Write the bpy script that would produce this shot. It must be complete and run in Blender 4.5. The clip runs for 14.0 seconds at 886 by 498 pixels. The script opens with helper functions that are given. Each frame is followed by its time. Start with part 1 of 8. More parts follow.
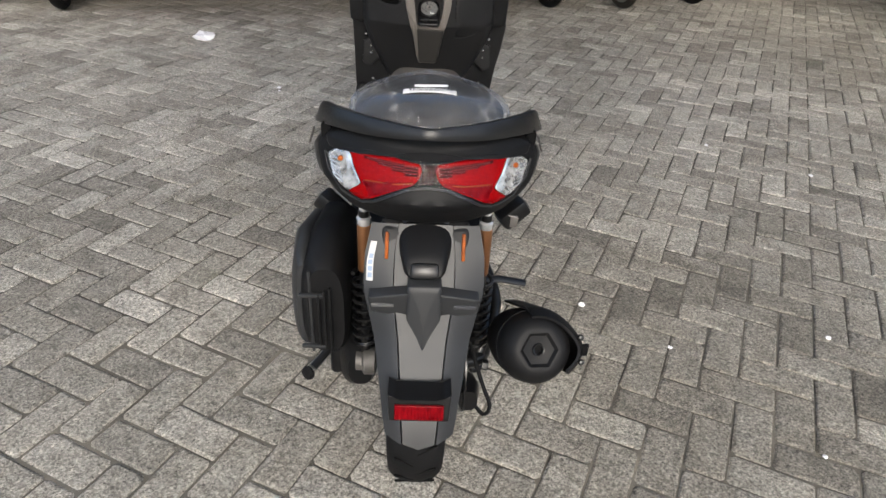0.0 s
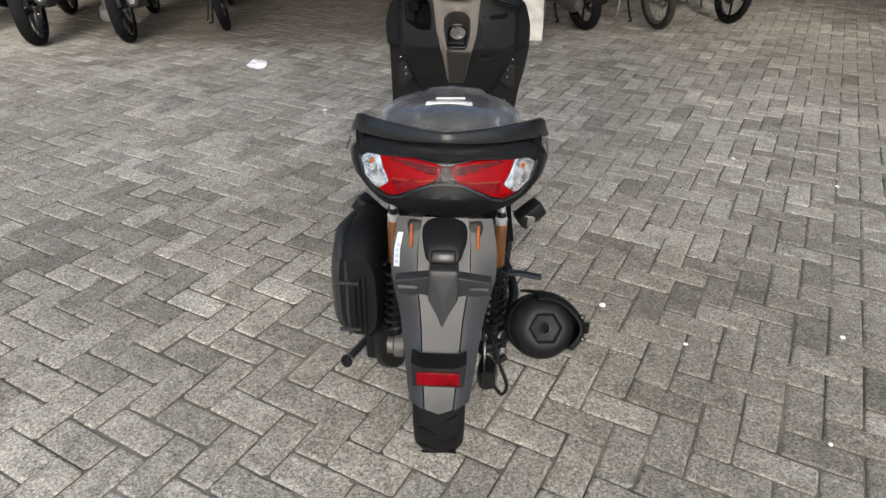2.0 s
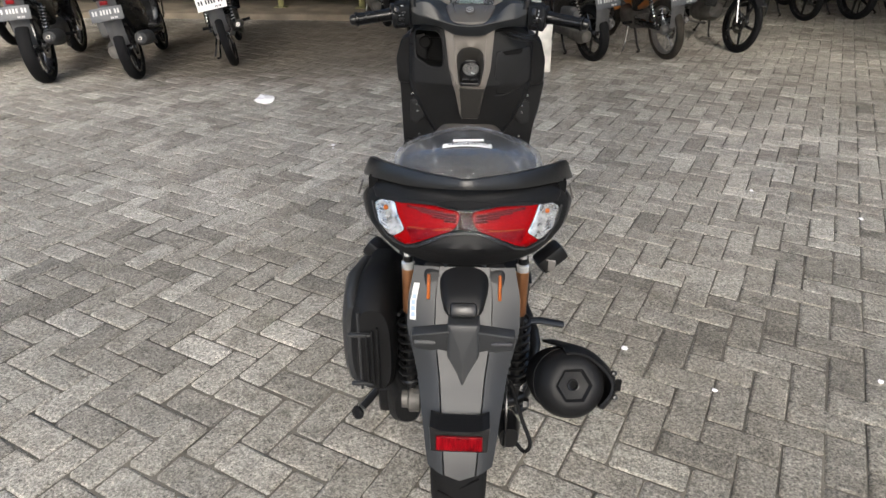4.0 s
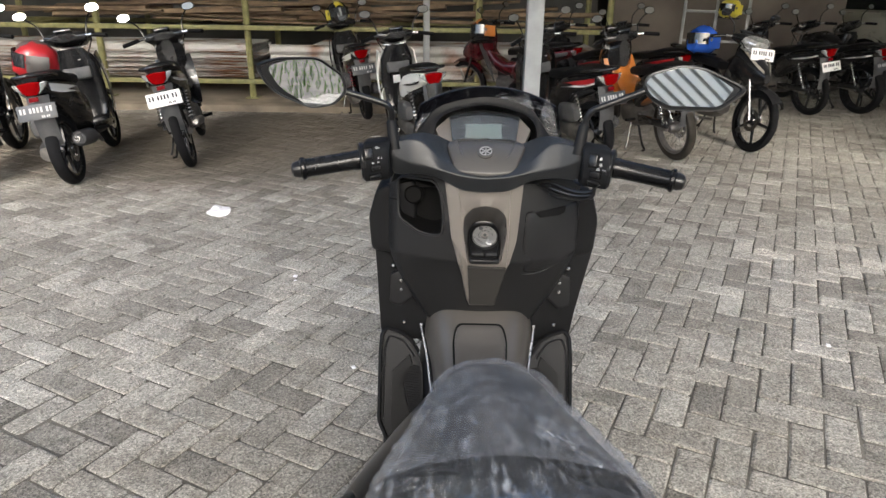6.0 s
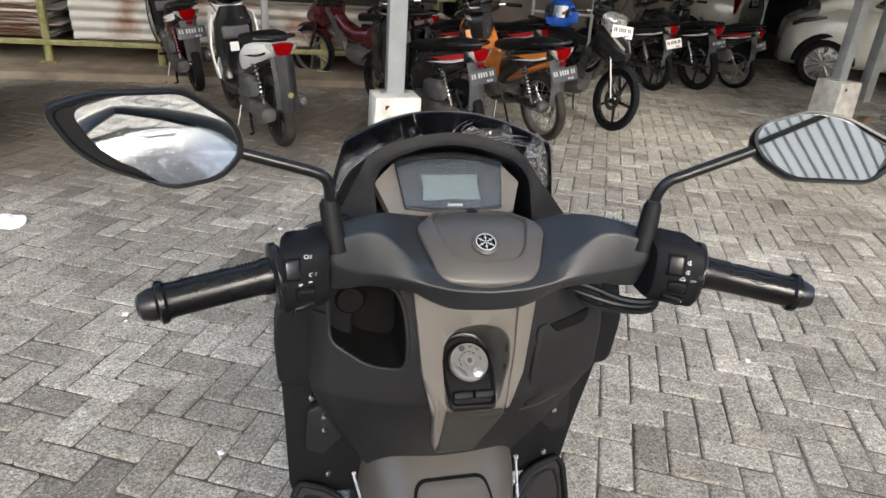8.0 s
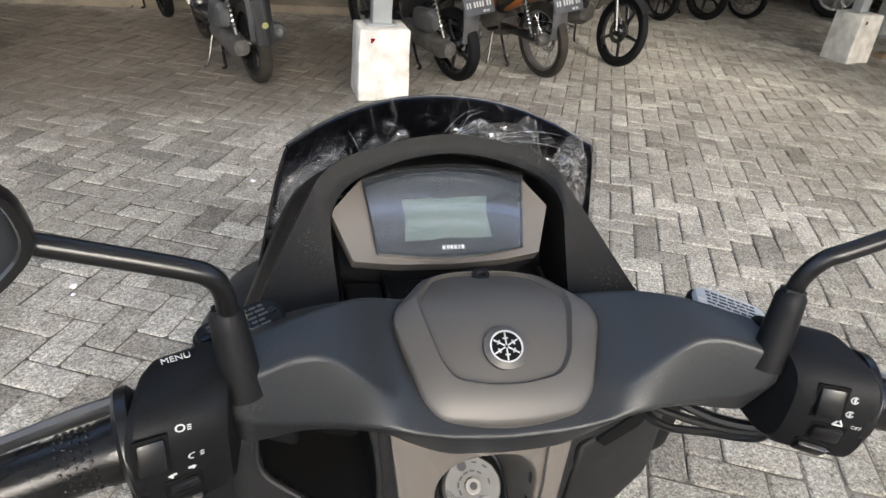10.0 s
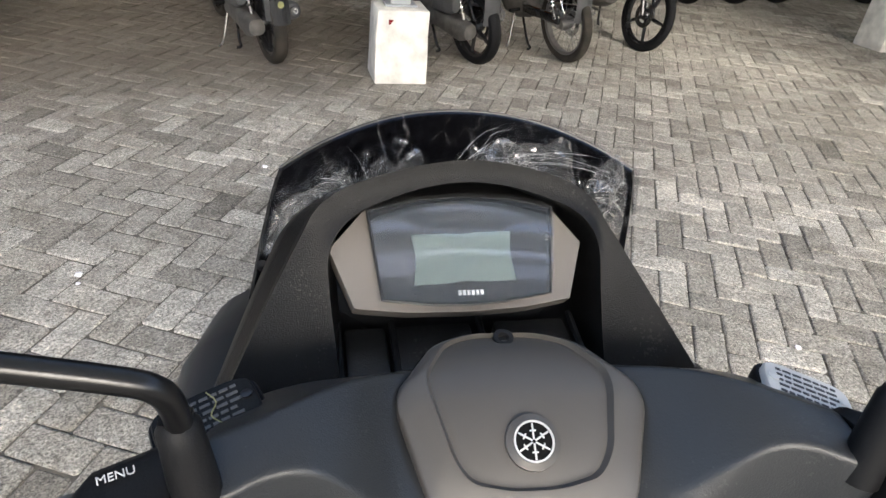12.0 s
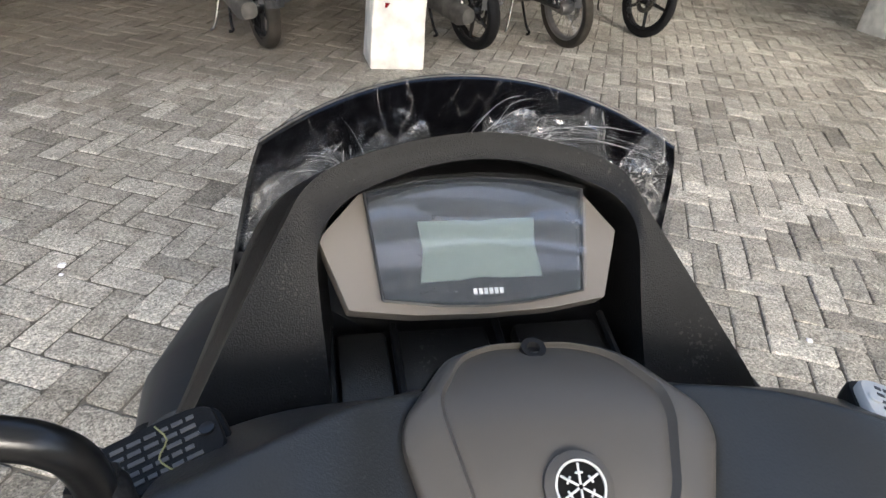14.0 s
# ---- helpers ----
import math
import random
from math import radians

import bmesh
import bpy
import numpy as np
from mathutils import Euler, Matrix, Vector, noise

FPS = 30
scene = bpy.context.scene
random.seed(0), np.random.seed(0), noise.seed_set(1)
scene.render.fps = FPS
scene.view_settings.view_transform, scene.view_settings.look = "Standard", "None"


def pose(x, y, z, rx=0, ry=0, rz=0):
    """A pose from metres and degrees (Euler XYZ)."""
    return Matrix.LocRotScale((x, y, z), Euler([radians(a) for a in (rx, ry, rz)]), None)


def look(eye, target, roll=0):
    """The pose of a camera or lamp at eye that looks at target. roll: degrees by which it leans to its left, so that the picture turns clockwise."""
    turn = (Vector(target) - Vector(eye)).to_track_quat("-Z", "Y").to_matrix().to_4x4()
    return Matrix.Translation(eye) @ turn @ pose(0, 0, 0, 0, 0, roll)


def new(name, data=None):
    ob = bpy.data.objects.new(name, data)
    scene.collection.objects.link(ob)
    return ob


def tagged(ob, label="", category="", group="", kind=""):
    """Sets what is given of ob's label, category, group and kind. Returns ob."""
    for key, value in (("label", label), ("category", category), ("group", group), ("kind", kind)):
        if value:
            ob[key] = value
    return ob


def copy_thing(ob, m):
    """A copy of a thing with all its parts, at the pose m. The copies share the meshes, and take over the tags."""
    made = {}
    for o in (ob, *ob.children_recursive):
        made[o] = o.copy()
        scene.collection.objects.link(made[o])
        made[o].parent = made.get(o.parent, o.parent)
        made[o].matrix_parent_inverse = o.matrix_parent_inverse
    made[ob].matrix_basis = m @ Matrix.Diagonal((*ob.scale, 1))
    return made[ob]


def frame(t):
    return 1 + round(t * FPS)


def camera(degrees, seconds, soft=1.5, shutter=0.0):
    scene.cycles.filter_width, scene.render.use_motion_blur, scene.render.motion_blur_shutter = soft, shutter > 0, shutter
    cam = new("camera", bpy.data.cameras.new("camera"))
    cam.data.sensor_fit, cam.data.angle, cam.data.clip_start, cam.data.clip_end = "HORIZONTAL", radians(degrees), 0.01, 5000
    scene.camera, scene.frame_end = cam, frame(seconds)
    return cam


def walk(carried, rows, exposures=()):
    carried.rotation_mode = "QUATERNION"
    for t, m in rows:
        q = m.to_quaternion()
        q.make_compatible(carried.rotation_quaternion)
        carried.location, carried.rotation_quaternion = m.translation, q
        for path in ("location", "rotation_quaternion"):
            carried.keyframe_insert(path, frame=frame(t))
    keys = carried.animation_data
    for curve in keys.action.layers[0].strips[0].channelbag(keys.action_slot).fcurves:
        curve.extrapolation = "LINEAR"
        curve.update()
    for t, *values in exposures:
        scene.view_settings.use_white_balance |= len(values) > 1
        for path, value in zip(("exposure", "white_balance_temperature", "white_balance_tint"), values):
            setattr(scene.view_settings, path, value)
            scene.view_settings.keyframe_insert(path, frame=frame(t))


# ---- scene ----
cam = camera(68.0, 14.0)
PATH = [
    (0, (-0.014, -0.199, 1.395), (0.068, 1.479, 0.311), 3.5),
    (0.5, (0.033, -0.347, 1.419), (0.052, 1.348, 0.358), 3.6),
    (1, (0.07, -0.398, 1.437), (0.007, 1.315, 0.407), 2.9),
    (1.5, (0.056, -0.399, 1.436), (-0.02, 1.308, 0.397), 1.5),
    (2, (0.043, -0.397, 1.436), (-0.015, 1.318, 0.408), 1.0),
    (2.2, (0.038, -0.399, 1.438), (-0.012, 1.318, 0.413), 0.8),
    (4.3, (0.012, -0.232, 1.43), (-0.086, 1.545, 0.519), -0.2),
    (4.5, (0.032, -0.142, 1.44), (-0.131, 1.652, 0.57), -1.3),
    (5, (0.051, 0.075, 1.447), (-0.148, 1.867, 0.582), -1.8),
    (5.5, (-0.006, 0.349, 1.433), (-0.073, 2.193, 0.661), 0.9),
    (6, (-0.067, 0.609, 1.412), (-0.096, 2.465, 0.666), 0.7),
    (6.5, (-0.124, 0.867, 1.4), (-0.078, 2.697, 0.594), 0.9),
    (7, (-0.189, 1.025, 1.411), (0.128, 2.82, 0.59), 3.3),
    (7.5, (-0.233, 1.133, 1.412), (0.228, 2.9, 0.596), 4.0),
    (8, (-0.23, 1.219, 1.417), (0.223, 2.982, 0.588), 4.4),
    (8.2, (-0.213, 1.252, 1.424), (0.227, 3.016, 0.59), 3.4),
    (10.3, (-0.148, 1.593, 1.399), (0.327, 3.237, 0.363), 5.7),
    (10.5, (-0.142, 1.615, 1.402), (0.318, 3.259, 0.36), 5.9),
    (11, (-0.14, 1.645, 1.399), (0.294, 3.287, 0.343), 6.8),
    (11.5, (-0.138, 1.649, 1.404), (0.301, 3.29, 0.348), 6.4),
    (12, (-0.134, 1.655, 1.4), (0.293, 3.289, 0.329), 6.1),
    (12.5, (-0.132, 1.665, 1.392), (0.282, 3.288, 0.299), 6.1),
    (13, (-0.131, 1.681, 1.379), (0.278, 3.296, 0.273), 6.3),
    (13.5, (-0.123, 1.725, 1.357), (0.321, 3.344, 0.27), 6.3),
    (14, (-0.126, 1.729, 1.352), (0.312, 3.343, 0.256), 6.4),
]
walk(cam, [(t, look(eye, target, roll)) for t, eye, target, roll in PATH], [(t, e, 6300, 8) for t, e in ((0.0, 1.51), (2.2, 1.54), (4.5, 1.72), (5.5, 1.91), (7.5, 2.13), (12.0, 2.27), (14.0, 2.32))])

# ---- world, sun and exposure ----
world = bpy.data.worlds.new("sky")
scene.world = world
world.use_nodes = True
wn = world.node_tree.nodes
sky = wn.new("ShaderNodeTexSky")
sky.sky_type, sky.sun_disc = "NISHITA", False
sky.sun_elevation, sky.sun_rotation = radians(36), radians(178)
sky.air_density, sky.dust_density, sky.ozone_density = 1.0, 4.0, 1.0
wn["Background"].inputs["Strength"].default_value = 0.15
world.node_tree.links.new(sky.outputs[0], wn["Background"].inputs[0])
sun_data = bpy.data.lights.new("sun", "SUN")
sun_data.energy, sun_data.angle, sun_data.color = 1.1, radians(24), (1.0, 0.97, 0.93)
sun = new("sun", sun_data)
sun.matrix_world = look((0.3, -5.0, 4.3), (0, 1.0, 0))


# ---- materials ----
def mat(name, colour, rough=0.5, metal=0.0, grain=0.0, grain_scale=400.0, tone=0.15, tone_scale=6.0, rough_var=0.1, spec=0.5, coat=0.0, dust=0.0):
    """A surface with two scales of colour variation, uneven gloss and a fine relief."""
    m = bpy.data.materials.new(name)
    m.use_nodes = True
    n, l = m.node_tree.nodes, m.node_tree.links
    b = n["Principled BSDF"]
    b.inputs["Metallic"].default_value = metal
    b.inputs["Specular IOR Level"].default_value = spec
    b.inputs["Coat Weight"].default_value = coat
    co = n.new("ShaderNodeTexCoord")
    big = n.new("ShaderNodeTexNoise")
    big.inputs["Scale"].default_value, big.inputs["Detail"].default_value = tone_scale, 6
    l.new(co.outputs["Object"], big.inputs["Vector"])
    mr = n.new("ShaderNodeMapRange")
    mr.inputs["From Min"].default_value, mr.inputs["From Max"].default_value = 0.3, 0.7
    mr.inputs["To Min"].default_value, mr.inputs["To Max"].default_value = 1 - tone, 1 + tone
    l.new(big.outputs["Fac"], mr.inputs["Value"])
    mx = n.new("ShaderNodeMix")
    mx.data_type, mx.blend_type = "RGBA", "MULTIPLY"
    mx.inputs["Factor"].default_value = 1
    mx.inputs["A"].default_value = (*colour, 1)
    l.new(mr.outputs[0], mx.inputs["B"])
    tinted = mx.outputs["Result"]
    if dust:
        specks, where = n.new("ShaderNodeTexNoise"), n.new("ShaderNodeTexNoise")
        specks.inputs["Scale"].default_value, specks.inputs["Detail"].default_value = 420, 1
        where.inputs["Scale"].default_value, where.inputs["Detail"].default_value = 16, 3
        both_ = n.new("ShaderNodeMath")
        both_.operation = "ADD"
        l.new(co.outputs["Object"], specks.inputs["Vector"])
        l.new(co.outputs["Object"], where.inputs["Vector"])
        l.new(specks.outputs["Fac"], both_.inputs[0])
        l.new(where.outputs["Fac"], both_.inputs[1])
        cut = n.new("ShaderNodeMapRange")
        cut.inputs["From Min"].default_value, cut.inputs["From Max"].default_value = 1.24, 1.32
        cut.inputs["To Max"].default_value = dust
        l.new(both_.outputs[0], cut.inputs["Value"])
        dm = n.new("ShaderNodeMix")
        dm.data_type = "RGBA"
        dm.inputs["B"].default_value = (0.3, 0.28, 0.25, 1)
        l.new(cut.outputs[0], dm.inputs["Factor"])
        l.new(tinted, dm.inputs["A"])
        tinted = dm.outputs["Result"]
    l.new(tinted, b.inputs["Base Color"])
    rr = n.new("ShaderNodeMapRange")
    rr.inputs["To Min"].default_value, rr.inputs["To Max"].default_value = max(0.02, rough - rough_var), min(1, rough + rough_var)
    l.new(big.outputs["Fac"], rr.inputs["Value"])
    l.new(rr.outputs[0], b.inputs["Roughness"])
    if grain:
        fine = n.new("ShaderNodeTexNoise")
        fine.inputs["Scale"].default_value, fine.inputs["Detail"].default_value = grain_scale, 3
        l.new(co.outputs["Object"], fine.inputs["Vector"])
        bump = n.new("ShaderNodeBump")
        bump.inputs["Strength"].default_value, bump.inputs["Distance"].default_value = grain, 0.002
        l.new(fine.outputs["Fac"], bump.inputs["Height"])
        l.new(bump.outputs[0], b.inputs["Normal"])
    return m


def glassy(name, colour, rough=0.05, weight=1.0, ior=1.45, emit=0.0):
    m = bpy.data.materials.new(name)
    m.use_nodes = True
    b = m.node_tree.nodes["Principled BSDF"]
    b.inputs["Base Color"].default_value = (*colour, 1)
    b.inputs["Roughness"].default_value = rough
    b.inputs["Transmission Weight"].default_value = weight
    b.inputs["IOR"].default_value = ior
    return m


def film_material(name, gloss, milky, scale, creased, patchy, stretch=(1, 1, 1), rough=0.12, relief=0.8, most=0.3):
    """Clear packing film: glossy, faintly milky where bunched, thin creases with glints painted pale."""
    m = bpy.data.materials.new(name)
    m.use_nodes = True
    n, l = m.node_tree.nodes, m.node_tree.links
    n.remove(n["Principled BSDF"])
    co = n.new("ShaderNodeTexCoord")
    mp = n.new("ShaderNodeMapping")
    mp.inputs["Scale"].default_value = stretch
    mp.inputs["Rotation"].default_value = (0.2, 0.5, 0.4)
    l.new(co.outputs["Object"], mp.inputs["Vector"])

    def noise_node(s, detail, rough_=0.55):
        k = n.new("ShaderNodeTexNoise")
        k.inputs["Scale"].default_value, k.inputs["Detail"].default_value, k.inputs["Roughness"].default_value = s, detail, rough_
        l.new(mp.outputs[0], k.inputs["Vector"])
        return k

    def ranged(v, a, b, lo=0.0, hi=1.0):
        k = n.new("ShaderNodeMapRange")
        k.interpolation_type = "SMOOTHSTEP"
        for s, x in zip(("From Min", "From Max", "To Min", "To Max"), (a, b, lo, hi)):
            k.inputs[s].default_value = x
        l.new(v, k.inputs["Value"])
        return k.outputs[0]

    def calc(op, a, b):
        k = n.new("ShaderNodeMath")
        k.operation, k.use_clamp = op, False
        for i, v in enumerate((a, b)):
            if isinstance(v, (int, float)):
                k.inputs[i].default_value = v
            else:
                l.new(v, k.inputs[i])
        return k.outputs[0]

    warp = noise_node(scale * 0.5, 4)
    add = n.new("ShaderNodeMix")
    add.data_type, add.blend_type = "RGBA", "LINEAR_LIGHT"
    add.inputs["Factor"].default_value = 0.05
    l.new(mp.outputs[0], add.inputs["A"])
    l.new(warp.outputs["Color"], add.inputs["B"])
    cells = n.new("ShaderNodeTexVoronoi")
    cells.feature = "DISTANCE_TO_EDGE"
    cells.inputs["Scale"].default_value = scale
    l.new(add.outputs["Result"], cells.inputs["Vector"])
    line = ranged(cells.outputs["Distance"], 0.0, 0.016, 1.0, 0.0)
    where = ranged(noise_node(scale * 0.4, 3).outputs["Fac"], 0.36, 0.62)
    fine = ranged(noise_node(scale * 2.2, 6, 0.7).outputs["Fac"], 0.49, 0.66)
    crease = calc("MULTIPLY", line, where)
    bunch = calc("MULTIPLY", where, fine)
    much = calc("ADD", calc("ADD", calc("MULTIPLY", crease, creased), calc("MULTIPLY", bunch, patchy)), milky)
    bump = n.new("ShaderNodeBump")
    bump.inputs["Strength"].default_value, bump.inputs["Distance"].default_value = relief, 0.005
    l.new(calc("ADD", cells.outputs["Distance"], calc("MULTIPLY", fine, 0.25)), bump.inputs["Height"])
    gl = n.new("ShaderNodeBsdfGlossy")
    gl.inputs["Roughness"].default_value = rough
    gl.inputs["Color"].default_value = (0.95, 0.96, 0.98, 1)
    l.new(bump.outputs[0], gl.inputs["Normal"])
    tr = n.new("ShaderNodeBsdfTransparent")
    tr.inputs["Color"].default_value = (0.95, 0.95, 0.96, 1)
    fr = n.new("ShaderNodeFresnel")
    fr.inputs["IOR"].default_value = 1.45
    l.new(bump.outputs[0], fr.inputs["Normal"])
    mix = n.new("ShaderNodeMixShader")
    l.new(calc("MINIMUM", calc("MULTIPLY", fr.outputs[0], gloss), most), mix.inputs[0])
    l.new(tr.outputs[0], mix.inputs[1])
    l.new(gl.outputs[0], mix.inputs[2])
    milk = n.new("ShaderNodeBsdfDiffuse")
    milk.inputs["Color"].default_value = (0.86, 0.86, 0.86, 1)
    mix2 = n.new("ShaderNodeMixShader")
    l.new(much, mix2.inputs[0])
    l.new(mix.outputs[0], mix2.inputs[1])
    l.new(milk.outputs[0], mix2.inputs[2])
    l.new(mix2.outputs[0], n["Material Output"].inputs["Surface"])
    return m


M_BODY = mat("matt_black_plastic", (0.0058, 0.0059, 0.0064), 0.52, grain=0.12, grain_scale=900, tone=0.2, tone_scale=9, spec=0.14)
M_PANEL = mat("textured_black_plastic", (0.0092, 0.0093, 0.0098), 0.5, grain=0.3, grain_scale=700, tone=0.2, tone_scale=9, spec=0.2)
M_RAIL = mat("moulded_rail_plastic", (0.0085, 0.0086, 0.009), 0.34, grain=0.15, grain_scale=800, tone=0.2, spec=0.36)
M_TRAY = mat("dusty_tray_plastic", (0.012, 0.0118, 0.0115), 0.4, grain=0.3, grain_scale=850, tone=0.3, spec=0.3, dust=0.15)
M_LEATHER = mat("leather_grained_plastic", (0.0038, 0.0037, 0.0037), 0.38, grain=0.35, grain_scale=850, tone=0.25, spec=0.15, dust=0.07)
M_SATIN = mat("satin_black_paint", (0.0048, 0.0048, 0.0052), 0.32, grain=0.03, tone=0.1, spec=0.35)
M_GREY = mat("satin_dark_grey_paint", (0.0172, 0.018, 0.0193), 0.45, 0.0, grain=0.04, tone=0.1, spec=0.3)
M_BRONZE = mat("satin_warm_grey_paint", (0.135, 0.122, 0.109), 0.4, 0.3, grain=0.05, grain_scale=1500, tone=0.08, spec=0.4)
M_COVER = mat("satin_graphite_paint", (0.06, 0.056, 0.0515), 0.42, 0.2, grain=0.05, grain_scale=1500, tone=0.1, spec=0.32)
M_TUNNEL = mat("satin_warm_grey_tunnel_paint", (0.088, 0.08, 0.071), 0.36, 0.45, grain=0.05, grain_scale=1500, tone=0.1, spec=0.4)
M_TIP = mat("satin_graphite_tip_paint", (0.024, 0.0228, 0.021), 0.42, 0.0, grain=0.05, grain_scale=1500, spec=0.2)
M_FOOT = mat("moulded_foot_rubber", (0.0042, 0.0042, 0.0044), 0.5, grain=0.3, grain_scale=600, tone=0.25, tone_scale=14, spec=0.1)
M_BRIGHT = mat("bright_chrome_trim", (0.6, 0.6, 0.6), 0.26, 0.7, tone=0.05)
M_LABELHEAD = mat("orange_label_print", (0.75, 0.16, 0.02), 0.5, tone=0.05)
M_RUBBER = mat("tyre_rubber", (0.0065, 0.0065, 0.007), 0.75, grain=0.3, grain_scale=300, tone=0.3, spec=0.12)
M_DUSTY = mat("dusty_rubber", (0.03, 0.026, 0.021), 0.85, grain=0.4, grain_scale=250, tone=0.5, tone_scale=9, spec=0.2)
M_GRIP = mat("grip_rubber", (0.0032, 0.0032, 0.0034), 0.25, grain=0.1, grain_scale=500, spec=0.3)
M_STEEL = mat("bright_steel", (0.55, 0.55, 0.55), 0.25, 1.0, tone=0.15)
M_ALLOY = mat("cast_alloy", (0.2, 0.19, 0.18), 0.5, 0.8, grain=0.3, grain_scale=200, tone=0.3)
M_ENGINE = mat("grimy_engine_alloy", (0.1, 0.095, 0.088), 0.6, 0.5, grain=0.5, grain_scale=120, tone=0.45, tone_scale=14)
M_SILVER = mat("silver_cap", (0.44, 0.44, 0.43), 0.45, 0.4)
M_GOLD = mat("bronze_anodised", (0.26, 0.12, 0.055), 0.35, 0.8)
M_RED = mat("red_lens", (0.19, 0.001, 0.0018), 0.2, tone=0.22, tone_scale=160, rough_var=0.05, grain=0.2, grain_scale=260, spec=0.05)
M_REDDEEP = mat("red_reflector", (0.12, 0.0012, 0.0035), 0.3, tone=0.4, tone_scale=70, spec=0.05)
M_AMBER = mat("amber_reflector", (0.2, 0.046, 0.003), 0.5, tone=0.3, tone_scale=60, spec=0.15)
M_WHITE = mat("white_label", (0.75, 0.74, 0.72), 0.6, tone=0.04)
M_INK = mat("black_ink", (0.03, 0.03, 0.035), 0.6)
M_CHROME = mat("faceted_chrome_lens", (0.55, 0.55, 0.54), 0.2, 0.7, grain=1.0, grain_scale=70, tone=0.5, tone_scale=60, coat=1.0)
M_KNOB = mat("brushed_grey_knob", (0.14, 0.14, 0.137), 0.5, 0.2, tone=0.15, tone_scale=30, spec=0.3)
M_VOID = mat("dark_gap", (0.003, 0.003, 0.003), 0.8, spec=0.1)
M_PALE = mat("pale_print", (0.42, 0.42, 0.41), 0.6)
# the sky's blue sheen on the black cover is mixed into its colour
M_BARPAINT = mat("satin_black_plastic_sky_tint", (0.0145, 0.0157, 0.0172), 0.36, grain=0.17, grain_scale=850, tone=0.25, tone_scale=7, spec=0.34, dust=0.05)
M_REDDARK = mat("dark_red_lens", (0.012, 0.0004, 0.0008), 0.25, tone=0.4, tone_scale=140, spec=0.03)
M_MIRROR = mat("mirror_glass", (0.82, 0.84, 0.84), 0.02, 1.0, tone=0.0, rough_var=0.0)
M_PRINT = mat("blue_label_print", (0.2, 0.26, 0.36), 0.6, tone=0.1)
M_METERGLASS = film_material("meter_glass", 1.0, 0.003, 60, 0.0, 0.01, (1, 1, 1), 0.04, 0.0, 0.055)
M_SCREEN = mat("display_lens", (0.010, 0.013, 0.017), 0.1, coat=1.0, rough_var=0.03, dust=0.07)
M_LCD = mat("lcd_panel", (0.098, 0.128, 0.118), 0.3, tone=0.03)
M_SEAT = mat("seat_vinyl", (0.009, 0.009, 0.0095), 0.5, grain=0.5, grain_scale=350, spec=0.16)
M_FILM = film_material("packing_film", 1.7, 0.025, 22, 0.14, 0.26, (2.4, 0.6, 1.7), 0.1, 0.3, 0.17)
M_FILMTOP = film_material("packing_film_overlap", 0.8, 0.05, 14, 0.18, 0.22, (1.6, 0.5, 1.0), 0.2, 0.2, 0.09)
M_CLEAR = film_material("clear_lens_cover", 0.12, 0.0, 6, 0.0, 0.0, (1, 1, 1), 0.03, 0.0, 0.004)
M_FILM2 = film_material("screen_film", 1.5, 0.0, 16, 0.12, 0.0, (1.5, 1, 0.5), 0.06, 0.3)
M_FILM3 = film_material("bunched_film", 2.4, 0.05, 40, 0.3, 0.25, (1, 1, 0.7), 0.06, 0.3)
# milky white for the glints along the screen film's folds
M_FOLD_GLINT = film_material("film_fold_glint", 2.5, 0.45, 60, 0.0, 0.3, (1, 1, 1), 0.1, 0.2)
M_TINT = glassy("smoked_screen", (0.004, 0.004, 0.005), 0.06, 0.0)
M_WHITEPAINT = mat("white_paint", (0.78, 0.77, 0.73), 0.4, coat=0.3, tone=0.06)
M_ORANGE = mat("orange_paint", (0.5, 0.17, 0.03), 0.35, coat=0.4, tone=0.15)
M_REDPAINT = mat("red_paint", (0.35, 0.015, 0.02), 0.32, coat=0.4, tone=0.12)
M_MAROON = mat("maroon_paint", (0.06, 0.004, 0.008), 0.25, coat=0.5)
M_BLACKPAINT = mat("black_gloss_paint", (0.012, 0.012, 0.013), 0.25, coat=0.4, tone=0.2)
M_GREYPLASTIC = mat("weathered_grey_plastic", (0.055, 0.055, 0.056), 0.6, grain=0.2, tone=0.3, tone_scale=14)
M_PLATE_BLACK = mat("faded_black_number_plate", (0.04, 0.043, 0.048), 0.45, tone=0.2, tone_scale=20)
M_BLUE = mat("blue_paint", (0.02, 0.09, 0.45), 0.2, coat=0.6)
M_YELLOW = mat("yellow_paint", (0.65, 0.55, 0.06), 0.35, coat=0.4)
M_TAN = mat("tan_paint", (0.3, 0.27, 0.22), 0.4)
M_POLE = mat("grey_painted_steel", (0.27, 0.28, 0.28), 0.55, grain=0.15, tone=0.22, tone_scale=5)
M_OLIVE = mat("olive_painted_steel", (0.2, 0.19, 0.075), 0.55, grain=0.2, tone=0.3, tone_scale=12)
M_BLOCK = mat("whitewashed_concrete", (0.55, 0.53, 0.48), 0.85, grain=0.8, grain_scale=60, tone=0.28, tone_scale=9)
M_CONCRETE = mat("dusty_concrete", (0.19, 0.16, 0.12), 0.9, grain=0.5, grain_scale=60, tone=0.35, tone_scale=3)
M_DARKWALL = mat("dark_wall", (0.06, 0.06, 0.058), 0.9, grain=0.4, grain_scale=30, tone=0.35, tone_scale=1.5)
M_BROWN = mat("brown_boards", (0.125, 0.108, 0.092), 0.85, grain=0.3, grain_scale=40, tone=0.4, tone_scale=1.2)
M_TIMBER = mat("old_timber", (0.17, 0.12, 0.075), 0.85, grain=0.5, grain_scale=80, tone=0.45, tone_scale=5)
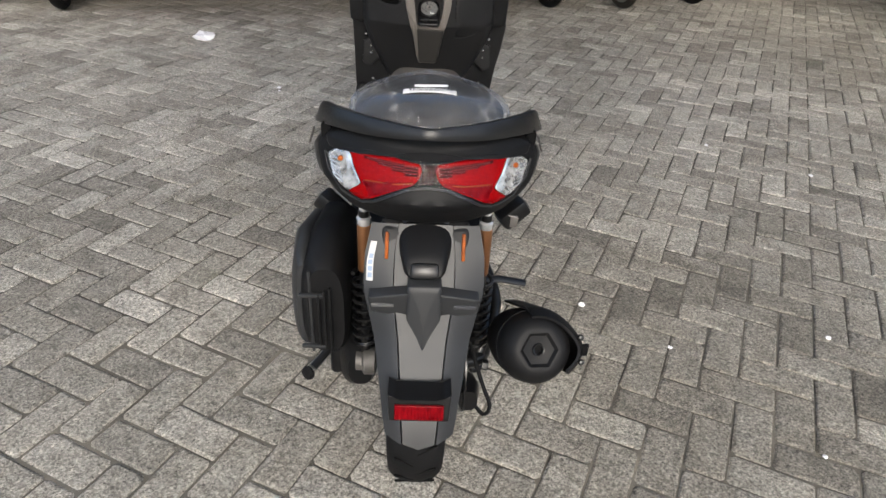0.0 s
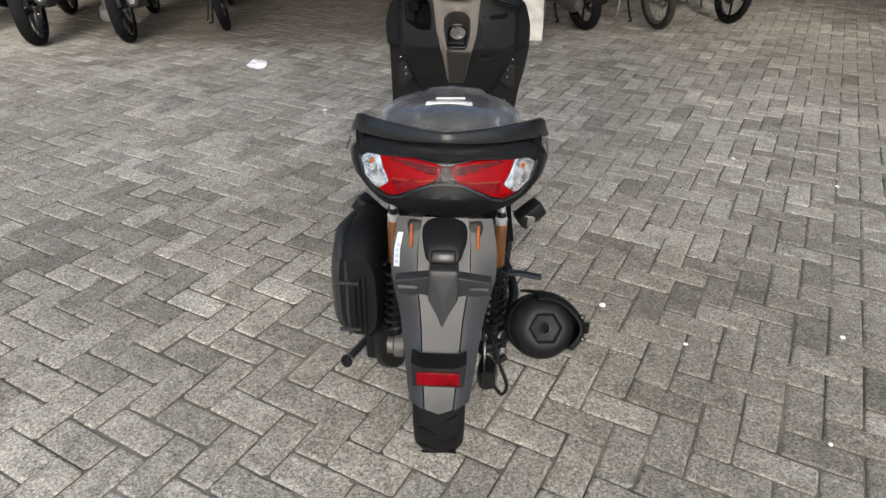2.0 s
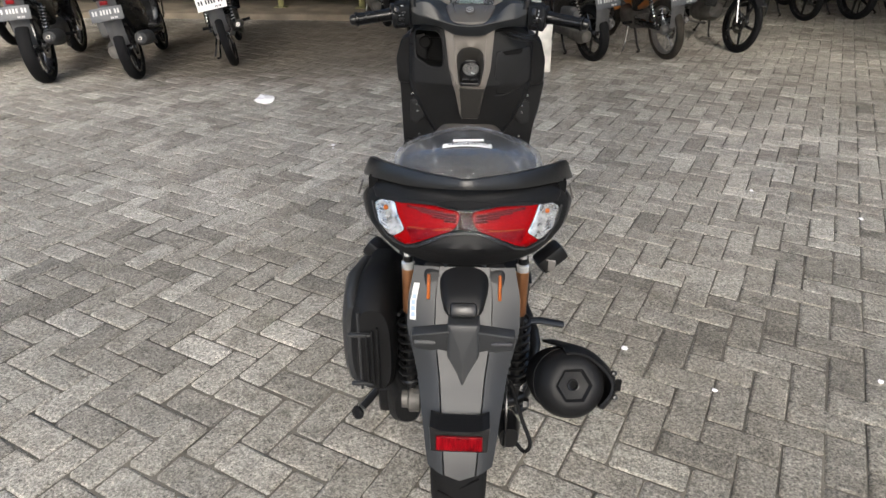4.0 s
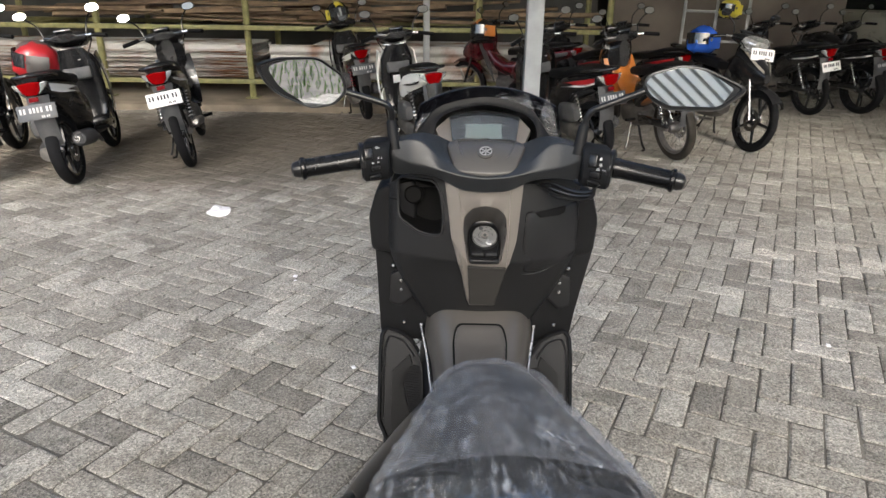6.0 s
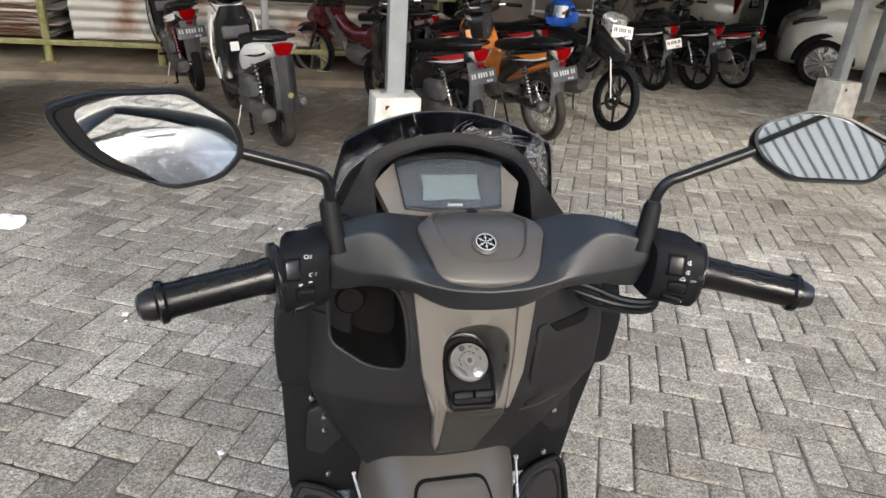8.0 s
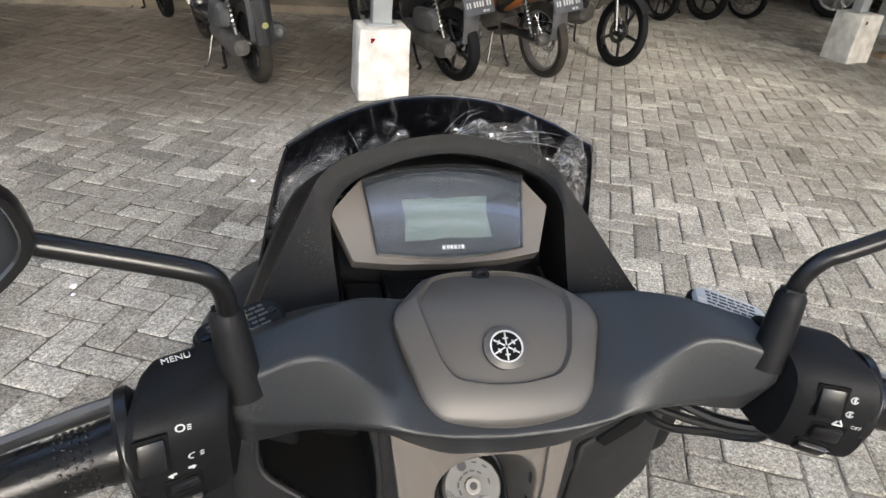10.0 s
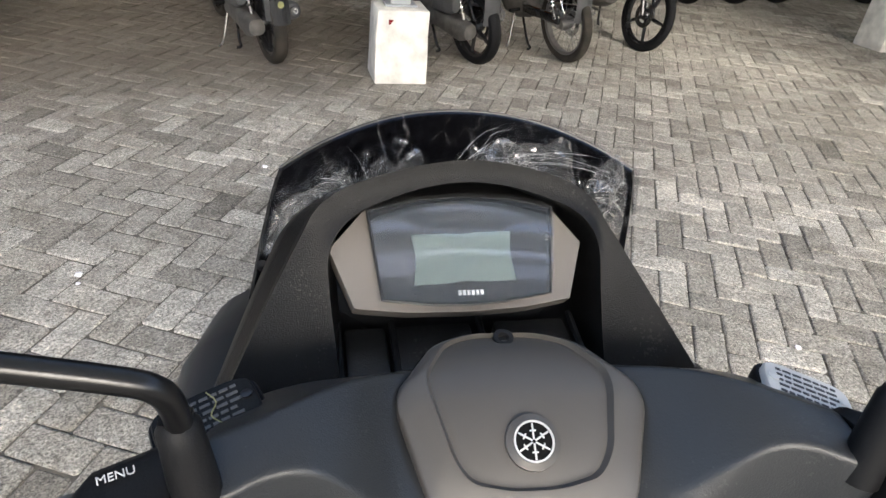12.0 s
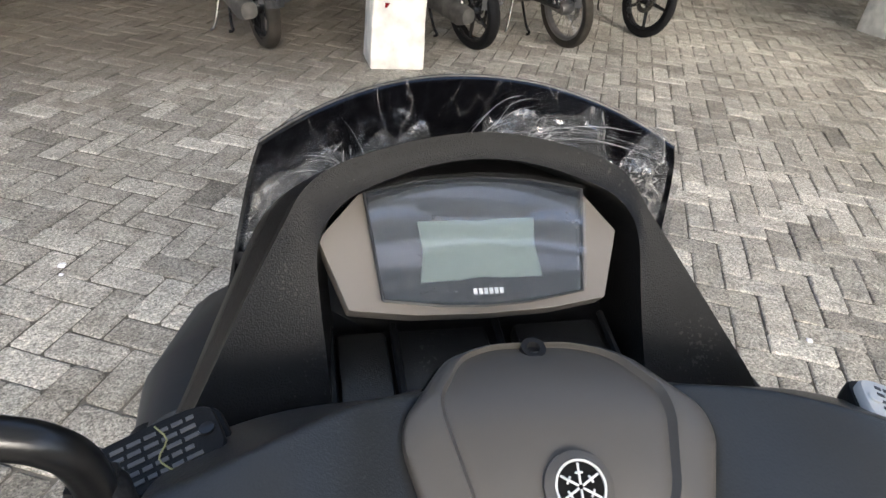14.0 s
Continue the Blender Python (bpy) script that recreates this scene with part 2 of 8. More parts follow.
M_ROOF = mat("roof_sheet", (0.55, 0.56, 0.56), 0.6, tone=0.12, tone_scale=1.0)

M_GLASS = mat("dark_car_glass", (0.02, 0.022, 0.024), 0.08, coat=1.0)
M_CARWHITE = mat("pearl_white_car_paint", (0.52, 0.505, 0.455), 0.25, coat=0.8, tone=0.03)
M_CARGREY = mat("champagne_car_paint", (0.5, 0.48, 0.41), 0.3, 0.1, coat=0.6, tone=0.04)
M_PAPER = mat("crumpled_paper", (0.75, 0.74, 0.76), 0.8, tone=0.1, tone_scale=40)


def rusty_sheet():
    m = mat("rusty_galvanised_sheet", (0.55, 0.53, 0.49), 0.55, 0.2, tone=0.15)
    n, l = m.node_tree.nodes, m.node_tree.links
    b = n["Principled BSDF"]
    co = n.new("ShaderNodeTexCoord")
    no = n.new("ShaderNodeTexNoise")
    no.inputs["Scale"].default_value, no.inputs["Detail"].default_value = 1.7, 8
    l.new(co.outputs["Object"], no.inputs["Vector"])
    r = n.new("ShaderNodeValToRGB")
    r.color_ramp.elements[0].position, r.color_ramp.elements[1].position = 0.47, 0.62
    r.color_ramp.elements[0].color, r.color_ramp.elements[1].color = (0.4, 0.39, 0.365, 1), (0.17, 0.075, 0.035, 1)
    l.new(no.outputs["Fac"], r.inputs[0])
    l.new(r.outputs[0], b.inputs["Base Color"])
    return m


M_RUST = rusty_sheet()


def translucent_sheet():
    m = mat("translucent_roof_sheet", (0.62, 0.64, 0.64), 0.5, tone=0.1, tone_scale=1.2)
    n, l = m.node_tree.nodes, m.node_tree.links
    tl = n.new("ShaderNodeBsdfTranslucent")
    tl.inputs["Color"].default_value = (0.85, 0.86, 0.85, 1)
    mx = n.new("ShaderNodeMixShader")
    mx.inputs[0].default_value = 0.4
    l.new(n["Principled BSDF"].outputs[0], mx.inputs[1])
    l.new(tl.outputs[0], mx.inputs[2])
    l.new(mx.outputs[0], n["Material Output"].inputs["Surface"])
    return m


M_TRANSLUCENT = translucent_sheet()


def paver_material():
    """Worn concrete paving blocks: each its own tone, gritty, with moss, cement dust and tyre grime in patches."""
    m = bpy.data.materials.new("concrete_paver")
    m.use_nodes = True
    n, l = m.node_tree.nodes, m.node_tree.links
    b = n["Principled BSDF"]
    geo, obi = n.new("ShaderNodeNewGeometry"), n.new("ShaderNodeObjectInfo")

    def math_node(op, a, c=None, clamp=False):
        k = n.new("ShaderNodeMath")
        k.operation, k.use_clamp = op, clamp
        for i, v in enumerate((a, c)):
            if v is None:
                continue
            if isinstance(v, (int, float)):
                k.inputs[i].default_value = v
            else:
                l.new(v, k.inputs[i])
        return k.outputs[0]

    def noise_node(scale, detail, rough=0.55):
        k = n.new("ShaderNodeTexNoise")
        k.inputs["Scale"].default_value, k.inputs["Detail"].default_value, k.inputs["Roughness"].default_value = scale, detail, rough
        l.new(geo.outputs["Position"], k.inputs["Vector"])
        return k.outputs["Fac"]

    def ramp(v, stops):
        k = n.new("ShaderNodeValToRGB")
        e = k.color_ramp.elements
        while len(e) < len(stops):
            e.new(0.5)
        for s, (p, c) in zip(e, stops):
            s.position, s.color = p, (*c, 1)
        l.new(v, k.inputs[0])
        return k.outputs[0]

    def mixed(kind, f, a, c):
        k = n.new("ShaderNodeMix")
        k.data_type, k.blend_type = "RGBA", kind
        for s, v in (("Factor", f), ("A", a), ("B", c)):
            if isinstance(v, (int, float)):
                k.inputs[s].default_value = v
            elif isinstance(v, tuple):
                k.inputs[s].default_value = (*v, 1)
            else:
                l.new(v, k.inputs[s])
        return k.outputs["Result"]

    rnd = math_node("FRACT", math_node("ADD", geo.outputs["Random Per Island"], obi.outputs["Random"]))
    base = ramp(rnd, [(0.0, (0.236, 0.222, 0.195)), (0.2, (0.318, 0.3, 0.264)), (0.6, (0.368, 0.348, 0.308)), (0.9, (0.412, 0.392, 0.35)), (1.0, (0.5, 0.48, 0.43))])
    grit = noise_node(85, 8, 0.85)
    col = mixed("MULTIPLY", 0.9, base, ramp(grit, [(0.37, (0.12, 0.115, 0.11)), (0.47, (0.85, 0.85, 0.85)), (0.56, (1.15, 1.15, 1.14)), (0.66, (2.1, 2.07, 2.02))]))
    grains = n.new("ShaderNodeTexVoronoi")
    grains.inputs["Scale"].default_value = 230
    l.new(geo.outputs["Position"], grains.inputs["Vector"])
    one = n.new("ShaderNodeSeparateColor")
    l.new(grains.outputs["Color"], one.inputs[0])
    col = mixed("MULTIPLY", 1.0, col, ramp(one.outputs[0], [(0.0, (0.54, 0.53, 0.52)), (0.5, (1.0, 1.0, 1.0)), (1.0, (1.42, 1.41, 1.39))]))
    mid = noise_node(14, 6)
    col = mixed("MULTIPLY", 0.8, col, ramp(mid, [(0.3, (0.68, 0.67, 0.65)), (0.55, (1.02, 1.02, 1.02)), (0.75, (1.22, 1.21, 1.2))]))
    patch = noise_node(0.75, 5, 0.6)
    col = mixed("MULTIPLY", 0.75, col, ramp(patch, [(0.32, (0.66, 0.65, 0.63)), (0.52, (1, 1, 1)), (0.68, (1.3, 1.29, 1.28))]))
    moss = ramp(noise_node(2.1, 7, 0.65), [(0.6, (0, 0, 0)), (0.74, (1, 1, 1))])
    col = mixed("MIX", math_node("MULTIPLY", moss, 0.35), col, (0.12, 0.13, 0.075))
    stain = ramp(noise_node(1.6, 6, 0.7), [(0.56, (0, 0, 0)), (0.7, (1, 1, 1))])
    col = mixed("MULTIPLY", math_node("MULTIPLY", stain, 0.75), col, (0.5, 0.48, 0.45))
    # soil, dripped oil and the roof's shade, painted in under the parked row
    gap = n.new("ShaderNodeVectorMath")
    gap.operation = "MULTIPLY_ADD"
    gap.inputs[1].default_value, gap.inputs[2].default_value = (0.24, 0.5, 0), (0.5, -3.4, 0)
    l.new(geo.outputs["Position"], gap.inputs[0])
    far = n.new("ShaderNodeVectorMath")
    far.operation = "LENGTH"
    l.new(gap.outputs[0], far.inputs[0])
    soil_shade = ramp(math_node("ADD", math_node("MULTIPLY", noise_node(1.1, 6, 0.65), 1.3), math_node("SUBTRACT", 0.75, far.outputs["Value"])), [(0.45, (0, 0, 0)), (0.85, (1, 1, 1))])
    col = mixed("MIX", math_node("MULTIPLY", soil_shade, 0.75), col, (0.1, 0.083, 0.062))
    # broad darker patch with a ragged edge in the blocks beside the stand
    beside = n.new("ShaderNodeVectorMath")
    beside.operation = "MULTIPLY_ADD"
    beside.inputs[1].default_value, beside.inputs[2].default_value = (1.05, 0.9, 0), (-0.95, -1.1, 0)
    l.new(geo.outputs["Position"], beside.inputs[0])
    away = n.new("ShaderNodeVectorMath")
    away.operation = "LENGTH"
    l.new(beside.outputs[0], away.inputs[0])
    side_dark = ramp(math_node("ADD", math_node("MULTIPLY", noise_node(2.6, 7, 0.7), 1.6), math_node("SUBTRACT", 0.65, away.outputs["Value"])), [(0.45, (0, 0, 0)), (0.95, (1, 1, 1))])
    col = mixed("MULTIPLY", math_node("MULTIPLY", side_dark, 0.75), col, (0.62, 0.61, 0.59))
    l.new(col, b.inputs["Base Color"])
    b.inputs["Roughness"].default_value = 0.82
    b.inputs["Specular IOR Level"].default_value = 0.3
    bump = n.new("ShaderNodeBump")
    bump.inputs["Strength"].default_value, bump.inputs["Distance"].default_value = 1.0, 0.011
    l.new(math_node("ADD", grit, mid), bump.inputs["Height"])
    l.new(bump.outputs[0], b.inputs["Normal"])
    return m


M_PAVER = paver_material()
M_SAND = mat("joint_sand", (0.09, 0.081, 0.065), 0.95, grain=0.8, grain_scale=120, tone=0.5, tone_scale=5)
M_GRASS = mat("grass_green", (0.085, 0.15, 0.03), 0.85, tone=0.4, tone_scale=30, spec=0.15)


# ---- mesh helpers ----
def part(name, bm, material, parent=None, label="", smooth=40):
    """One mesh object out of a bmesh; its coordinates are those of the thing it belongs to."""
    bmesh.ops.recalc_face_normals(bm, faces=bm.faces)
    me = bpy.data.meshes.new(name)
    bm.to_mesh(me)
    bm.free()
    me.materials.append(material)
    if smooth:
        me.polygons.foreach_set("use_smooth", [True] * len(me.polygons))
        me.set_sharp_from_angle(angle=radians(smooth))
    ob = new(name, me)
    ob.parent = parent
    if label:
        ob["label"] = label
    return ob


def thing(name, label, category, group="", kind=""):
    return tagged(new(name), label, category, group, kind)


def add_rings(bm, rings, closed=True, caps=True):
    """Skin a row of rings of equal length."""
    vs = [[bm.verts.new(p) for p in r] for r in rings]
    k = len(vs[0])
    for a, b in zip(vs, vs[1:]):
        for i in range(k if closed else k - 1):
            j = (i + 1) % k
            bm.faces.new((a[i], a[j], b[j], b[i]))
    if caps and closed:
        bm.faces.new(vs[0])
        bm.faces.new(vs[-1])
    return bm


def oval(c, rx, up, down=None, e=2.4, n=24, tilt=0.0, axis="y"):
    """A ring across the y axis (or x, z) round c: half-width rx, reaching up and down, squarer with e, tilted in degrees."""
    down = up if down is None else down
    out = []
    for i in range(n):
        a = 2 * math.pi * i / n
        ca, sa = math.cos(a), math.sin(a)
        u = rx * math.copysign(abs(ca) ** (2 / e), ca)
        v = (up if sa >= 0 else down) * math.copysign(abs(sa) ** (2 / e), sa)
        t = radians(tilt)
        if axis == "y":
            p = (u, v * math.sin(t), v * math.cos(t))
        elif axis == "z":
            p = (u, v * math.cos(t), v * math.sin(t))
        else:
            p = (0, u + v * math.tan(t), v)
        out.append(Vector(c) + Vector(p))
    return out


def loft(sections, bm=None, n=24, axis="y"):
    """sections: (centre, rx, up, down, e, tilt)."""
    return add_rings(bm or bmesh.new(), [oval(c, rx, up, dn, e, n, tl, axis) for c, rx, up, dn, e, tl in sections])


def smooth_line(pts, k=6):
    """A Catmull-Rom line through the points."""
    p = [Vector(q) for q in pts]
    p = [2 * p[0] - p[1], *p, 2 * p[-1] - p[-2]]
    out = []
    for a, b, c, d in zip(p, p[1:], p[2:], p[3:]):
        for i in range(k):
            t = i / k
            out.append(0.5 * (2 * b + (c - a) * t + (2 * a - 5 * b + 4 * c - d) * t * t + (3 * b - a - 3 * c + d) * t ** 3))
    return [*out, p[-2]]


def tube(pts, r, bm=None, n=10, k=0, flat=1.0):
    """A round bar along the points; r one radius or one a point; flat squeezes it in its second direction."""
    bm = bm or bmesh.new()
    line = smooth_line(pts, k) if k else [Vector(p) for p in pts]
    rings, up = [], Vector((0, 0, 1))
    for i, p in enumerate(line):
        d = (line[min(i + 1, len(line) - 1)] - line[max(i - 1, 0)]).normalized()
        if i == 0:
            up = Vector((0, 0, 1)) if abs(d.z) < 0.9 else Vector((0, 1, 0))
        side = d.cross(up).normalized()
        up = side.cross(d).normalized()
        q = r[min(len(r) - 1, int(i * len(r) / len(line)))] if isinstance(r, (list, tuple)) else r
        rings.append([p + side * (q * math.cos(a)) + up * (q * flat * math.sin(a)) for a in (2 * math.pi * j / n for j in range(n))])
    return add_rings(bm, rings)


def lathe(profile, m=Matrix(), bm=None, n=24, caps=True):
    """Turn (radius, height) pairs round the z axis of m."""
    rings = [[m @ Vector((r * math.cos(a), r * math.sin(a), h)) for a in (2 * math.pi * j / n for j in range(n))] for r, h in profile]
    return add_rings(bm or bmesh.new(), rings, caps=caps)


def along(a, b):
    """A pose at a whose z axis points to b."""
    d = Vector(b) - Vector(a)
    return Matrix.Translation(a) @ d.to_track_quat("Z", "Y").to_matrix().to_4x4()


def box(sx, sy, sz, m=Matrix(), bevel=0.0, bm=None, seg=2):
    """A box centred on m, with its edges rounded."""
    tmp = bmesh.new()
    bmesh.ops.create_cube(tmp, size=1, matrix=Matrix.Diagonal((sx, sy, sz, 1)))
    if bevel:
        bmesh.ops.bevel(tmp, geom=tmp.edges, offset=bevel, segments=seg, profile=0.5, affect="EDGES")
    tmp.transform(m)
    if bm is None:
        return tmp
    me = bpy.data.meshes.new("tmp")
    tmp.to_mesh(me)
    tmp.free()
    bm.from_mesh(me)
    bpy.data.meshes.remove(me)
    return bm


def rounded(poly, r=0.01, k=4):
    """A polygon with its corners rounded."""
    out, n = [], len(poly)
    for i in range(n):
        a, b, c = (Vector(poly[(i + j) % n]).to_2d() for j in (-1, 0, 1))
        q = min(r, 0.45 * (a - b).length, 0.45 * (c - b).length)
        p, s = b + (a - b).normalized() * q, b + (c - b).normalized() * q
        for j in range(k + 1):
            t = j / k
            out.append((1 - t) ** 2 * p + 2 * t * (1 - t) * b + t * t * s)
    return out


def panel(poly, surf, thick, edge=0.004, steps=(1, 0.8, 0.55, 0.3), bm=None, centre=None, flat=None):
    """A shaped panel: a flat outline laid on surf(u, v) -> Vector, with a rounded rim and thickness along flat."""
    bm = bm or bmesh.new()
    pts = [Vector(p).to_2d() for p in poly]
    c = Vector(centre).to_2d() if centre else sum(pts, Vector((0, 0))) / len(pts)
    back = Vector(flat) if flat else Vector((0, 1, 0))
    size = max((p - c).length for p in pts)
    e = edge / size
    rings = [[Vector(surf(*(c + (p - c) * 0.3))) + back * thick for p in pts], [Vector(surf(*p)) + back * thick for p in pts], [Vector(surf(*p)) + back * edge for p in pts],
             [Vector(surf(*(c + (p - c) * (1 - 0.3 * e)))) + back * edge * 0.3 for p in pts]]
    for s in steps:
        rings.append([Vector(surf(*(c + (p - c) * (s * (1 - e))))) for p in pts])
    vs = [[bm.verts.new(p) for p in r] for r in rings]
    n = len(pts)
    for a, b in zip(vs, vs[1:]):
        for i in range(n):
            j = (i + 1) % n
            bm.faces.new((a[i], a[j], b[j], b[i]))
    for r, s in ((vs[0], 0), (vs[-1], 1)):
        mid = bm.verts.new(Vector(surf(*c)) + (back * thick if not s else Vector((0, 0, 0))))
        for i in range(n):
            bm.faces.new((r[i], r[(i + 1) % n], mid))
    return bm


def sheet(f, nu, nv, thick=0.0, bm=None):
    """A sheet f(u, v), u and v from 0 to 1, given a thickness."""
    tmp = bmesh.new()
    g = [[tmp.verts.new(f(i / nu, j / nv)) for j in range(nv + 1)] for i in range(nu + 1)]
    for i in range(nu):
        for j in range(nv):
            tmp.faces.new((g[i][j], g[i + 1][j], g[i + 1][j + 1], g[i][j + 1]))
    if thick:
        bmesh.ops.recalc_face_normals(tmp, faces=tmp.faces)
        bmesh.ops.solidify(tmp, geom=tmp.faces[:], thickness=thick)
    if bm is None:
        return tmp
    me = bpy.data.meshes.new("tmp")
    tmp.to_mesh(me)
    tmp.free()
    bm.from_mesh(me)
    bpy.data.meshes.remove(me)
    return bm


def text_bm(words, size, m, depth=0.0004):
    """Letters of the built-in font as a mesh, centred on m."""
    cu = bpy.data.curves.new("tmp", "FONT")
    cu.body, cu.size, cu.align_x, cu.align_y, cu.extrude = words, size, "CENTER", "CENTER", depth
    ob = bpy.data.objects.new("tmp", cu)
    me = bpy.data.meshes.new_from_object(ob)
    bm = bmesh.new()
    bm.from_mesh(me)
    bm.transform(m)
    bpy.data.objects.remove(ob)
    bpy.data.curves.remove(cu)
    bpy.data.meshes.remove(me)
    return bm


# ---- ground ----
W_PAVER, TURN_PAVER, OFF_U, OFF_V = 0.1095, -25.9, 0.1022, -0.4403


def ground_sheet():
    bm = bmesh.new()
    bmesh.ops.create_grid(bm, x_segments=40, y_segments=40, size=150, matrix=Matrix.Translation((0, 0, -0.0072)))
    return tagged(part("ground", bm, M_SAND), "dark joint sand under the paving of the yard", "ground", kind="structure")


ground = ground_sheet()


def grass_strip():
    rng = random.Random(5)
    bm = bmesh.new()
    for i in range(5200):
        x, y = rng.uniform(-6, 8), -3.0 - 5.5 * rng.random() ** 1.4
        h, a = rng.uniform(0.06, 0.2), rng.uniform(0, 6.28)
        d, s = Vector((math.cos(a), math.sin(a), 0)) * 0.05, Vector((-math.sin(a), math.cos(a), 0)) * 0.008
        p = Vector((x, y, -0.012))
        v = [bm.verts.new(q) for q in (p - s, p + s, p + s * 0.6 + d * 0.5 + Vector((0, 0, h * 0.7)), p + d + Vector((0, 0, h)))]
        bm.faces.new(v)
    return tagged(part("grass", bm, M_GRASS, smooth=0), "rough green grass along the edge of the paving", "grass", kind="stuff")


grass_strip()


# ---- shed, roofs and walls ----
def pole_block(x, y, turn, tilt=0.0):
    """A steel post on a rough whitewashed concrete block."""
    t = thing("shed_post", "grey steel post standing on a rough whitewashed concrete block", "post", "posts of the shed")
    bm = box(0.335, 0.3, 0.46, pose(0, 0, 0.225), 0.012)
    bmesh.ops.subdivide_edges(bm, edges=bm.edges, cuts=2, use_grid_fill=True)
    for v in bm.verts:
        q = noise.noise_vector(v.co * 9 + Vector((x, y, 0)))
        v.co += q * 0.006
        v.co.x *= 1 - 0.1 * (v.co.z - 0.2)
        v.co.y *= 1 - 0.1 * (v.co.z - 0.2)
        v.co.z = max(v.co.z, -0.01)
    part("concrete_block", bm, M_BLOCK, t, "chipped white concrete block")
    bm = box(0.125, 0.1, 2.75, pose(0, 0.02, 1.8), 0.006)
    part("post", bm, M_POLE, t, "grey painted square tube")
    part("base_plate", box(0.2, 0.16, 0.012, pose(0, 0.02, 0.462), 0.003), M_POLE, t)
    part("paint_mark", box(0.034, 0.004, 0.03, pose(-0.075, -0.146, 0.385, 0, 0, 2), 0.001), M_REDDEEP, t, "small red paint mark")
    t.matrix_basis = pose(x, y, 0, 0, tilt, turn)
    return t


pole_block(0.53, 5.9, 2)
pole_block(5.45, 7.14, 12)


def plain_post(x, y, w, material, label):
    t = thing("post", label, "post")
    part("shaft", box(w, w, 3.3, pose(0, 0, 1.65), 0.005), material, t)
    part("foot", box(w * 1.9, w * 1.9, 0.014, pose(0, 0, 0.007), 0.002), material, t)
    t.matrix_basis = pose(x, y, 0, 0, 0, 8)


plain_post(7.03, 8.34, 0.13, M_POLE, "pale grey steel post beside the white van")
plain_post(-0.42, 8.75, 0.07, M_POLE, "thin grey steel post before the rack")


def corrugated(x0, x1, y0, y1, z0, z1, pitch, depth, thick=0.004, n=6):
    """A corrugated sheet whose ribs run along y."""
    k = max(2, int((x1 - x0) / pitch * n))
    return sheet(lambda u, v: Vector((x0 + (x1 - x0) * u, y0 + (y1 - y0) * v, z0 + (z1 - z0) * v + depth * math.sin(2 * math.pi * (x1 - x0) * u / pitch))), k, 1, thick)


roof = tagged(part("roof_shed", corrugated(-9, 14, 4.35, 17.5, 3.15, 3.9, 0.3, 0.03), M_ROOF), "grey corrugated roof over the parked motorcycles", "roof", kind="structure")
# unseen roof, added to cut the light on the paving and vans
tagged(part("roof_shade_east", corrugated(4.4, 14, 0.0, 4.3, 2.8, 3.1, 0.3, 0.03), M_ROOF), "unseen grey corrugated roof added to shade the paving and vans", "roof", kind="structure")
CANOPY = ((-3.2, 3.6, -4.2, 0.5), (-3.2, 3.6, 0.62, 1.0), (-3.2, 3.6, 1.18, 3.4))
roof_z = lambda y: 5.1 - 0.058 * (y + 4.2)


def roof_sheet(r):
    x0, x1, y0, y1 = r
    return sheet(lambda u, v: Vector((x0 + (x1 - x0) * u, y0 + (y1 - y0) * v, roof_z(y0 + (y1 - y0) * v))), 8, 4, 0.004)


def across(r, turn, gap, w, h, drop, shift=0.0):
    """Bars under the roof, laid at an angle and cut off at its edges."""
    x0, x1, y0, y1 = r
    d = Vector((-math.sin(radians(turn)), math.cos(radians(turn)), 0))
    s = Vector((d.y, -d.x, 0))
    bm = bmesh.new()
    k = -60
    while k < 60:
        o = s * (k * gap + shift)
        k += 1
        ts = sorted(((c - o[a]) / d[a]) for a, c in ((0, x0), (0, x1), (1, y0), (1, y1)))
        p, q = o + d * ts[1], o + d * ts[2]
        mid = (p + q) / 2
        if (q - p).length < 0.1 or not (x0 < mid.x < x1 and y0 < mid.y < y1):
            continue
        p.z, q.z = roof_z(p.y) - drop, roof_z(q.y) - drop
        ring = lambda e: [e - s * w + Vector((0, 0, h)), e + s * w + Vector((0, 0, h)), e + s * w * 0.6 - Vector((0, 0, h)), e - s * w * 0.6 - Vector((0, 0, h))]
        add_rings(bm, [ring(p), ring(q)])
    return bm


canopy = tagged(part("roof_canopy", roof_sheet(CANOPY[0]), M_TRANSLUCENT), "pale translucent ribbed canopy roof", "roof", kind="structure")
for r in CANOPY[1:]:
    part("canopy_front", roof_sheet(r), M_TRANSLUCENT, canopy)
part("roof_ribs", across(CANOPY[0], 28.5, 0.092, 0.012, 0.014, 0.018), M_POLE, canopy, smooth=0)
for r in CANOPY[::2]:
    part("purlins", across(r, -58, 1.5, 0.015, 0.025, 0.06, -0.15), M_GREYPLASTIC, canopy, smooth=0)
part("brace_rod", tube([(1.2, -0.1, roof_z(-0.1) - 0.14), (0.45, -2.6, roof_z(-2.6) - 0.14)], 0.013, n=8), M_GREYPLASTIC, canopy)
for x in (-3.1, 3.5):
    part("edge_beam", tube([(x, -4.2, 4.95), (x, 4.8, 4.42)], 0.06), M_POLE, canopy)
    part("canopy_post", box(0.12, 0.12, 4.95, pose(x, -4.1, 2.475), 0.006), M_POLE, canopy)
    part("canopy_strut", box(0.1, 0.1, 1.26, pose(x, 4.7, 3.8), 0.006), M_POLE, canopy)

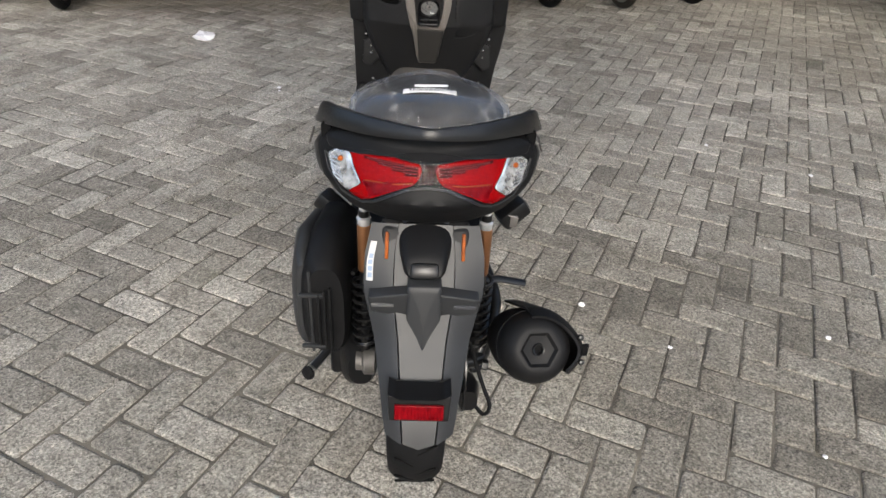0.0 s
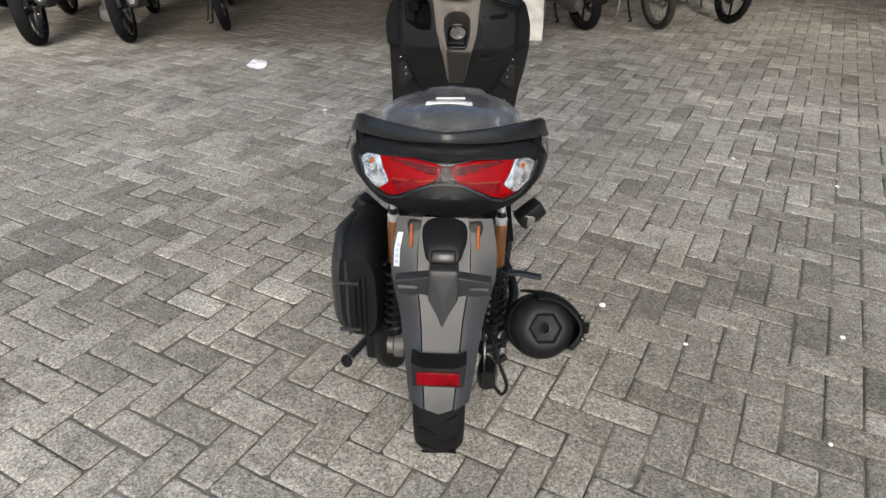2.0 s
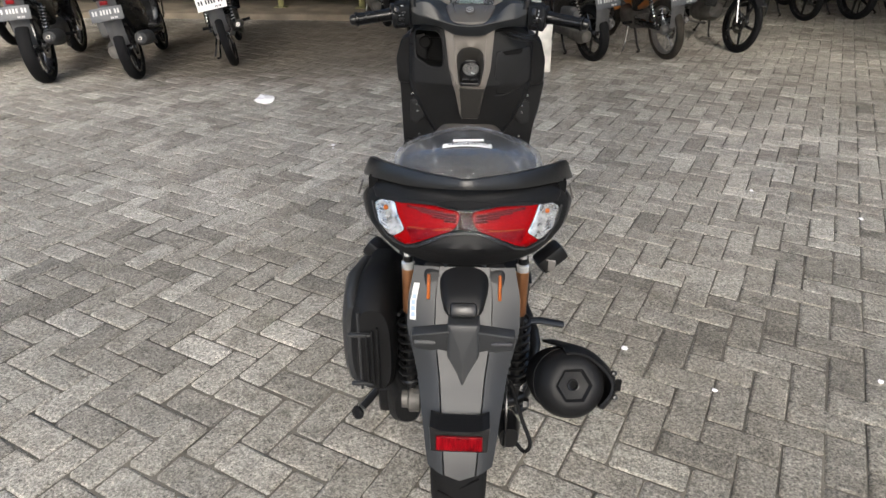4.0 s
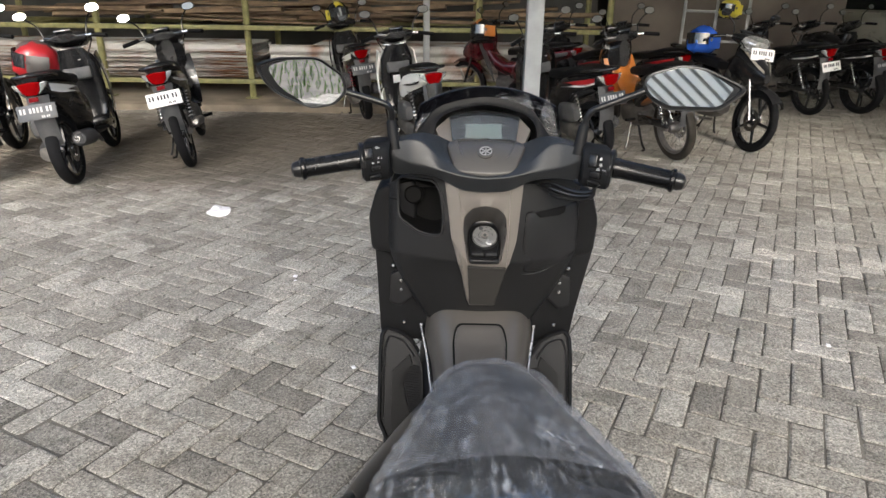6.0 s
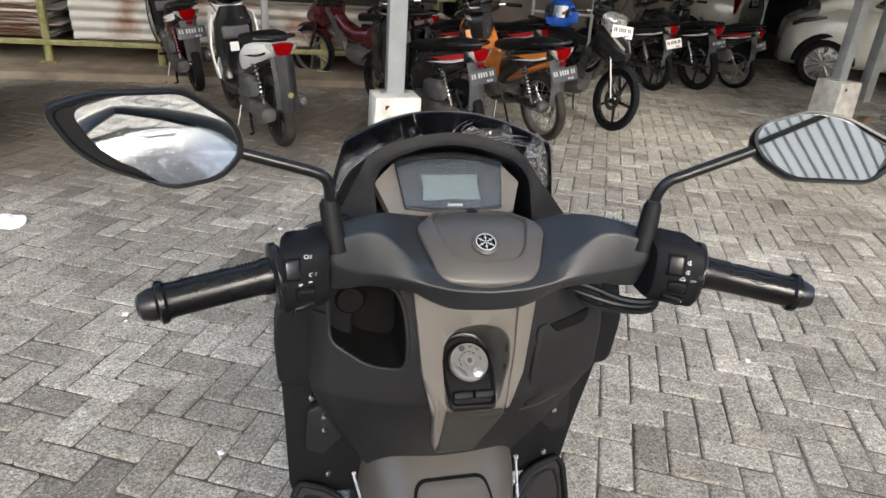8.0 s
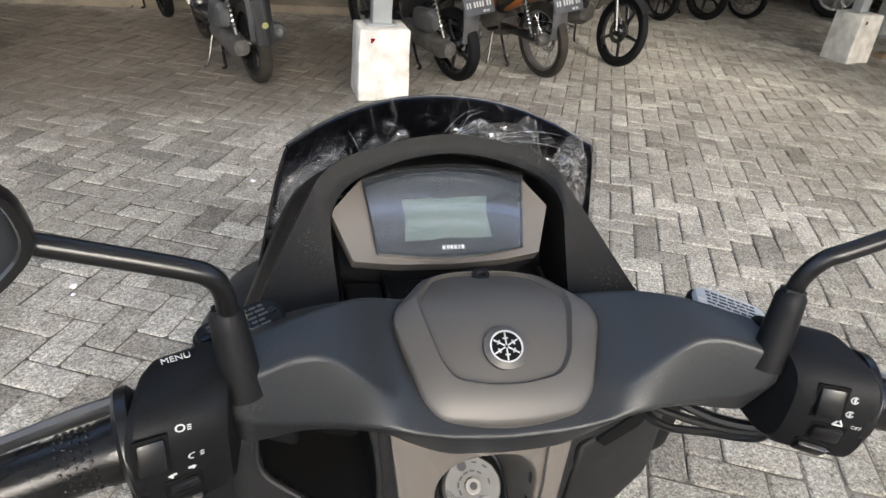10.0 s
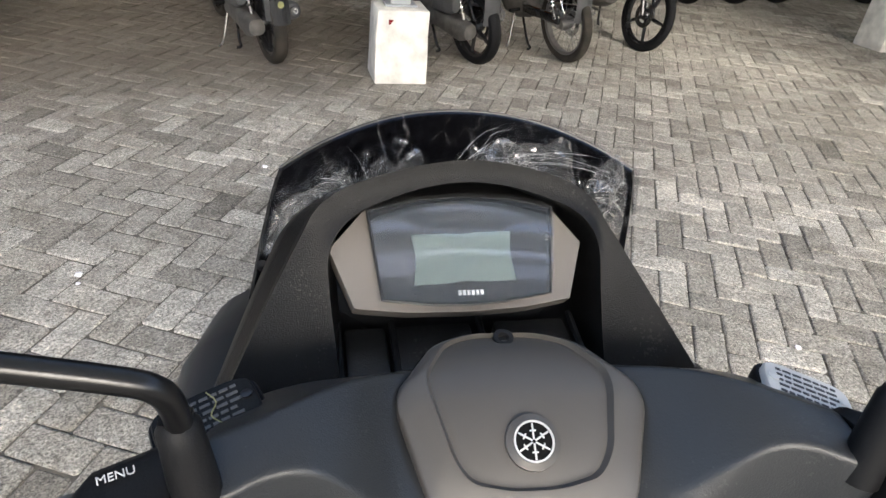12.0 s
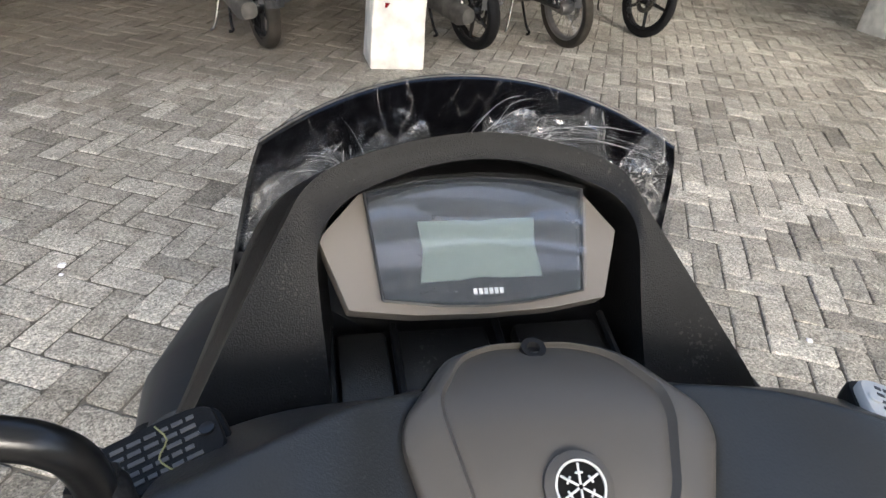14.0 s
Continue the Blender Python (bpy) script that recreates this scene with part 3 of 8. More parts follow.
wall = tagged(part("wall_north", box(26, 0.2, 4.0, pose(1, 17.2, 2.0, 0, 0, 2), 0.01), M_DARKWALL), "dark stained rear wall of the shed", "wall", kind="structure")
tagged(part("wall_west", box(0.2, 12.4, 3.9, pose(-9.1, 11.1, 1.95), 0.01), M_DARKWALL), "dark side wall of the shed", "wall", kind="structure")
tagged(part("wall_east", box(0.2, 11, 3.9, pose(12.2, 11.7, 1.95), 0.01), M_DARKWALL), "dark side wall of the shed", "wall", kind="structure")
# unseen walls, added so glossy surfaces reflect less of the bright low sky
tagged(part("wall_unseen_south", box(40, 0.2, 3.4, pose(0, -13, 1.7), 0.01), M_CONCRETE), "plain grey unseen wall added to darken low reflections", "wall", kind="structure")
tagged(part("wall_unseen_west", box(0.2, 18, 3.0, pose(-14, -4, 1.5), 0.01), M_CONCRETE), "plain grey unseen wall added to darken low reflections", "wall", kind="structure")
tagged(part("wall_unseen_east", box(0.2, 19, 3.0, pose(14.2, -3.4, 1.5), 0.01), M_CONCRETE), "plain grey unseen wall added to darken low reflections", "wall", kind="structure")
tagged(part("wall_rack", box(11, 0.12, 3.5, pose(-3.5, 11.0, 1.75), 0.01), M_DARKWALL), "grimy wall behind the storage rack", "wall", kind="structure")
tagged(part("wall_brown", box(3.4, 0.14, 3.5, pose(3.9, 10.9, 1.75, 0, 0, 3), 0.01), M_BROWN), "dark brown boarded partition behind the motorcycles", "wall", kind="structure")
tagged(part("plinth", box(8.6, 3.2, 0.09, pose(-3.2, 9.95, 0.03), 0.012), M_CONCRETE), "low dusty concrete plinth under the rack", "plinth", kind="structure")


def storage_rack():
    t = thing("storage_rack", "olive painted steel rack loaded with old sheets and timber", "rack")
    for x in (-6.2, -4.41, -2.59, -1.5, 0.2, 1.75):
        for y in (8.9, 10.3):
            part("upright", tube([(x, y, 0.075), (x, y, 2.2)], 0.04, n=8), M_OLIVE, t)
            part("foot", box(0.16, 0.16, 0.012, pose(x, y, 0.081), 0.002), M_OLIVE, t)
    for z in (0.28, 0.91, 1.6):
        for y in (8.9, 10.3):
            part("beam", box(8.1, 0.06, 0.055, pose(-2.2, y - 0.03, z), 0.006), M_OLIVE, t)
        for x in (-5.4, -3.5, -2.0, -0.6, 1.0):
            part("cross_bar", box(0.05, 1.4, 0.05, pose(x, 9.6, z - 0.01), 0.005), M_OLIVE, t)
    for x in (-3.55, -0.65):
        part("short_leg", box(0.05, 0.05, 0.26, pose(x, 8.9, 0.15, 0, 4, 0), 0.004), M_OLIVE, t)
    return t


storage_rack()


def trolley_frame():
    t = thing("metal_frame", "grey tubular metal frame leaning behind the motorcycles", "frame")
    for x in (2.75, 3.15, 3.55):
        part("upright", tube([(x, 9.3, 0.0), (x + 0.05, 9.45, 1.75)], 0.02, n=8), M_POLE, t)
    for z in (0.35, 0.8, 1.15, 1.5):
        part("rung", tube([(2.75 + 0.03 * z, 9.3 + 0.085 * z, z), (3.55 + 0.03 * z, 9.3 + 0.085 * z, z - 0.02)], 0.016, n=8), M_POLE, t)


trolley_frame()


def rack_load():
    rng = random.Random(11)
    for i in range(11):
        z = 0.325 + i * 0.037
        t = part("roofing_sheet", corrugated(-0.47, 0.47, 0, 3.5 + 0.3 * rng.random(), 0, 0, 0.076, 0.012), M_RUST)
        tagged(t, "rusty corrugated roofing sheet stacked on the rack", "roofing sheet", "roofing sheets on the rack")
        t.matrix_basis = pose(-2.55 + rng.uniform(-0.1, 0.1), 9.38 + rng.uniform(-0.05, 0.05), z, 0, 0, 90 + rng.uniform(-1.2, 1.2))
        if i % 2 == 0:
            u = copy_thing(t, pose(1.55 + rng.uniform(-0.1, 0.1), 9.4, z, 0, 0, 90 + rng.uniform(-1.5, 1.5)))
            tagged(u, "weathered grey corrugated sheet stacked on the rack")
    side = part("roofing_sheet", corrugated(-0.21, 0.21, 0, 3.3, 0, 0, 0.105, 0.014), M_RUST)
    tagged(side, "rusty galvanised sheet standing on edge in the rack", "roofing sheet", "roofing sheets on the rack")
    side.matrix_basis = pose(-2.6, 8.97, 0.52, 0, 0, 90) @ pose(0, 0, 0, 0, 80, 0)
    copy_thing(side, pose(0.95, 8.96, 0.51, 0, 0, 90) @ pose(0, 0, 0, 0, 81, 0))
    for i in range(46):
        shelf = 0.96 if i % 3 else 1.65
        lo = rng.uniform(1.0, 3.2)
        w, h = rng.uniform(0.04, 0.16), rng.uniform(0.02, 0.05)
        bm = box(lo, w, h, Matrix(), 0.004)
        t = tagged(part("timber_board", bm, M_TIMBER), "old brown timber board lying on the rack", "board", "boards on the rack")
        t.matrix_basis = pose(rng.uniform(-5.5, 1.2), rng.uniform(9.0, 10.1), shelf + rng.uniform(0.0, 0.24), rng.uniform(-15, 15), rng.uniform(-3, 3), rng.uniform(-6, 6))
    for i in range(12):
        z = rng.uniform(0.36, 0.62)
        t = tagged(part("steel_pipe", tube([(-1.4, 0, 0), (1.4, 0, 0)], 0.022, n=8), M_ALLOY), "dull steel pipe lying on the rack", "pipe", "pipes on the rack")
        t.matrix_basis = pose(0.0 + rng.uniform(-0.3, 0.5), rng.uniform(9.0, 9.8), z, 0, 0, rng.uniform(-4, 4))


rack_load()


# ---- parked motorcycles ----
def wheel(t, y, r, w, spokes, rim_mat=M_BLACKPAINT, tyre_mat=M_RUBBER, lift=0.0):
    """A wheel across the x axis: rim with its hub and spokes, the tyre and a brake disc under it."""
    m = pose(0, y, r + lift) @ pose(0, 0, 0, 0, 90, 0)
    ri = r - 0.058
    bm = bmesh.new()
    rings = [[m @ Vector((q * math.cos(a), q * math.sin(a), h)) for a in (2 * math.pi * j / 32 for j in range(32))] for q, h in
             ((ri - 0.02, -w * 0.3), (ri + 0.006, -w * 0.38), (ri + 0.006, w * 0.38), (ri - 0.02, w * 0.3), (ri - 0.026, 0), (ri - 0.02, -w * 0.3))]
    add_rings(bm, rings, caps=False)
    lathe([(0.01, -w * 0.75), (0.035, -w * 0.75), (0.05, -w * 0.3), (0.05, w * 0.3), (0.035, w * 0.75), (0.01, w * 0.75)], m, bm, 16)
    hub = part("wheel", bm, rim_mat, t)
    bm = bmesh.new()
    for i in range(abs(spokes)):
        a = 2 * math.pi * i / abs(spokes)
        p = m @ Vector((0.04 * math.cos(a), 0.04 * math.sin(a), (w * 0.3) * (-1) ** i if spokes < 0 else 0))
        b = a + (0.35 if spokes < 0 else 0.16)
        q = m @ Vector(((ri - 0.016) * math.cos(b), (ri - 0.016) * math.sin(b), 0))
        tube([p, q], 0.0016 if spokes < 0 else [0.017, 0.012], bm, 4 if spokes < 0 else 6)
    part("spokes", bm, M_STEEL if spokes < 0 else rim_mat, hub)
    prof = [(ri - 0.002, -w * 0.4), (ri + 0.02, -w * 0.5), (r - 0.018, -w * 0.47), (r - 0.004, -w * 0.25), (r, 0), (r - 0.004, w * 0.25), (r - 0.018, w * 0.47), (ri + 0.02, w * 0.5), (ri - 0.002, w * 0.4)]
    part("tyre", lathe(prof, m, n=40, caps=False), tyre_mat, hub)
    bm = bmesh.new()
    add_rings(bm, [[m @ Vector((q * math.cos(a), q * math.sin(a), h)) for a in (2 * math.pi * j / 24 for j in range(24))] for q, h in ((0.06, w * 0.62), (0.1, w * 0.62), (0.1, w * 0.66), (0.06, w * 0.66), (0.06, w * 0.62))], caps=False)
    part("brake_disc", bm, M_STEEL, hub)
    return hub


def spring(a, b, r, turns, wire, bm=None):
    a, b = Vector(a), Vector(b)
    m = along(a, b)
    ln = (b - a).length
    k = turns * 9
    return tube([m @ Vector((r * math.cos(i * 2 * math.pi / 9), r * math.sin(i * 2 * math.pi / 9), ln * i / k)) for i in range(k + 1)], wire, bm, 5)


def plate_bars(t, m, dark):
    """A number plate with its characters as plain bars."""
    p = part("number_plate", box(0.25, 0.003, 0.105, m, 0.001), M_PLATE_BLACK if dark else M_WHITE, t, "black number plate" if dark else "white number plate")
    x = -0.108
    for k, gap in enumerate((0, 0, 0.014, 0, 0, 0, 0.014, 0)):
        x += gap
        part("plate_bar", box(0.014, 0.002, 0.036, m @ pose(x + 0.008, -0.003, 0.014), 0.0005), M_PALE if dark else M_INK, p)
        x += 0.0235
    for k in range(4):
        part("plate_bar", box(0.0085, 0.002, 0.016, m @ pose(0.03 + 0.0125 * k + (0.006 if k > 1 else 0), -0.003, -0.034), 0.0005), M_PALE if dark else M_INK, p)


def mirror_pair(t, y, z, spread, glass=M_MIRROR):
    for s in (-1, 1):
        arm = part("mirror_arm", tube([(s * 0.16, y, z), (s * 0.19, y + 0.01, z + 0.1), (s * spread, y - 0.03, z + 0.18)], 0.006, k=4, n=6), M_BLACKPAINT, t)
        bm = loft([((s * (spread + 0.01), y - 0.035, z + 0.19), 0.045, 0.028, 0.028, 2.2, 20), ((s * (spread + 0.01), y - 0.03, z + 0.19), 0.055, 0.036, 0.036, 2.2, 20), ((s * (spread + 0.01), y + 0.005, z + 0.19), 0.03, 0.02, 0.02, 2.2, 20)], n=14)
        shell = part("mirror_shell", bm, M_BLACKPAINT, arm)
        part("mirror_glass", loft([((s * (spread + 0.01), y - 0.0365, z + 0.19), 0.048, 0.03, 0.03, 2.2, 20), ((s * (spread + 0.01), y - 0.0345, z + 0.19), 0.048, 0.03, 0.03, 2.2, 20)], n=14), glass, arm)


def motorcycle(kind, main, accent, label, dark_plate=True, tyre=M_RUBBER, rim=M_BLACKPAINT, spokes=5, spring_mat=M_STEEL, lens=M_RED, body=None, front_plate=False, shield=None, plate=True):
    """A parked machine, rear wheel standing on its origin, heading +y. kind: scooter, cub or sport."""
    t = thing("motorcycle" if kind != "scooter" else "motor_scooter", label, "motorcycle" if kind != "scooter" else "scooter", "parked motorcycles")
    wb, r, w = {"scooter": (1.24, 0.262, 0.085), "cub": (1.23, 0.285, 0.07), "sport": (1.3, 0.3, 0.105)}[kind]
    wheel(t, 0, r, w, spokes, rim, tyre)
    wheel(t, wb, r, w * 0.85, spokes, rim, tyre)
    up = 0.0 if kind == "scooter" else 0.02
    # tail body, seat and lamp
    skin = body or main
    part("tail_body", loft([((0, -0.25, 0.745 + up), 0.05, 0.03, 0.03, 2.2, -20), ((0, -0.21, 0.738 + up), 0.085, 0.045, 0.05, 2.4, -15), ((0, -0.08, 0.715 + up), 0.115, 0.06, 0.075, 2.6, -8),
                            ((0, 0.1, 0.68 + up), 0.135, 0.075, 0.11, 2.8, 0), ((0, 0.26, 0.64 + up), 0.138, 0.085, 0.13, 2.8, 0), ((0, 0.42, 0.57 + up), 0.12, 0.09, 0.15, 2.8, 5), ((0, 0.52, 0.48), 0.08, 0.09, 0.12, 2.6, 10)], n=28), skin, t)
    k = 1.0 if kind == "scooter" else 0.68
    part("under_body", loft([((0, -0.1, 0.655), 0.06 * k, 0.03, 0.03 * k, 2.4, 0), ((0, 0.05, 0.63), 0.1 * k, 0.05, 0.07 * k, 2.6, 0), ((0, 0.3, 0.56), 0.115 * k, 0.08, 0.12 * k, 2.8, 0), ((0, 0.48, 0.48 + 0.08 * (1 - k)), 0.125 * k, 0.14, 0.17 * k, 2.8, 0), ((0, 0.58, 0.44 + 0.2 * (1 - k)), 0.09 * k, 0.14, 0.14 * k, 2.6, 0)], n=22), main if kind == "cub" and body else M_BLACKPAINT, t)
    for s in (-1, 1):
        for k, (mt, z0, w) in enumerate(((accent, 0.752, 0.026), (M_WHITEPAINT if skin is M_BLACKPAINT else M_BLACKPAINT, 0.716, 0.012))):
            bm = sheet(lambda u, v: Vector((s * (0.082 + 0.056 * math.sin(math.pi * min(0.5, 0.1 + 0.62 * u)) + 0.003), -0.17 + 0.5 * u, z0 + up - 0.1 * u - w * v * (1.2 - u) * (1 + math.sin(5 * u)))), 10, 3, 0.002)
            part("side_stripe", bm, mt, t)
    part("seat", loft([((0, -0.2, 0.79 + up), 0.05, 0.02, 0.02, 2.6, 0), ((0, -0.12, 0.797 + up), 0.095, 0.035, 0.03, 2.8, 0), ((0, 0.1, 0.78 + up), 0.122, 0.04, 0.045, 3, 0), ((0, 0.26, 0.735 + up), 0.12, 0.04, 0.05, 3, 0),
                       ((0, 0.46, 0.715 + up), 0.1, 0.04, 0.05, 2.8, 0), ((0, 0.6, 0.7 + up), 0.065, 0.03, 0.05, 2.6, 0)], n=20), M_SEAT, t)
    part("grab_rail", tube([(-0.11, 0.0, 0.785 + up), (-0.115, -0.16, 0.81 + up), (-0.05, -0.265, 0.82 + up), (0.05, -0.265, 0.82 + up), (0.115, -0.16, 0.81 + up), (0.11, 0.0, 0.785 + up)], 0.012, k=4, n=8), M_BLACKPAINT, t)
    lampshape = rounded([(-0.07, 0.036), (0, 0.044), (0.07, 0.036), (0.058, -0.014), (0.034, -0.044), (-0.034, -0.044), (-0.058, -0.014)], 0.012)
    lamp = part("tail_light", panel(lampshape, lambda a, b: Vector((a, -0.268 + 2.2 * a * a - 0.25 * b, 0.738 + up + b)), 0.05), lens, t, "red tail light")
    for s in (-1, 1):
        part("turn_signal", panel(rounded([(s * 0.073, 0.034), (s * 0.112, 0.036), (s * 0.096, 0.002), (s * 0.04, -0.046), (s * 0.062, -0.014)], 0.008), lambda a, b: Vector((a, -0.266 + 2.6 * a * a - 0.25 * b, 0.738 + up + b)), 0.03), M_CHROME, lamp, "clear turn signal lens")
    # rear mudguard with plate
    bm = sheet(lambda u, v: Vector(((v - 0.5) * (0.15 - 0.02 * u), -0.2 - 0.1 * u + 0.1 * u * u + 0.03 * (2 * v - 1) ** 2, 0.68 + up - 0.36 * u)), 8, 6, 0.006)
    guard = part("rear_mudguard", bm, M_GREYPLASTIC, t)
    if plate:
        plate_bars(t, pose(0, -0.275, 0.585 + up, -18, 0, 0), dark_plate)
    part("reflector", box(0.06, 0.008, 0.03, pose(0, -0.25, 0.665 + up, -12), 0.002), M_REDDEEP, guard)
    # drive side
    hub_y = 0.0
    sides = (-1,) if kind == "scooter" else (-1, 1)
    for s in sides:
        a, b = (s * (0.1 if kind == "scooter" else 0.115), -0.01 + hub_y, r + 0.05), (s * 0.1, 0.12, 0.62)
        shock = part("shock_absorber", tube([a, b], 0.013, n=8), M_BLACKPAINT, t)
        part("coil_spring", spring(Vector(a).lerp(b, 0.2), Vector(a).lerp(b, 0.92), 0.026, 8, 0.0052), spring_mat, shock)
    if kind == "scooter":
        part("engine", loft([((-0.1, -0.08, r), 0.05, 0.05, 0.05, 2.6, 0), ((-0.11, 0.0, r), 0.06, 0.075, 0.075, 2.6, 0), ((-0.11, 0.25, r + 0.03), 0.06, 0.07, 0.07, 3, 0), ((-0.1, 0.45, r + 0.03), 0.06, 0.09, 0.08, 2.8, 0), ((-0.08, 0.52, r + 0.02), 0.04, 0.06, 0.06, 2.4, 0)], n=18), M_ENGINE, t)
        part("air_box", loft([((-0.15, 0.02, r + 0.17), 0.03, 0.06, 0.05, 3, 0), ((-0.155, 0.06, r + 0.17), 0.045, 0.09, 0.07, 3.5, 0), ((-0.15, 0.24, r + 0.16), 0.045, 0.085, 0.07, 3.5, 0), ((-0.14, 0.28, r + 0.15), 0.03, 0.05, 0.05, 3, 0)], n=16), M_GREYPLASTIC, t)
    else:
        part("engine", loft([((0, 0.42, 0.3), 0.1, 0.07, 0.07, 2.6, 0), ((0, 0.5, 0.31), 0.125, 0.1, 0.1, 3, 0), ((0, 0.66, 0.32), 0.12, 0.1, 0.1, 3, 0), ((0, 0.76, 0.34), 0.08, 0.08, 0.07, 2.6, 0)], n=18), M_ENGINE, t)
        part("swing_arm", tube([(-0.07, 0, r), (-0.08, 0.42, 0.33)], 0.018, n=8, flat=1.5), M_ALLOY, t)
        part("swing_arm", tube([(0.07, 0, r), (0.08, 0.42, 0.33)], 0.018, n=8, flat=1.5), M_ALLOY, t)
        part("chain_case", box(0.03, 0.46, 0.07, pose(-0.085, 0.2, r + 0.035, -2), 0.015), M_BLACKPAINT, t)
    mx, my, mz = 0.145, -0.12, r + 0.03
    prof = [(0.0, 0.0), (0.028, 0.0), (0.03, 0.012), (0.045, 0.02), (0.058, 0.06), (0.06, 0.3), (0.045, 0.36), (0.02, 0.42)] if kind != "cub" else [(0.0, 0), (0.02, 0), (0.024, 0.01), (0.034, 0.03), (0.037, 0.1), (0.036, 0.42), (0.02, 0.5)]
    muff = part("muffler", lathe(prof, along((mx, my, mz + 0.05), (mx - 0.01, my + 0.45, mz - 0.01)), n=18), M_ALLOY if kind == "cub" else M_GREYPLASTIC, t)
    part("tail_pipe", lathe([(0.012, 0.01), (0.016, -0.012), (0.011, -0.012), (0.01, 0.004)], along((mx, my, mz + 0.05), (mx - 0.01, my + 0.45, mz - 0.01)), n=12), M_STEEL, muff)
    part("exhaust_pipe", tube([(mx - 0.01, my + 0.42, mz), (0.12, 0.5, 0.2), (0.05, 0.7, 0.2)], 0.013, k=4, n=8), M_ENGINE, t)
    part("heat_shield", sheet(lambda u, v: along((mx, my, mz + 0.05), (mx - 0.01, my + 0.45, mz - 0.01)) @ Vector((0.066 * math.cos(v * 1.6 - 0.8), 0.066 * math.sin(v * 1.6 - 0.8), 0.08 + 0.22 * u)), 3, 6, 0.003), M_BLACKPAINT, muff)
    # front
    if kind == "scooter":
        part("floorboard", loft([((0, 0.5, 0.31), 0.1, 0.05, 0.06, 3, 0), ((0, 0.6, 0.3), 0.14, 0.03, 0.06, 4, 0), ((0, 0.86, 0.3), 0.15, 0.03, 0.06, 4, 0), ((0, 0.94, 0.34), 0.13, 0.03, 0.05, 3, 0)], n=20), M_BLACKPAINT, t)
        part("leg_shield", loft([((0, 0.9, 0.3), 0.11, 0.03, 0.03, 2.6, 0), ((0, 0.96, 0.42), 0.14, 0.05, 0.04, 2.8, 0), ((0, 0.95, 0.6), 0.155, 0.07, 0.05, 3, 0), ((0, 0.9, 0.78), 0.15, 0.08, 0.06, 3, 0), ((0, 0.87, 0.9), 0.1, 0.06, 0.05, 2.4, 0)], n=22, axis="z"), M_BLACKPAINT, t)
        part("storage_pocket", box(0.22, 0.05, 0.11, pose(0, 0.865, 0.71, -14), 0.02), M_GREYPLASTIC, t)
        part("key_switch", lathe([(0, 0.012), (0.016, 0.012), (0.02, 0)], along((0.05, 0.85, 0.82), (0.05, 0.75, 0.85)), n=12), M_ALLOY, t)
        for s in (-1, 1):
            part("front_fairing", sheet(lambda u, v: Vector((s * (0.145 + 0.055 * math.sin(math.pi * (0.1 + 0.75 * u)) * (1 - 0.35 * v)), 0.93 + 0.12 * v - 0.05 * u, 0.34 + 0.5 * u + 0.02 * v)), 10, 5, 0.012), main, t)
        part("front_nose", loft([((0, 1.0, 0.72), 0.15, 0.16, 0.2, 2.4, 0), ((0, 1.07, 0.68), 0.11, 0.12, 0.18, 2.3, 0), ((0, 1.12, 0.62), 0.05, 0.06, 0.1, 2.2, 0)], n=20), main, t)
    else:
        part("frame_tube", loft([((0, 0.4, 0.56), 0.07, 0.07, 0.07, 2.6, 0), ((0, 0.52, 0.54), 0.095, 0.08, 0.09, 2.8, 0), ((0, 0.64, 0.53), 0.1, 0.07, 0.09, 2.8, 0), ((0, 0.76, 0.58), 0.09, 0.075, 0.09, 2.6, 0), ((0, 0.88, 0.7), 0.08, 0.09, 0.1, 2.4, 0), ((0, 0.96, 0.8), 0.06, 0.08, 0.08, 2.4, 0)], n=18), main if kind == "cub" else M_BLACKPAINT, t)
        for s in (-1, 1):
            part("leg_shield", sheet(lambda u, v: Vector((s * (0.05 + 0.1 * v + 0.06 * u * (1 - u)), 0.9 - 0.1 * u + 0.1 * v * (0.4 - u), 0.8 - 0.42 * u)), 8, 5, 0.008), shield or main, t)
        if kind == "sport":
            part("fuel_tank", loft([((0, 0.42, 0.78), 0.06, 0.03, 0.05, 2.4, 0), ((0, 0.52, 0.81), 0.12, 0.07, 0.08, 2.6, 0), ((0, 0.7, 0.84), 0.15, 0.09, 0.1, 2.6, 0), ((0, 0.85, 0.83), 0.12, 0.07, 0.1, 2.4, 0), ((0, 0.93, 0.82), 0.06, 0.04, 0.06, 2.4, 0)], n=20), main, t)
    if kind == "cub":
        face = M_BLACKPAINT if body else main
        part("front_cover", loft([((0, wb - 0.42, 0.86), 0.05, 0.1, 0.14, 2.6, 0), ((0, wb - 0.34, 0.83), 0.12, 0.12, 0.2, 2.6, 0), ((0, wb - 0.2, 0.77), 0.11, 0.12, 0.2, 2.4, 0), ((0, wb - 0.06, 0.71), 0.07, 0.07, 0.13, 2.3, 0), ((0, wb + 0.02, 0.67), 0.03, 0.03, 0.05, 2.2, 0)], n=24), face, t)
        for s in (-1, 1):
            part("front_graphic", sheet(lambda u, v: Vector((s * (0.035 + 0.085 * u + 0.012 * math.sin(3 * u)), wb + 0.0 - 0.22 * u, 0.7 + 0.17 * u + 0.026 * v)), 6, 2, 0.006), accent, t)
            part("front_signal", loft([((s * 0.1, wb - 0.28, 0.9), 0.03, 0.016, 0.016, 2.4, 0), ((s * 0.09, wb - 0.2, 0.88), 0.034, 0.02, 0.02, 2.4, 0), ((s * 0.07, wb - 0.14, 0.86), 0.015, 0.01, 0.01, 2.4, 0)], n=12), M_CHROME, t)
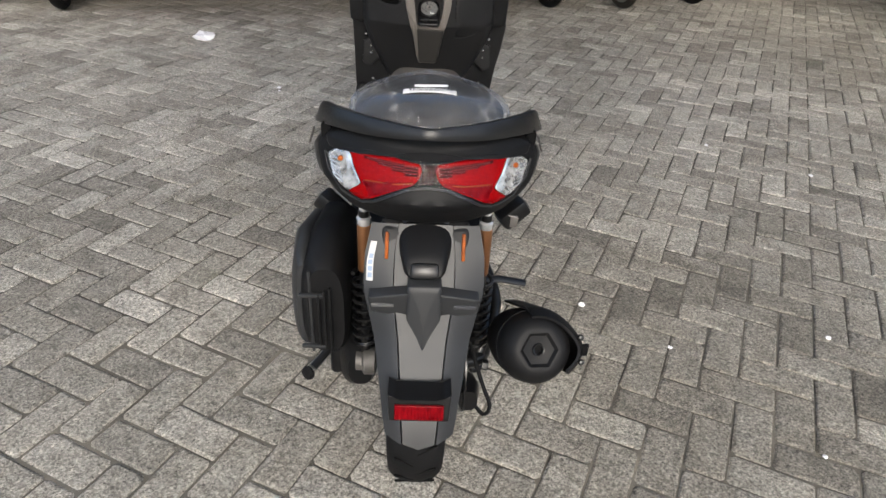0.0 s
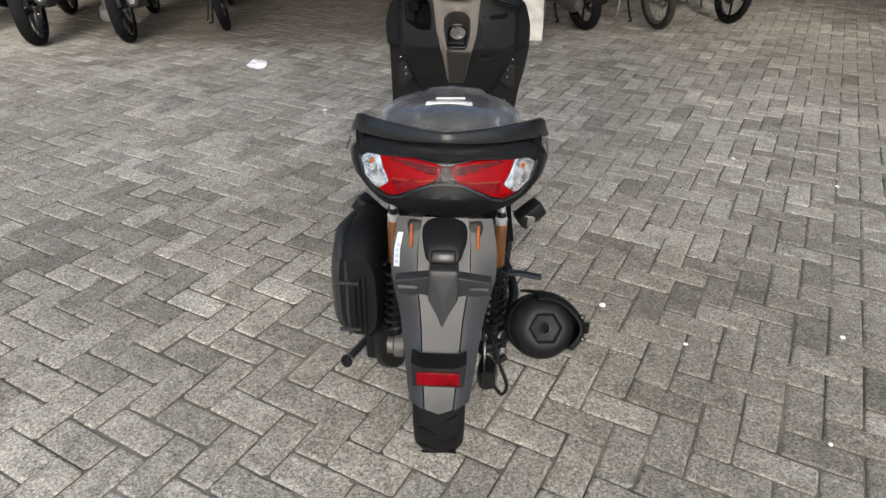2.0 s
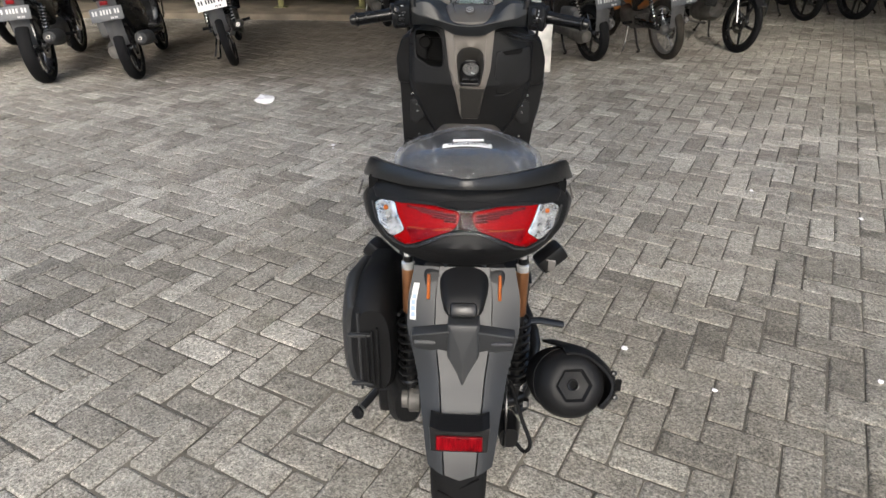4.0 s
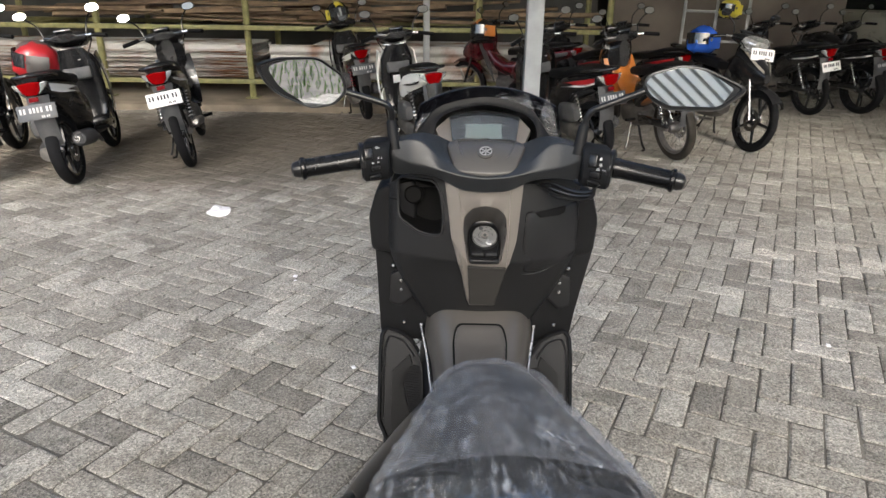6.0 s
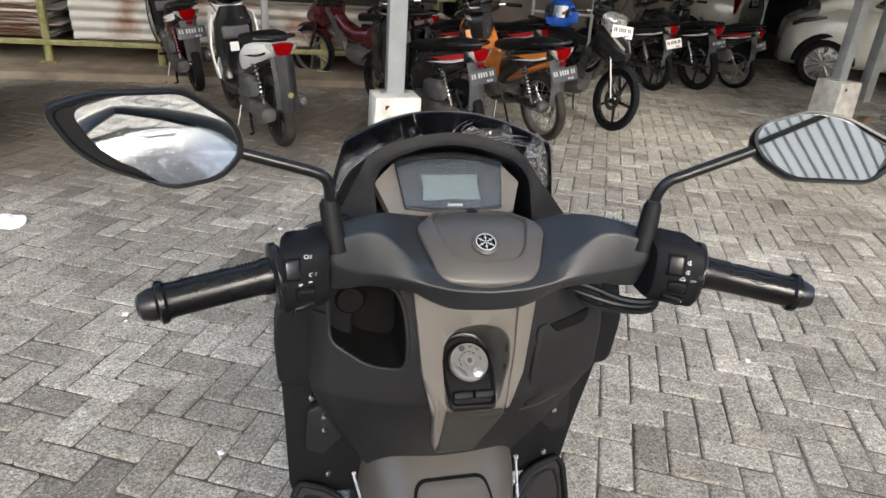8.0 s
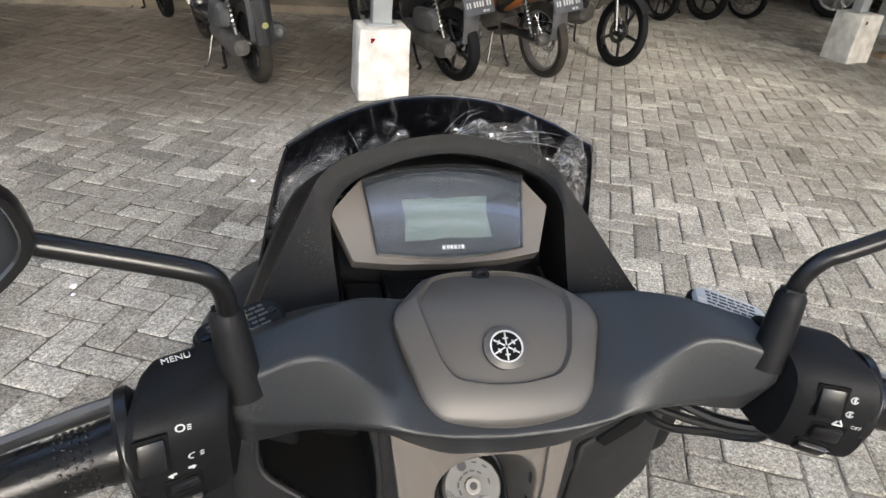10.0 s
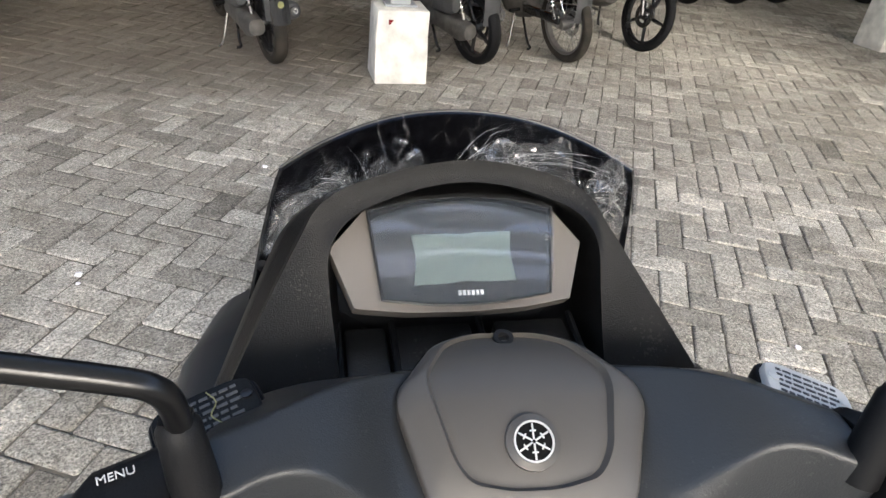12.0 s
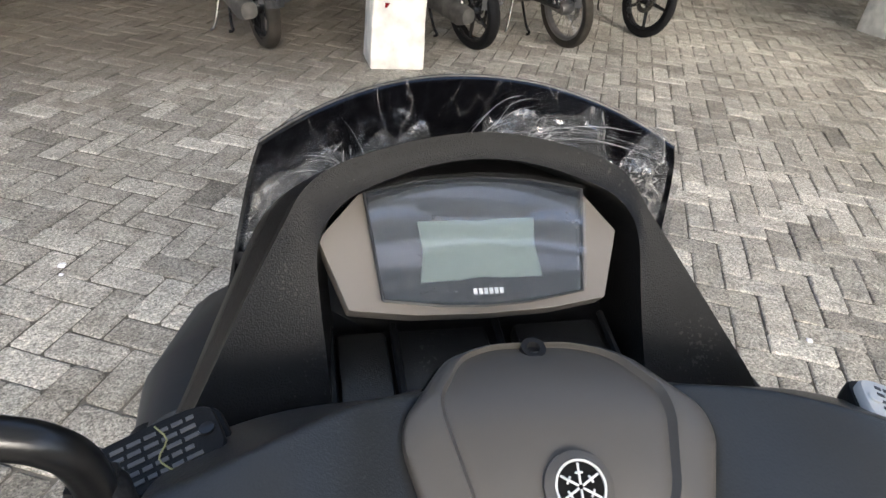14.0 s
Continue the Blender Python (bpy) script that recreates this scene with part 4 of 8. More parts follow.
    if front_plate:
        plate_bars(t, pose(0, wb - 0.12, 0.86, -8, 0, 180), False)
    for s in (-1, 1):
        part("fork_leg", tube([(s * 0.062, wb, r), (s * 0.062, wb - 0.14, 0.66), (s * 0.05, wb - 0.22, 0.86)], 0.016, n=8), M_BLACKPAINT if kind == "cub" else M_ALLOY, t)
    part("front_mudguard", sheet(lambda u, v: Vector(((v - 0.5) * 0.12, wb + (r + 0.025) * math.sin(-1.0 + 1.9 * u) * 1.0, r + (r + 0.03 - 0.03 * (2 * v - 1) ** 2) * math.cos(-1.0 + 1.9 * u))), 12, 6, 0.005), main, t)
    hy, hz = wb - 0.36, 0.99
    part("handlebar_cover", loft([((0, hy - 0.07, hz), 0.1, 0.03, 0.03, 2.4, 0), ((0, hy - 0.03, hz), 0.17, 0.045, 0.05, 2.6, 0), ((0, hy + 0.06, hz - 0.01), 0.16, 0.055, 0.08, 2.6, 0), ((0, hy + 0.14, hz - 0.03), 0.1, 0.04, 0.07, 2.4, 0)], n=20), M_BLACKPAINT, t)
    part("head_light", loft([((0, hy + 0.08, hz - 0.03), 0.14, 0.06, 0.07, 2.6, 12), ((0, hy + 0.155, hz - 0.045), 0.125, 0.055, 0.065, 2.4, 12), ((0, hy + 0.2, hz - 0.06), 0.07, 0.03, 0.04, 2.2, 12)], n=20), M_CHROME, t, "clear head light")
    part("instrument_panel", box(0.13, 0.07, 0.02, pose(0, hy - 0.04, hz + 0.045, -30), 0.008), M_SCREEN, t)
    part("handlebar", tube([(-0.33, hy - 0.12, hz - 0.02), (-0.2, hy - 0.04, hz), (0, hy, hz), (0.2, hy - 0.04, hz), (0.33, hy - 0.12, hz - 0.02)], 0.011, k=3, n=8), M_STEEL, t)
    for s in (-1, 1):
        part("grip", tube([(s * 0.215, hy - 0.05, hz), (s * 0.335, hy - 0.123, hz - 0.02)], 0.017, n=10), M_RUBBER, t)
        part("lever", tube([(s * 0.2, hy - 0.01, hz), (s * 0.26, hy - 0.02, hz - 0.005), (s * 0.33, hy - 0.07, hz - 0.02)], 0.005, k=3, n=6), M_ALLOY, t)
    for s in (-1, 1):
        part("control_cable", tube([(s * 0.18, hy, hz), (s * 0.14, hy + 0.12, hz - 0.06), (s * 0.06, hy + 0.1, hz - 0.2)], 0.005, k=4, n=5), M_RUBBER, t)
    mirror_pair(t, hy - 0.02, hz + 0.01, 0.26)
    part("side_stand", tube([(-0.12, 0.5, 0.26), (-0.2, 0.45, 0.06), (-0.25, 0.43, 0.012)], 0.01, k=3, n=8), M_BLACKPAINT, t)
    st = part("centre_stand", tube([(-0.09, 0.42, 0.24), (-0.13, 0.3, 0.1), (-0.14, 0.24, 0.06), (-0.17, 0.24, 0.055)], 0.01, k=3, n=8), M_BLACKPAINT, t)
    for s in (-1, 1):
        part("foot_peg", tube([(s * 0.13, 0.42, 0.31), (s * 0.23, 0.4, 0.32)], 0.014, n=8), M_RUBBER, t)
    return t


def park(t, x, y, hx, hy, lean):
    t.matrix_basis = pose(x, y, 0, 0, -lean, math.degrees(math.atan2(-hx, hy)))
    return t


park(motorcycle("sport", M_BLACKPAINT, M_GREYPLASTIC, "black sports motorcycle with twin chrome shocks, on its stand"), -3.6, 5.15, -0.3, 0.95, 4)
park(motorcycle("scooter", M_BLACKPAINT, M_WHITEPAINT, "black scooter with white graphics, a helmet on its seat"), -2.89, 5.32, -0.24, 0.97, 8)
park(motorcycle("cub", M_BLACKPAINT, M_BLACKPAINT, "black moped with a white number plate, leaning on its stand", False, spokes=-28), -2.22, 5.86, -0.28, 0.96, 11)
park(motorcycle("sport", M_BLACKPAINT, M_REDPAINT, "black motorcycle with red stripes parked at the row's end", False), -4.5, 5.4, -0.25, 0.97, 6)
park(motorcycle("scooter", M_BLACKPAINT, M_WHITEPAINT, "black and white scooter with a red coil shock", spring_mat=M_REDDEEP), -1.05, 8.0, -0.3, 0.95, 7)
white_one = park(motorcycle("scooter", M_WHITEPAINT, M_WHITEPAINT, "white scooter with black leg shield and dusty wheels", tyre=M_DUSTY, plate=False), -0.26, 6.13, -0.33, 0.94, 5)
part("round_sticker", lathe([(0.0, 0.0), (0.02, 0.0), (0.02, 0.0015), (0.0, 0.0015)], along((0.0, -0.302, 0.44), (0.0, -0.4, 0.43)), n=20), M_OLIVE, white_one, "round yellow sticker")
part("mud_flap", sheet(lambda u, v: Vector(((v - 0.5) * (0.13 - 0.02 * u), -0.262 - 0.05 * u + 0.02 * (2 * v - 1) ** 2, 0.7 - 0.38 * u)), 8, 6, 0.008), M_BLACKPAINT, white_one, "long grey rear mudguard")
for s in (-1, 1):
    part("fairing_lip", sheet(lambda u, v: Vector((s * (0.16 + 0.05 * v), 0.84 - 0.13 * v + 0.05 * u, 0.42 + 0.1 * u - 0.03 * v)), 4, 5, 0.01), M_WHITEPAINT, white_one, "white lower fairing lip")
part("square_sticker", box(0.07, 0.003, 0.07, pose(-0.03, 0.838, 0.6, -6), 0.001), M_WHITE, white_one, "white printed sticker")
park(motorcycle("cub", M_MAROON, M_GREYPLASTIC, "maroon moped with a grey leg shield and bright rims", rim=M_ALLOY, shield=M_GREYPLASTIC), 1.1, 8.25, -0.82, 0.57, 6)
park(motorcycle("scooter", M_BLACKPAINT, M_REDPAINT, "black scooter with red and white stripes", rim=M_BLACKPAINT), 1.15, 6.24, -0.4, 0.92, 7)
park(motorcycle("scooter", M_BLACKPAINT, M_REDPAINT, "black scooter with red side stripes in the second row"), 1.55, 7.75, -0.42, 0.91, 7)
park(motorcycle("cub", M_ORANGE, M_ORANGE, "old orange moped with dusty wire wheels", body=M_BLACKPAINT, tyre=M_DUSTY, rim=M_ALLOY, spokes=-28), 1.88, 6.36, -0.3, 0.95, 8)
park(motorcycle("scooter", M_BLACKPAINT, M_REDPAINT, "black and red scooter in the second row"), 2.3, 7.95, -0.42, 0.91, 7)
park(motorcycle("cub", M_BLACKPAINT, M_TAN, "black moped facing out with a blue helmet on its seat", False, front_plate=True), 2.33, 7.9, 0.27, -0.96, 6)
park(motorcycle("cub", M_BLACKPAINT, M_BLACKPAINT, "black moped parked under the cream wall", False), 4.2, 8.7, -0.3, 0.95, 7)
park(motorcycle("sport", M_BLACKPAINT, M_BLACKPAINT, "black motorcycle with a grey mudguard"), 4.9, 8.85, -0.3, 0.95, 7)
park(motorcycle("scooter", M_BLACKPAINT, M_REDPAINT, "black scooter with red tail panels at the row's end", rim=M_ALLOY), 5.58, 9.02, -0.45, 0.89, 7)


def helmet(m, material, label, accent=M_BLACKPAINT):
    t = thing("helmet", label, "helmet", "helmets on the motorcycles")
    part("shell", loft([((0, -0.13, 0.1), 0.03, 0.03, 0.03, 2, 0), ((0, -0.115, 0.11), 0.075, 0.08, 0.075, 2.1, 0), ((0, -0.06, 0.12), 0.11, 0.11, 0.11, 2.2, 0), ((0, 0.02, 0.125), 0.122, 0.12, 0.12, 2.3, 0), ((0, 0.09, 0.12), 0.1, 0.09, 0.11, 2.3, 0), ((0, 0.135, 0.09), 0.05, 0.045, 0.06, 2.2, 0)], n=22), material, t)
    part("visor", sheet(lambda u, v: Vector((0.123 * math.sin(-1.25 + 2.5 * u), 0.03 + 0.112 * math.cos(-1.25 + 2.5 * u), 0.085 + 0.09 * v)), 10, 4, 0.004), M_GLASS, t)
    part("stripe", sheet(lambda u, v: Vector((0.045 * (2 * v - 1), 0.005 + 0.137 * math.cos(0.7 + 2.3 * u), 0.118 + 0.131 * math.sin(0.7 + 2.3 * u) - 0.02 * (2 * v - 1) ** 2)), 12, 4, 0.003), accent, t)
    for s in (-1, 1):
        part("side_panel", sheet(lambda u, v: Vector((s * (0.117 + 0.009 * math.sin(math.pi * u) * math.sin(math.pi * v)), -0.075 + 0.13 * u, 0.06 + 0.11 * v)), 8, 6, 0.004), accent, t)
        part("visor_hinge", lathe([(0.014, 0.0), (0.016, 0.004), (0.0, 0.006)], along((s * 0.122, 0.045, 0.125), (s * 0.2, 0.045, 0.125)), n=12), M_ALLOY, t)
    part("edge_trim", tube([(0.122 * math.sin(a), 0.0 + 0.12 * math.cos(a), 0.012) for a in (2 * math.pi * i / 20 for i in range(20))], 0.008, n=6), M_RUBBER, t)
    t.matrix_basis = m
    return t


helmet(pose(-3.14, 5.5, 0.745, 8, -8, 118) @ Matrix.Scale(1.1, 4), M_REDPAINT, "red and silver helmet resting on a scooter seat", M_ALLOY)
helmet(pose(2.43, 7.62, 0.775, 6, 4, 120) @ Matrix.Scale(1.2, 4), M_BLUE, "glossy blue helmet on the moped's seat", M_BLUE)
helmet(pose(0.22, 8.0, 0.84, 5, 8, 120), M_BLACKPAINT, "black and orange helmet hung on a handlebar", M_ORANGE)
helmet(pose(-1.42, 8.6, 0.98, 5, 8, 210), M_BLACKPAINT, "black and yellow helmet hung on a handlebar", M_YELLOW)
helmet(pose(3.3, 9.3, 1.06, 5, 0, 120), M_YELLOW, "yellow helmet hung on a mirror", M_YELLOW)


# ---- cars ----
def car_wheel(t, x, y, r):
    m = pose(x, y, r, 0, 90 if x > 0 else -90, 0)
    w = part("wheel", lathe([(0.03, 0.1), (0.05, 0.105), (r - 0.13, 0.07), (r - 0.115, 0.1), (r - 0.1, 0.105), (r - 0.1, -0.1), (0.05, -0.1)], m, n=36), M_ALLOY, t)
    bm = bmesh.new()
    for i in range(10):
        a = i * math.pi / 5
        for d in (-0.07, 0.07):
            tube([m @ Vector((0.04 * math.cos(a), 0.04 * math.sin(a), 0.105)), m @ Vector(((r - 0.11) * math.cos(a + d), (r - 0.11) * math.sin(a + d), 0.1))], 0.013, bm, 6)
    part("rim_spokes", bm, M_STEEL, w)
    part("tyre", lathe([(r - 0.115, 0.09), (r - 0.09, 0.112), (r - 0.03, 0.112), (r, 0.075), (r, -0.075), (r - 0.03, -0.112), (r - 0.1, -0.1)], m, n=40, caps=False), M_RUBBER, w)
    return w


def van(label, paint, m, name="van"):
    """A people carrier, its nose at +y, 4.5 m long and 1.8 m high."""
    t = thing(name, label, "car")
    part("body", loft([((0, 1.9, 0.58), 0.5, 0.2, 0.3, 3, 0), ((0, 1.86, 0.6), 0.7, 0.26, 0.36, 3.5, 0), ((0, 1.72, 0.63), 0.83, 0.33, 0.4, 4, 0), ((0, 1.3, 0.68), 0.88, 0.45, 0.44, 4.5, 0), ((0, 0, 0.68), 0.88, 0.42, 0.42, 5, 0), ((0, -1.6, 0.68), 0.88, 0.42, 0.42, 5, 0), ((0, -2.12, 0.68), 0.84, 0.4, 0.36, 4.5, 0), ((0, -2.25, 0.66), 0.72, 0.3, 0.26, 4, 0)], n=36), paint, t)
    part("cabin", loft([((0, 1.55, 1.02), 0.76, 0.1, 0.1, 4, 0), ((0, 1.0, 1.14), 0.78, 0.42, 0.2, 4, 0), ((0, 0.5, 1.2), 0.76, 0.5, 0.2, 4, 0), ((0, -1.0, 1.2), 0.76, 0.56, 0.2, 4.5, 0), ((0, -1.9, 1.15), 0.74, 0.52, 0.2, 4.5, 0), ((0, -2.15, 1.1), 0.68, 0.36, 0.2, 4, 0)], n=36), paint, t)
    for s in (-1, 1):
        part("side_window", panel(rounded([(-1.9, 1.1), (0.95, 1.1), (0.45, 1.55), (-1.8, 1.6)], 0.08), lambda a, b: Vector((s * (0.79 - 0.06 * (b - 1.1)), a, b)), 0.03, flat=(-s, 0, 0)), M_GLASS, t)
        part("tail_lamp", box(0.14, 0.1, 0.55, pose(s * 0.74, -2.17, 1.0, 6, 0, 0), 0.03), M_REDDEEP, t)
        part("head_lamp", loft([((s * 0.66, 1.84, 0.8), 0.1, 0.03, 0.03, 3, 20), ((s * 0.74, 1.72, 0.86), 0.1, 0.04, 0.03, 3, 20), ((s * 0.84, 1.45, 0.93), 0.03, 0.02, 0.02, 3, 20)], n=16), M_GLASS, t)
        for y in (1.35, -1.4):
            car_wheel(t, s * 0.78, y, 0.33).scale.x = 1
            part("wheel_arch", tube([(s * 0.83, y + 0.365 * math.cos(a), 0.33 + 0.365 * math.sin(a)) for a in (math.pi * i / 12 for i in range(13))], 0.05, n=8), M_RUBBER, t)
    part("rear_window", box(1.1, 0.03, 0.36, pose(0, -2.2, 1.33, 12, 0, 0), 0.01), M_GLASS, t)
    part("plate_recess", box(0.62, 0.03, 0.2, pose(0, -2.245, 0.93), 0.01), M_BLACKPAINT, t)
    plate_bars(t, pose(0, -2.268, 0.92) @ Matrix.Diagonal((1.5, 1, 1.1, 1)), False)
    part("rear_bumper", box(1.62, 0.16, 0.22, pose(0, -2.23, 0.42), 0.05), paint, t)
    part("bumper_lip", box(1.5, 0.1, 0.07, pose(0, -2.27, 0.3), 0.02), M_GREYPLASTIC, t)
    t.matrix_basis = m
    return t


van("pearl white people carrier parked beside the shed", M_CARWHITE, pose(8.72, 9.25, 0, 0, 0, 56))
van("champagne grey people carrier seen from behind", M_CARGREY, pose(6.8, 14.25, 0, 0, 0, 38))


# ---- the new black scooter in the yard ----
BASE = Vector((0, 1.65, 0))
scooter = thing("motor_scooter", "new matt black maxi scooter with a film-wrapped seat", "scooter")
scooter.location = BASE
BAR = Matrix.Translation((-0.004, 1.9, 0)) @ pose(0, 0, 0, 0, 0, -3.5) @ Matrix.Translation((0, -1.9, 0))


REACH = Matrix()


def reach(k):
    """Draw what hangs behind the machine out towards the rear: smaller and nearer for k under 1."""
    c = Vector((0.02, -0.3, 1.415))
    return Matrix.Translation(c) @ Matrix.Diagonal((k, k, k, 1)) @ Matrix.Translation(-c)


def sp(name, bm, material, parent=None, label="", turn=None, smooth=40):
    """A part of the scooter, given in the yard's own metres; turn is set for what steers."""
    if turn:
        bm.transform(turn)
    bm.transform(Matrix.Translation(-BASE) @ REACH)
    return part(name, bm, material, parent or scooter, label, smooth)


# wheels
for y, r, w in ((1.015, 0.288, 0.128), (2.34, 0.285, 0.11)):
    m = pose(0, y, r, 0, 90, 0)
    ri = r - 0.075
    rings = [[m @ Vector((q * math.cos(a), q * math.sin(a), h)) for a in (2 * math.pi * j / 40 for j in range(40))] for q, h in
             ((ri - 0.02, -w * 0.34), (ri + 0.006, -w * 0.4), (ri + 0.006, w * 0.4), (ri - 0.02, w * 0.34), (ri - 0.03, 0), (ri - 0.02, -w * 0.34))]
    bm = add_rings(bmesh.new(), rings, caps=False)
    lathe([(0.01, -w * 0.6), (0.045, -w * 0.6), (0.06, 0), (0.045, w * 0.6), (0.01, w * 0.6)], m, bm, 20)
    hub = sp("wheel", bm, M_BLACKPAINT)
    bm = bmesh.new()
    for i in range(6):
        a = i * math.pi / 3
        tube([m @ Vector((0.05 * math.cos(a), 0.05 * math.sin(a), 0)), m @ Vector(((ri - 0.02) * math.cos(a + 0.2), (ri - 0.02) * math.sin(a + 0.2), 0))], [0.02, 0.014], bm, 8)
    sp("spokes", bm, M_BLACKPAINT, hub)
    prof = [(ri, -w * 0.42)]
    for i in range(13):
        a = math.pi * (i / 12 - 0.5)
        prof.append((ri + 0.03 + 0.045 * math.cos(a) ** 0.8 if abs(a) < 1.57 else ri + 0.03, w * 0.5 * math.sin(a)))
    prof.append((ri, w * 0.42))
    tyre = sp("tyre", lathe(prof, m, n=56, caps=False), M_RUBBER, hub)
    if y < 1.5:
        bm = bmesh.new()
        for i in range(22):
            a = 2 * math.pi * i / 22
            for s in (-1, 1):
                c = m @ Matrix.Rotation(a + 0.14 * (s > 0), 4, "Z") @ pose(r - 0.003, 0, s * 0.024, s * 35, 0, 0)
                box(0.0062, 0.005, 0.052, c, 0.002, bm, 1)
        sp("tread_groove", bm, M_VOID, tyre)

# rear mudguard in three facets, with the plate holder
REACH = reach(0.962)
GUARD = [(0.715, 0.945, 0.108), (0.66, 0.912, 0.12), (0.6, 0.872, 0.12), (0.515, 0.82, 0.094), (0.44, 0.758, 0.079), (0.39, 0.722, 0.07), (0.362, 0.703, 0.064)]


def guard_at(u):
    k = u * (len(GUARD) - 1)
    i = min(int(k), len(GUARD) - 2)
    return Vector(GUARD[i]).lerp(Vector(GUARD[i + 1]), k - i)


def guard_point(u, s, lift=0.0):
    """u down the guard, s across it from -1 to 1."""
    z, y, hw = guard_at(u)
    fall = 0.026 * max(0, (abs(s) - 0.52) / 0.48) ** 1.2 * (1 - 0.25 * u) * (0.25 + 0.75 * min(1, max(0, (u - 0.15) / 0.3)))
    tip = 0.022 * u ** 6 * (1 - abs(s))
    return Vector((0.003 + s * hw, y + fall - lift * 0.8 + 0.012 * (1 - abs(s)) * 0 - tip * 0.3, z - 0.25 * fall - lift * 0.4 - tip))


sp("mudguard_centre", sheet(lambda u, v: guard_point(u, (2 * v - 1) * 0.5, 0.0), 26, 10, 0.01), M_GREY, None, "satin dark grey rear mudguard")
for s in (-1, 1):
    sp("mudguard_side", sheet(lambda u, v: guard_point(u, s * (0.51 + 0.49 * v), 0.001), 26, 6, 0.008), M_GREY)
    sp("mudguard_rib", tube([guard_point(0.38 + 0.06 * i, s * 0.36, 0.0) for i in range(8)], 0.004, n=6), M_GREY)
sp("mudguard_top", loft([((0.003, 0.93, 0.69), 0.055, 0.04, 0.045, 2.6, 30), ((0.003, 0.9, 0.685), 0.05, 0.035, 0.045, 2.6, 30), ((0.003, 0.865, 0.672), 0.042, 0.024, 0.03, 3, 30), ((0.003, 0.855, 0.668), 0.034, 0.016, 0.02, 3, 30)], n=24), M_BODY)
sp("plate_lamp", box(0.056, 0.02, 0.032, pose(0.003, 0.853, 0.664, -32), 0.008), M_SATIN, None, "black number plate lamp")
for s in (-1, 1):
    wing = rounded([(s * 0.03, 0.622), (s * 0.112, 0.602), (s * 0.109, 0.566), (s * 0.03, 0.556)], 0.006)
    w = sp("plate_bracket", panel(wing, lambda a, b: Vector((0.004 + a, 0.832 + 0.12 * abs(a) + 0.1 * (0.6 - b), b)), 0.03), M_GREY)
    sp("bracket_slot", box(0.045, 0.006, 0.008, pose(0.004 + s * 0.082, 0.841, 0.588, 4, 0, 0), 0.002), M_GREYPLASTIC if s < 0 else M_INK, w)
    sp("bracket_arm", panel(rounded([(s * 0.02, 0.665), (s * 0.055, 0.64), (s * 0.045, 0.585), (0, 0.53), (0, 0.6)], 0.005), lambda a, b: guard_point(min(1, max(0, (0.715 - b) / 0.37)), a / 0.12, 0.012), 0.014), M_GREY)
    sp("side_reflector", box(0.007, 0.014, 0.055, pose(0.003 + s * 0.077, 0.915, 0.682, -25), 0.002), M_AMBER, None, "amber side reflector")
    sp("reflector_mount", loft([((0.003 + s * 0.068, 0.945, 0.687), 0.024, 0.036, 0.036, 4, 20), ((0.003 + s * 0.068, 0.924, 0.683), 0.021, 0.033, 0.033, 4, 20), ((0.003 + s * 0.068, 0.918, 0.682), 0.016, 0.028, 0.028, 4, 20)], n=24), M_PANEL)
sp("bracket_centre", panel(rounded([(-0.034, 0.635), (0.034, 0.635), (0.034, 0.565), (0.012, 0.53), (0.0, 0.5), (-0.012, 0.53), (-0.034, 0.565)], 0.005), lambda a, b: Vector((0.004 + a, 0.824 + 0.25 * abs(a) - 0.25 * (0.6 - b), b)), 0.04), M_GREY)
ref = sp("reflector_frame", panel(rounded([(-0.062, 0.484), (-0.046, 0.474), (0.046, 0.474), (0.062, 0.484), (0.058, 0.432), (-0.058, 0.432)], 0.004), lambda a, b: Vector((0.001 + a, 0.688 + 0.35 * (b - 0.45), b)), 0.05), M_SATIN)
sp("reflector", box(0.094, 0.008, 0.03, pose(0.001, 0.684, 0.455, -18), 0.002), M_REDDEEP, ref, "red rear reflector")
bm = bmesh.new()
for i in range(15):
    box(0.0045, 0.003, 0.027, pose(-0.043 + i * 0.0062, 0.6805, 0.4555, -18), 0.001, bm, 1)
sp("reflector_ribs", bm, M_REDDEEP, ref)
tag = sp("sticker", sheet(lambda u, v: guard_point(0.06 + 0.2 * u, -0.86 - 0.11 * v, 0.02), 6, 2, 0.001), M_PALE, None, "narrow white paper sticker strip")
for i in range(4):
    sp("sticker_print", sheet(lambda u, v: guard_point(0.12 + 0.032 * i + 0.024 * u, -0.88 - 0.07 * v, 0.0225), 2, 1, 0.0006), M_PRINT, tag)

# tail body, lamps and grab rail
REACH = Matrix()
sp("tail_body", loft([((0.003, 0.905, 0.82), 0.1, 0.055, 0.05, 2.1, 10), ((0.003, 0.94, 0.815), 0.155, 0.07, 0.065, 2.2, 8), ((0.003, 0.975, 0.815), 0.195, 0.075, 0.075, 2.2, 5), ((0.003, 1.015, 0.815), 0.222, 0.072, 0.083, 2.2, 0), ((0.003, 1.07, 0.82), 0.237, 0.065, 0.09, 2.2, 0),
                      ((0.003, 1.15, 0.805), 0.236, 0.07, 0.1, 2.3, 0), ((0.002, 1.3, 0.77), 0.205, 0.075, 0.12, 2.4, 0), ((0, 1.48, 0.71), 0.165, 0.075, 0.16, 2.6, 0), ((0, 1.66, 0.63), 0.13, 0.085, 0.22, 2.8, 0), ((0, 1.75, 0.58), 0.11, 0.09, 0.22, 2.8, 0)], n=44), M_SATIN, None, "satin black tail section")


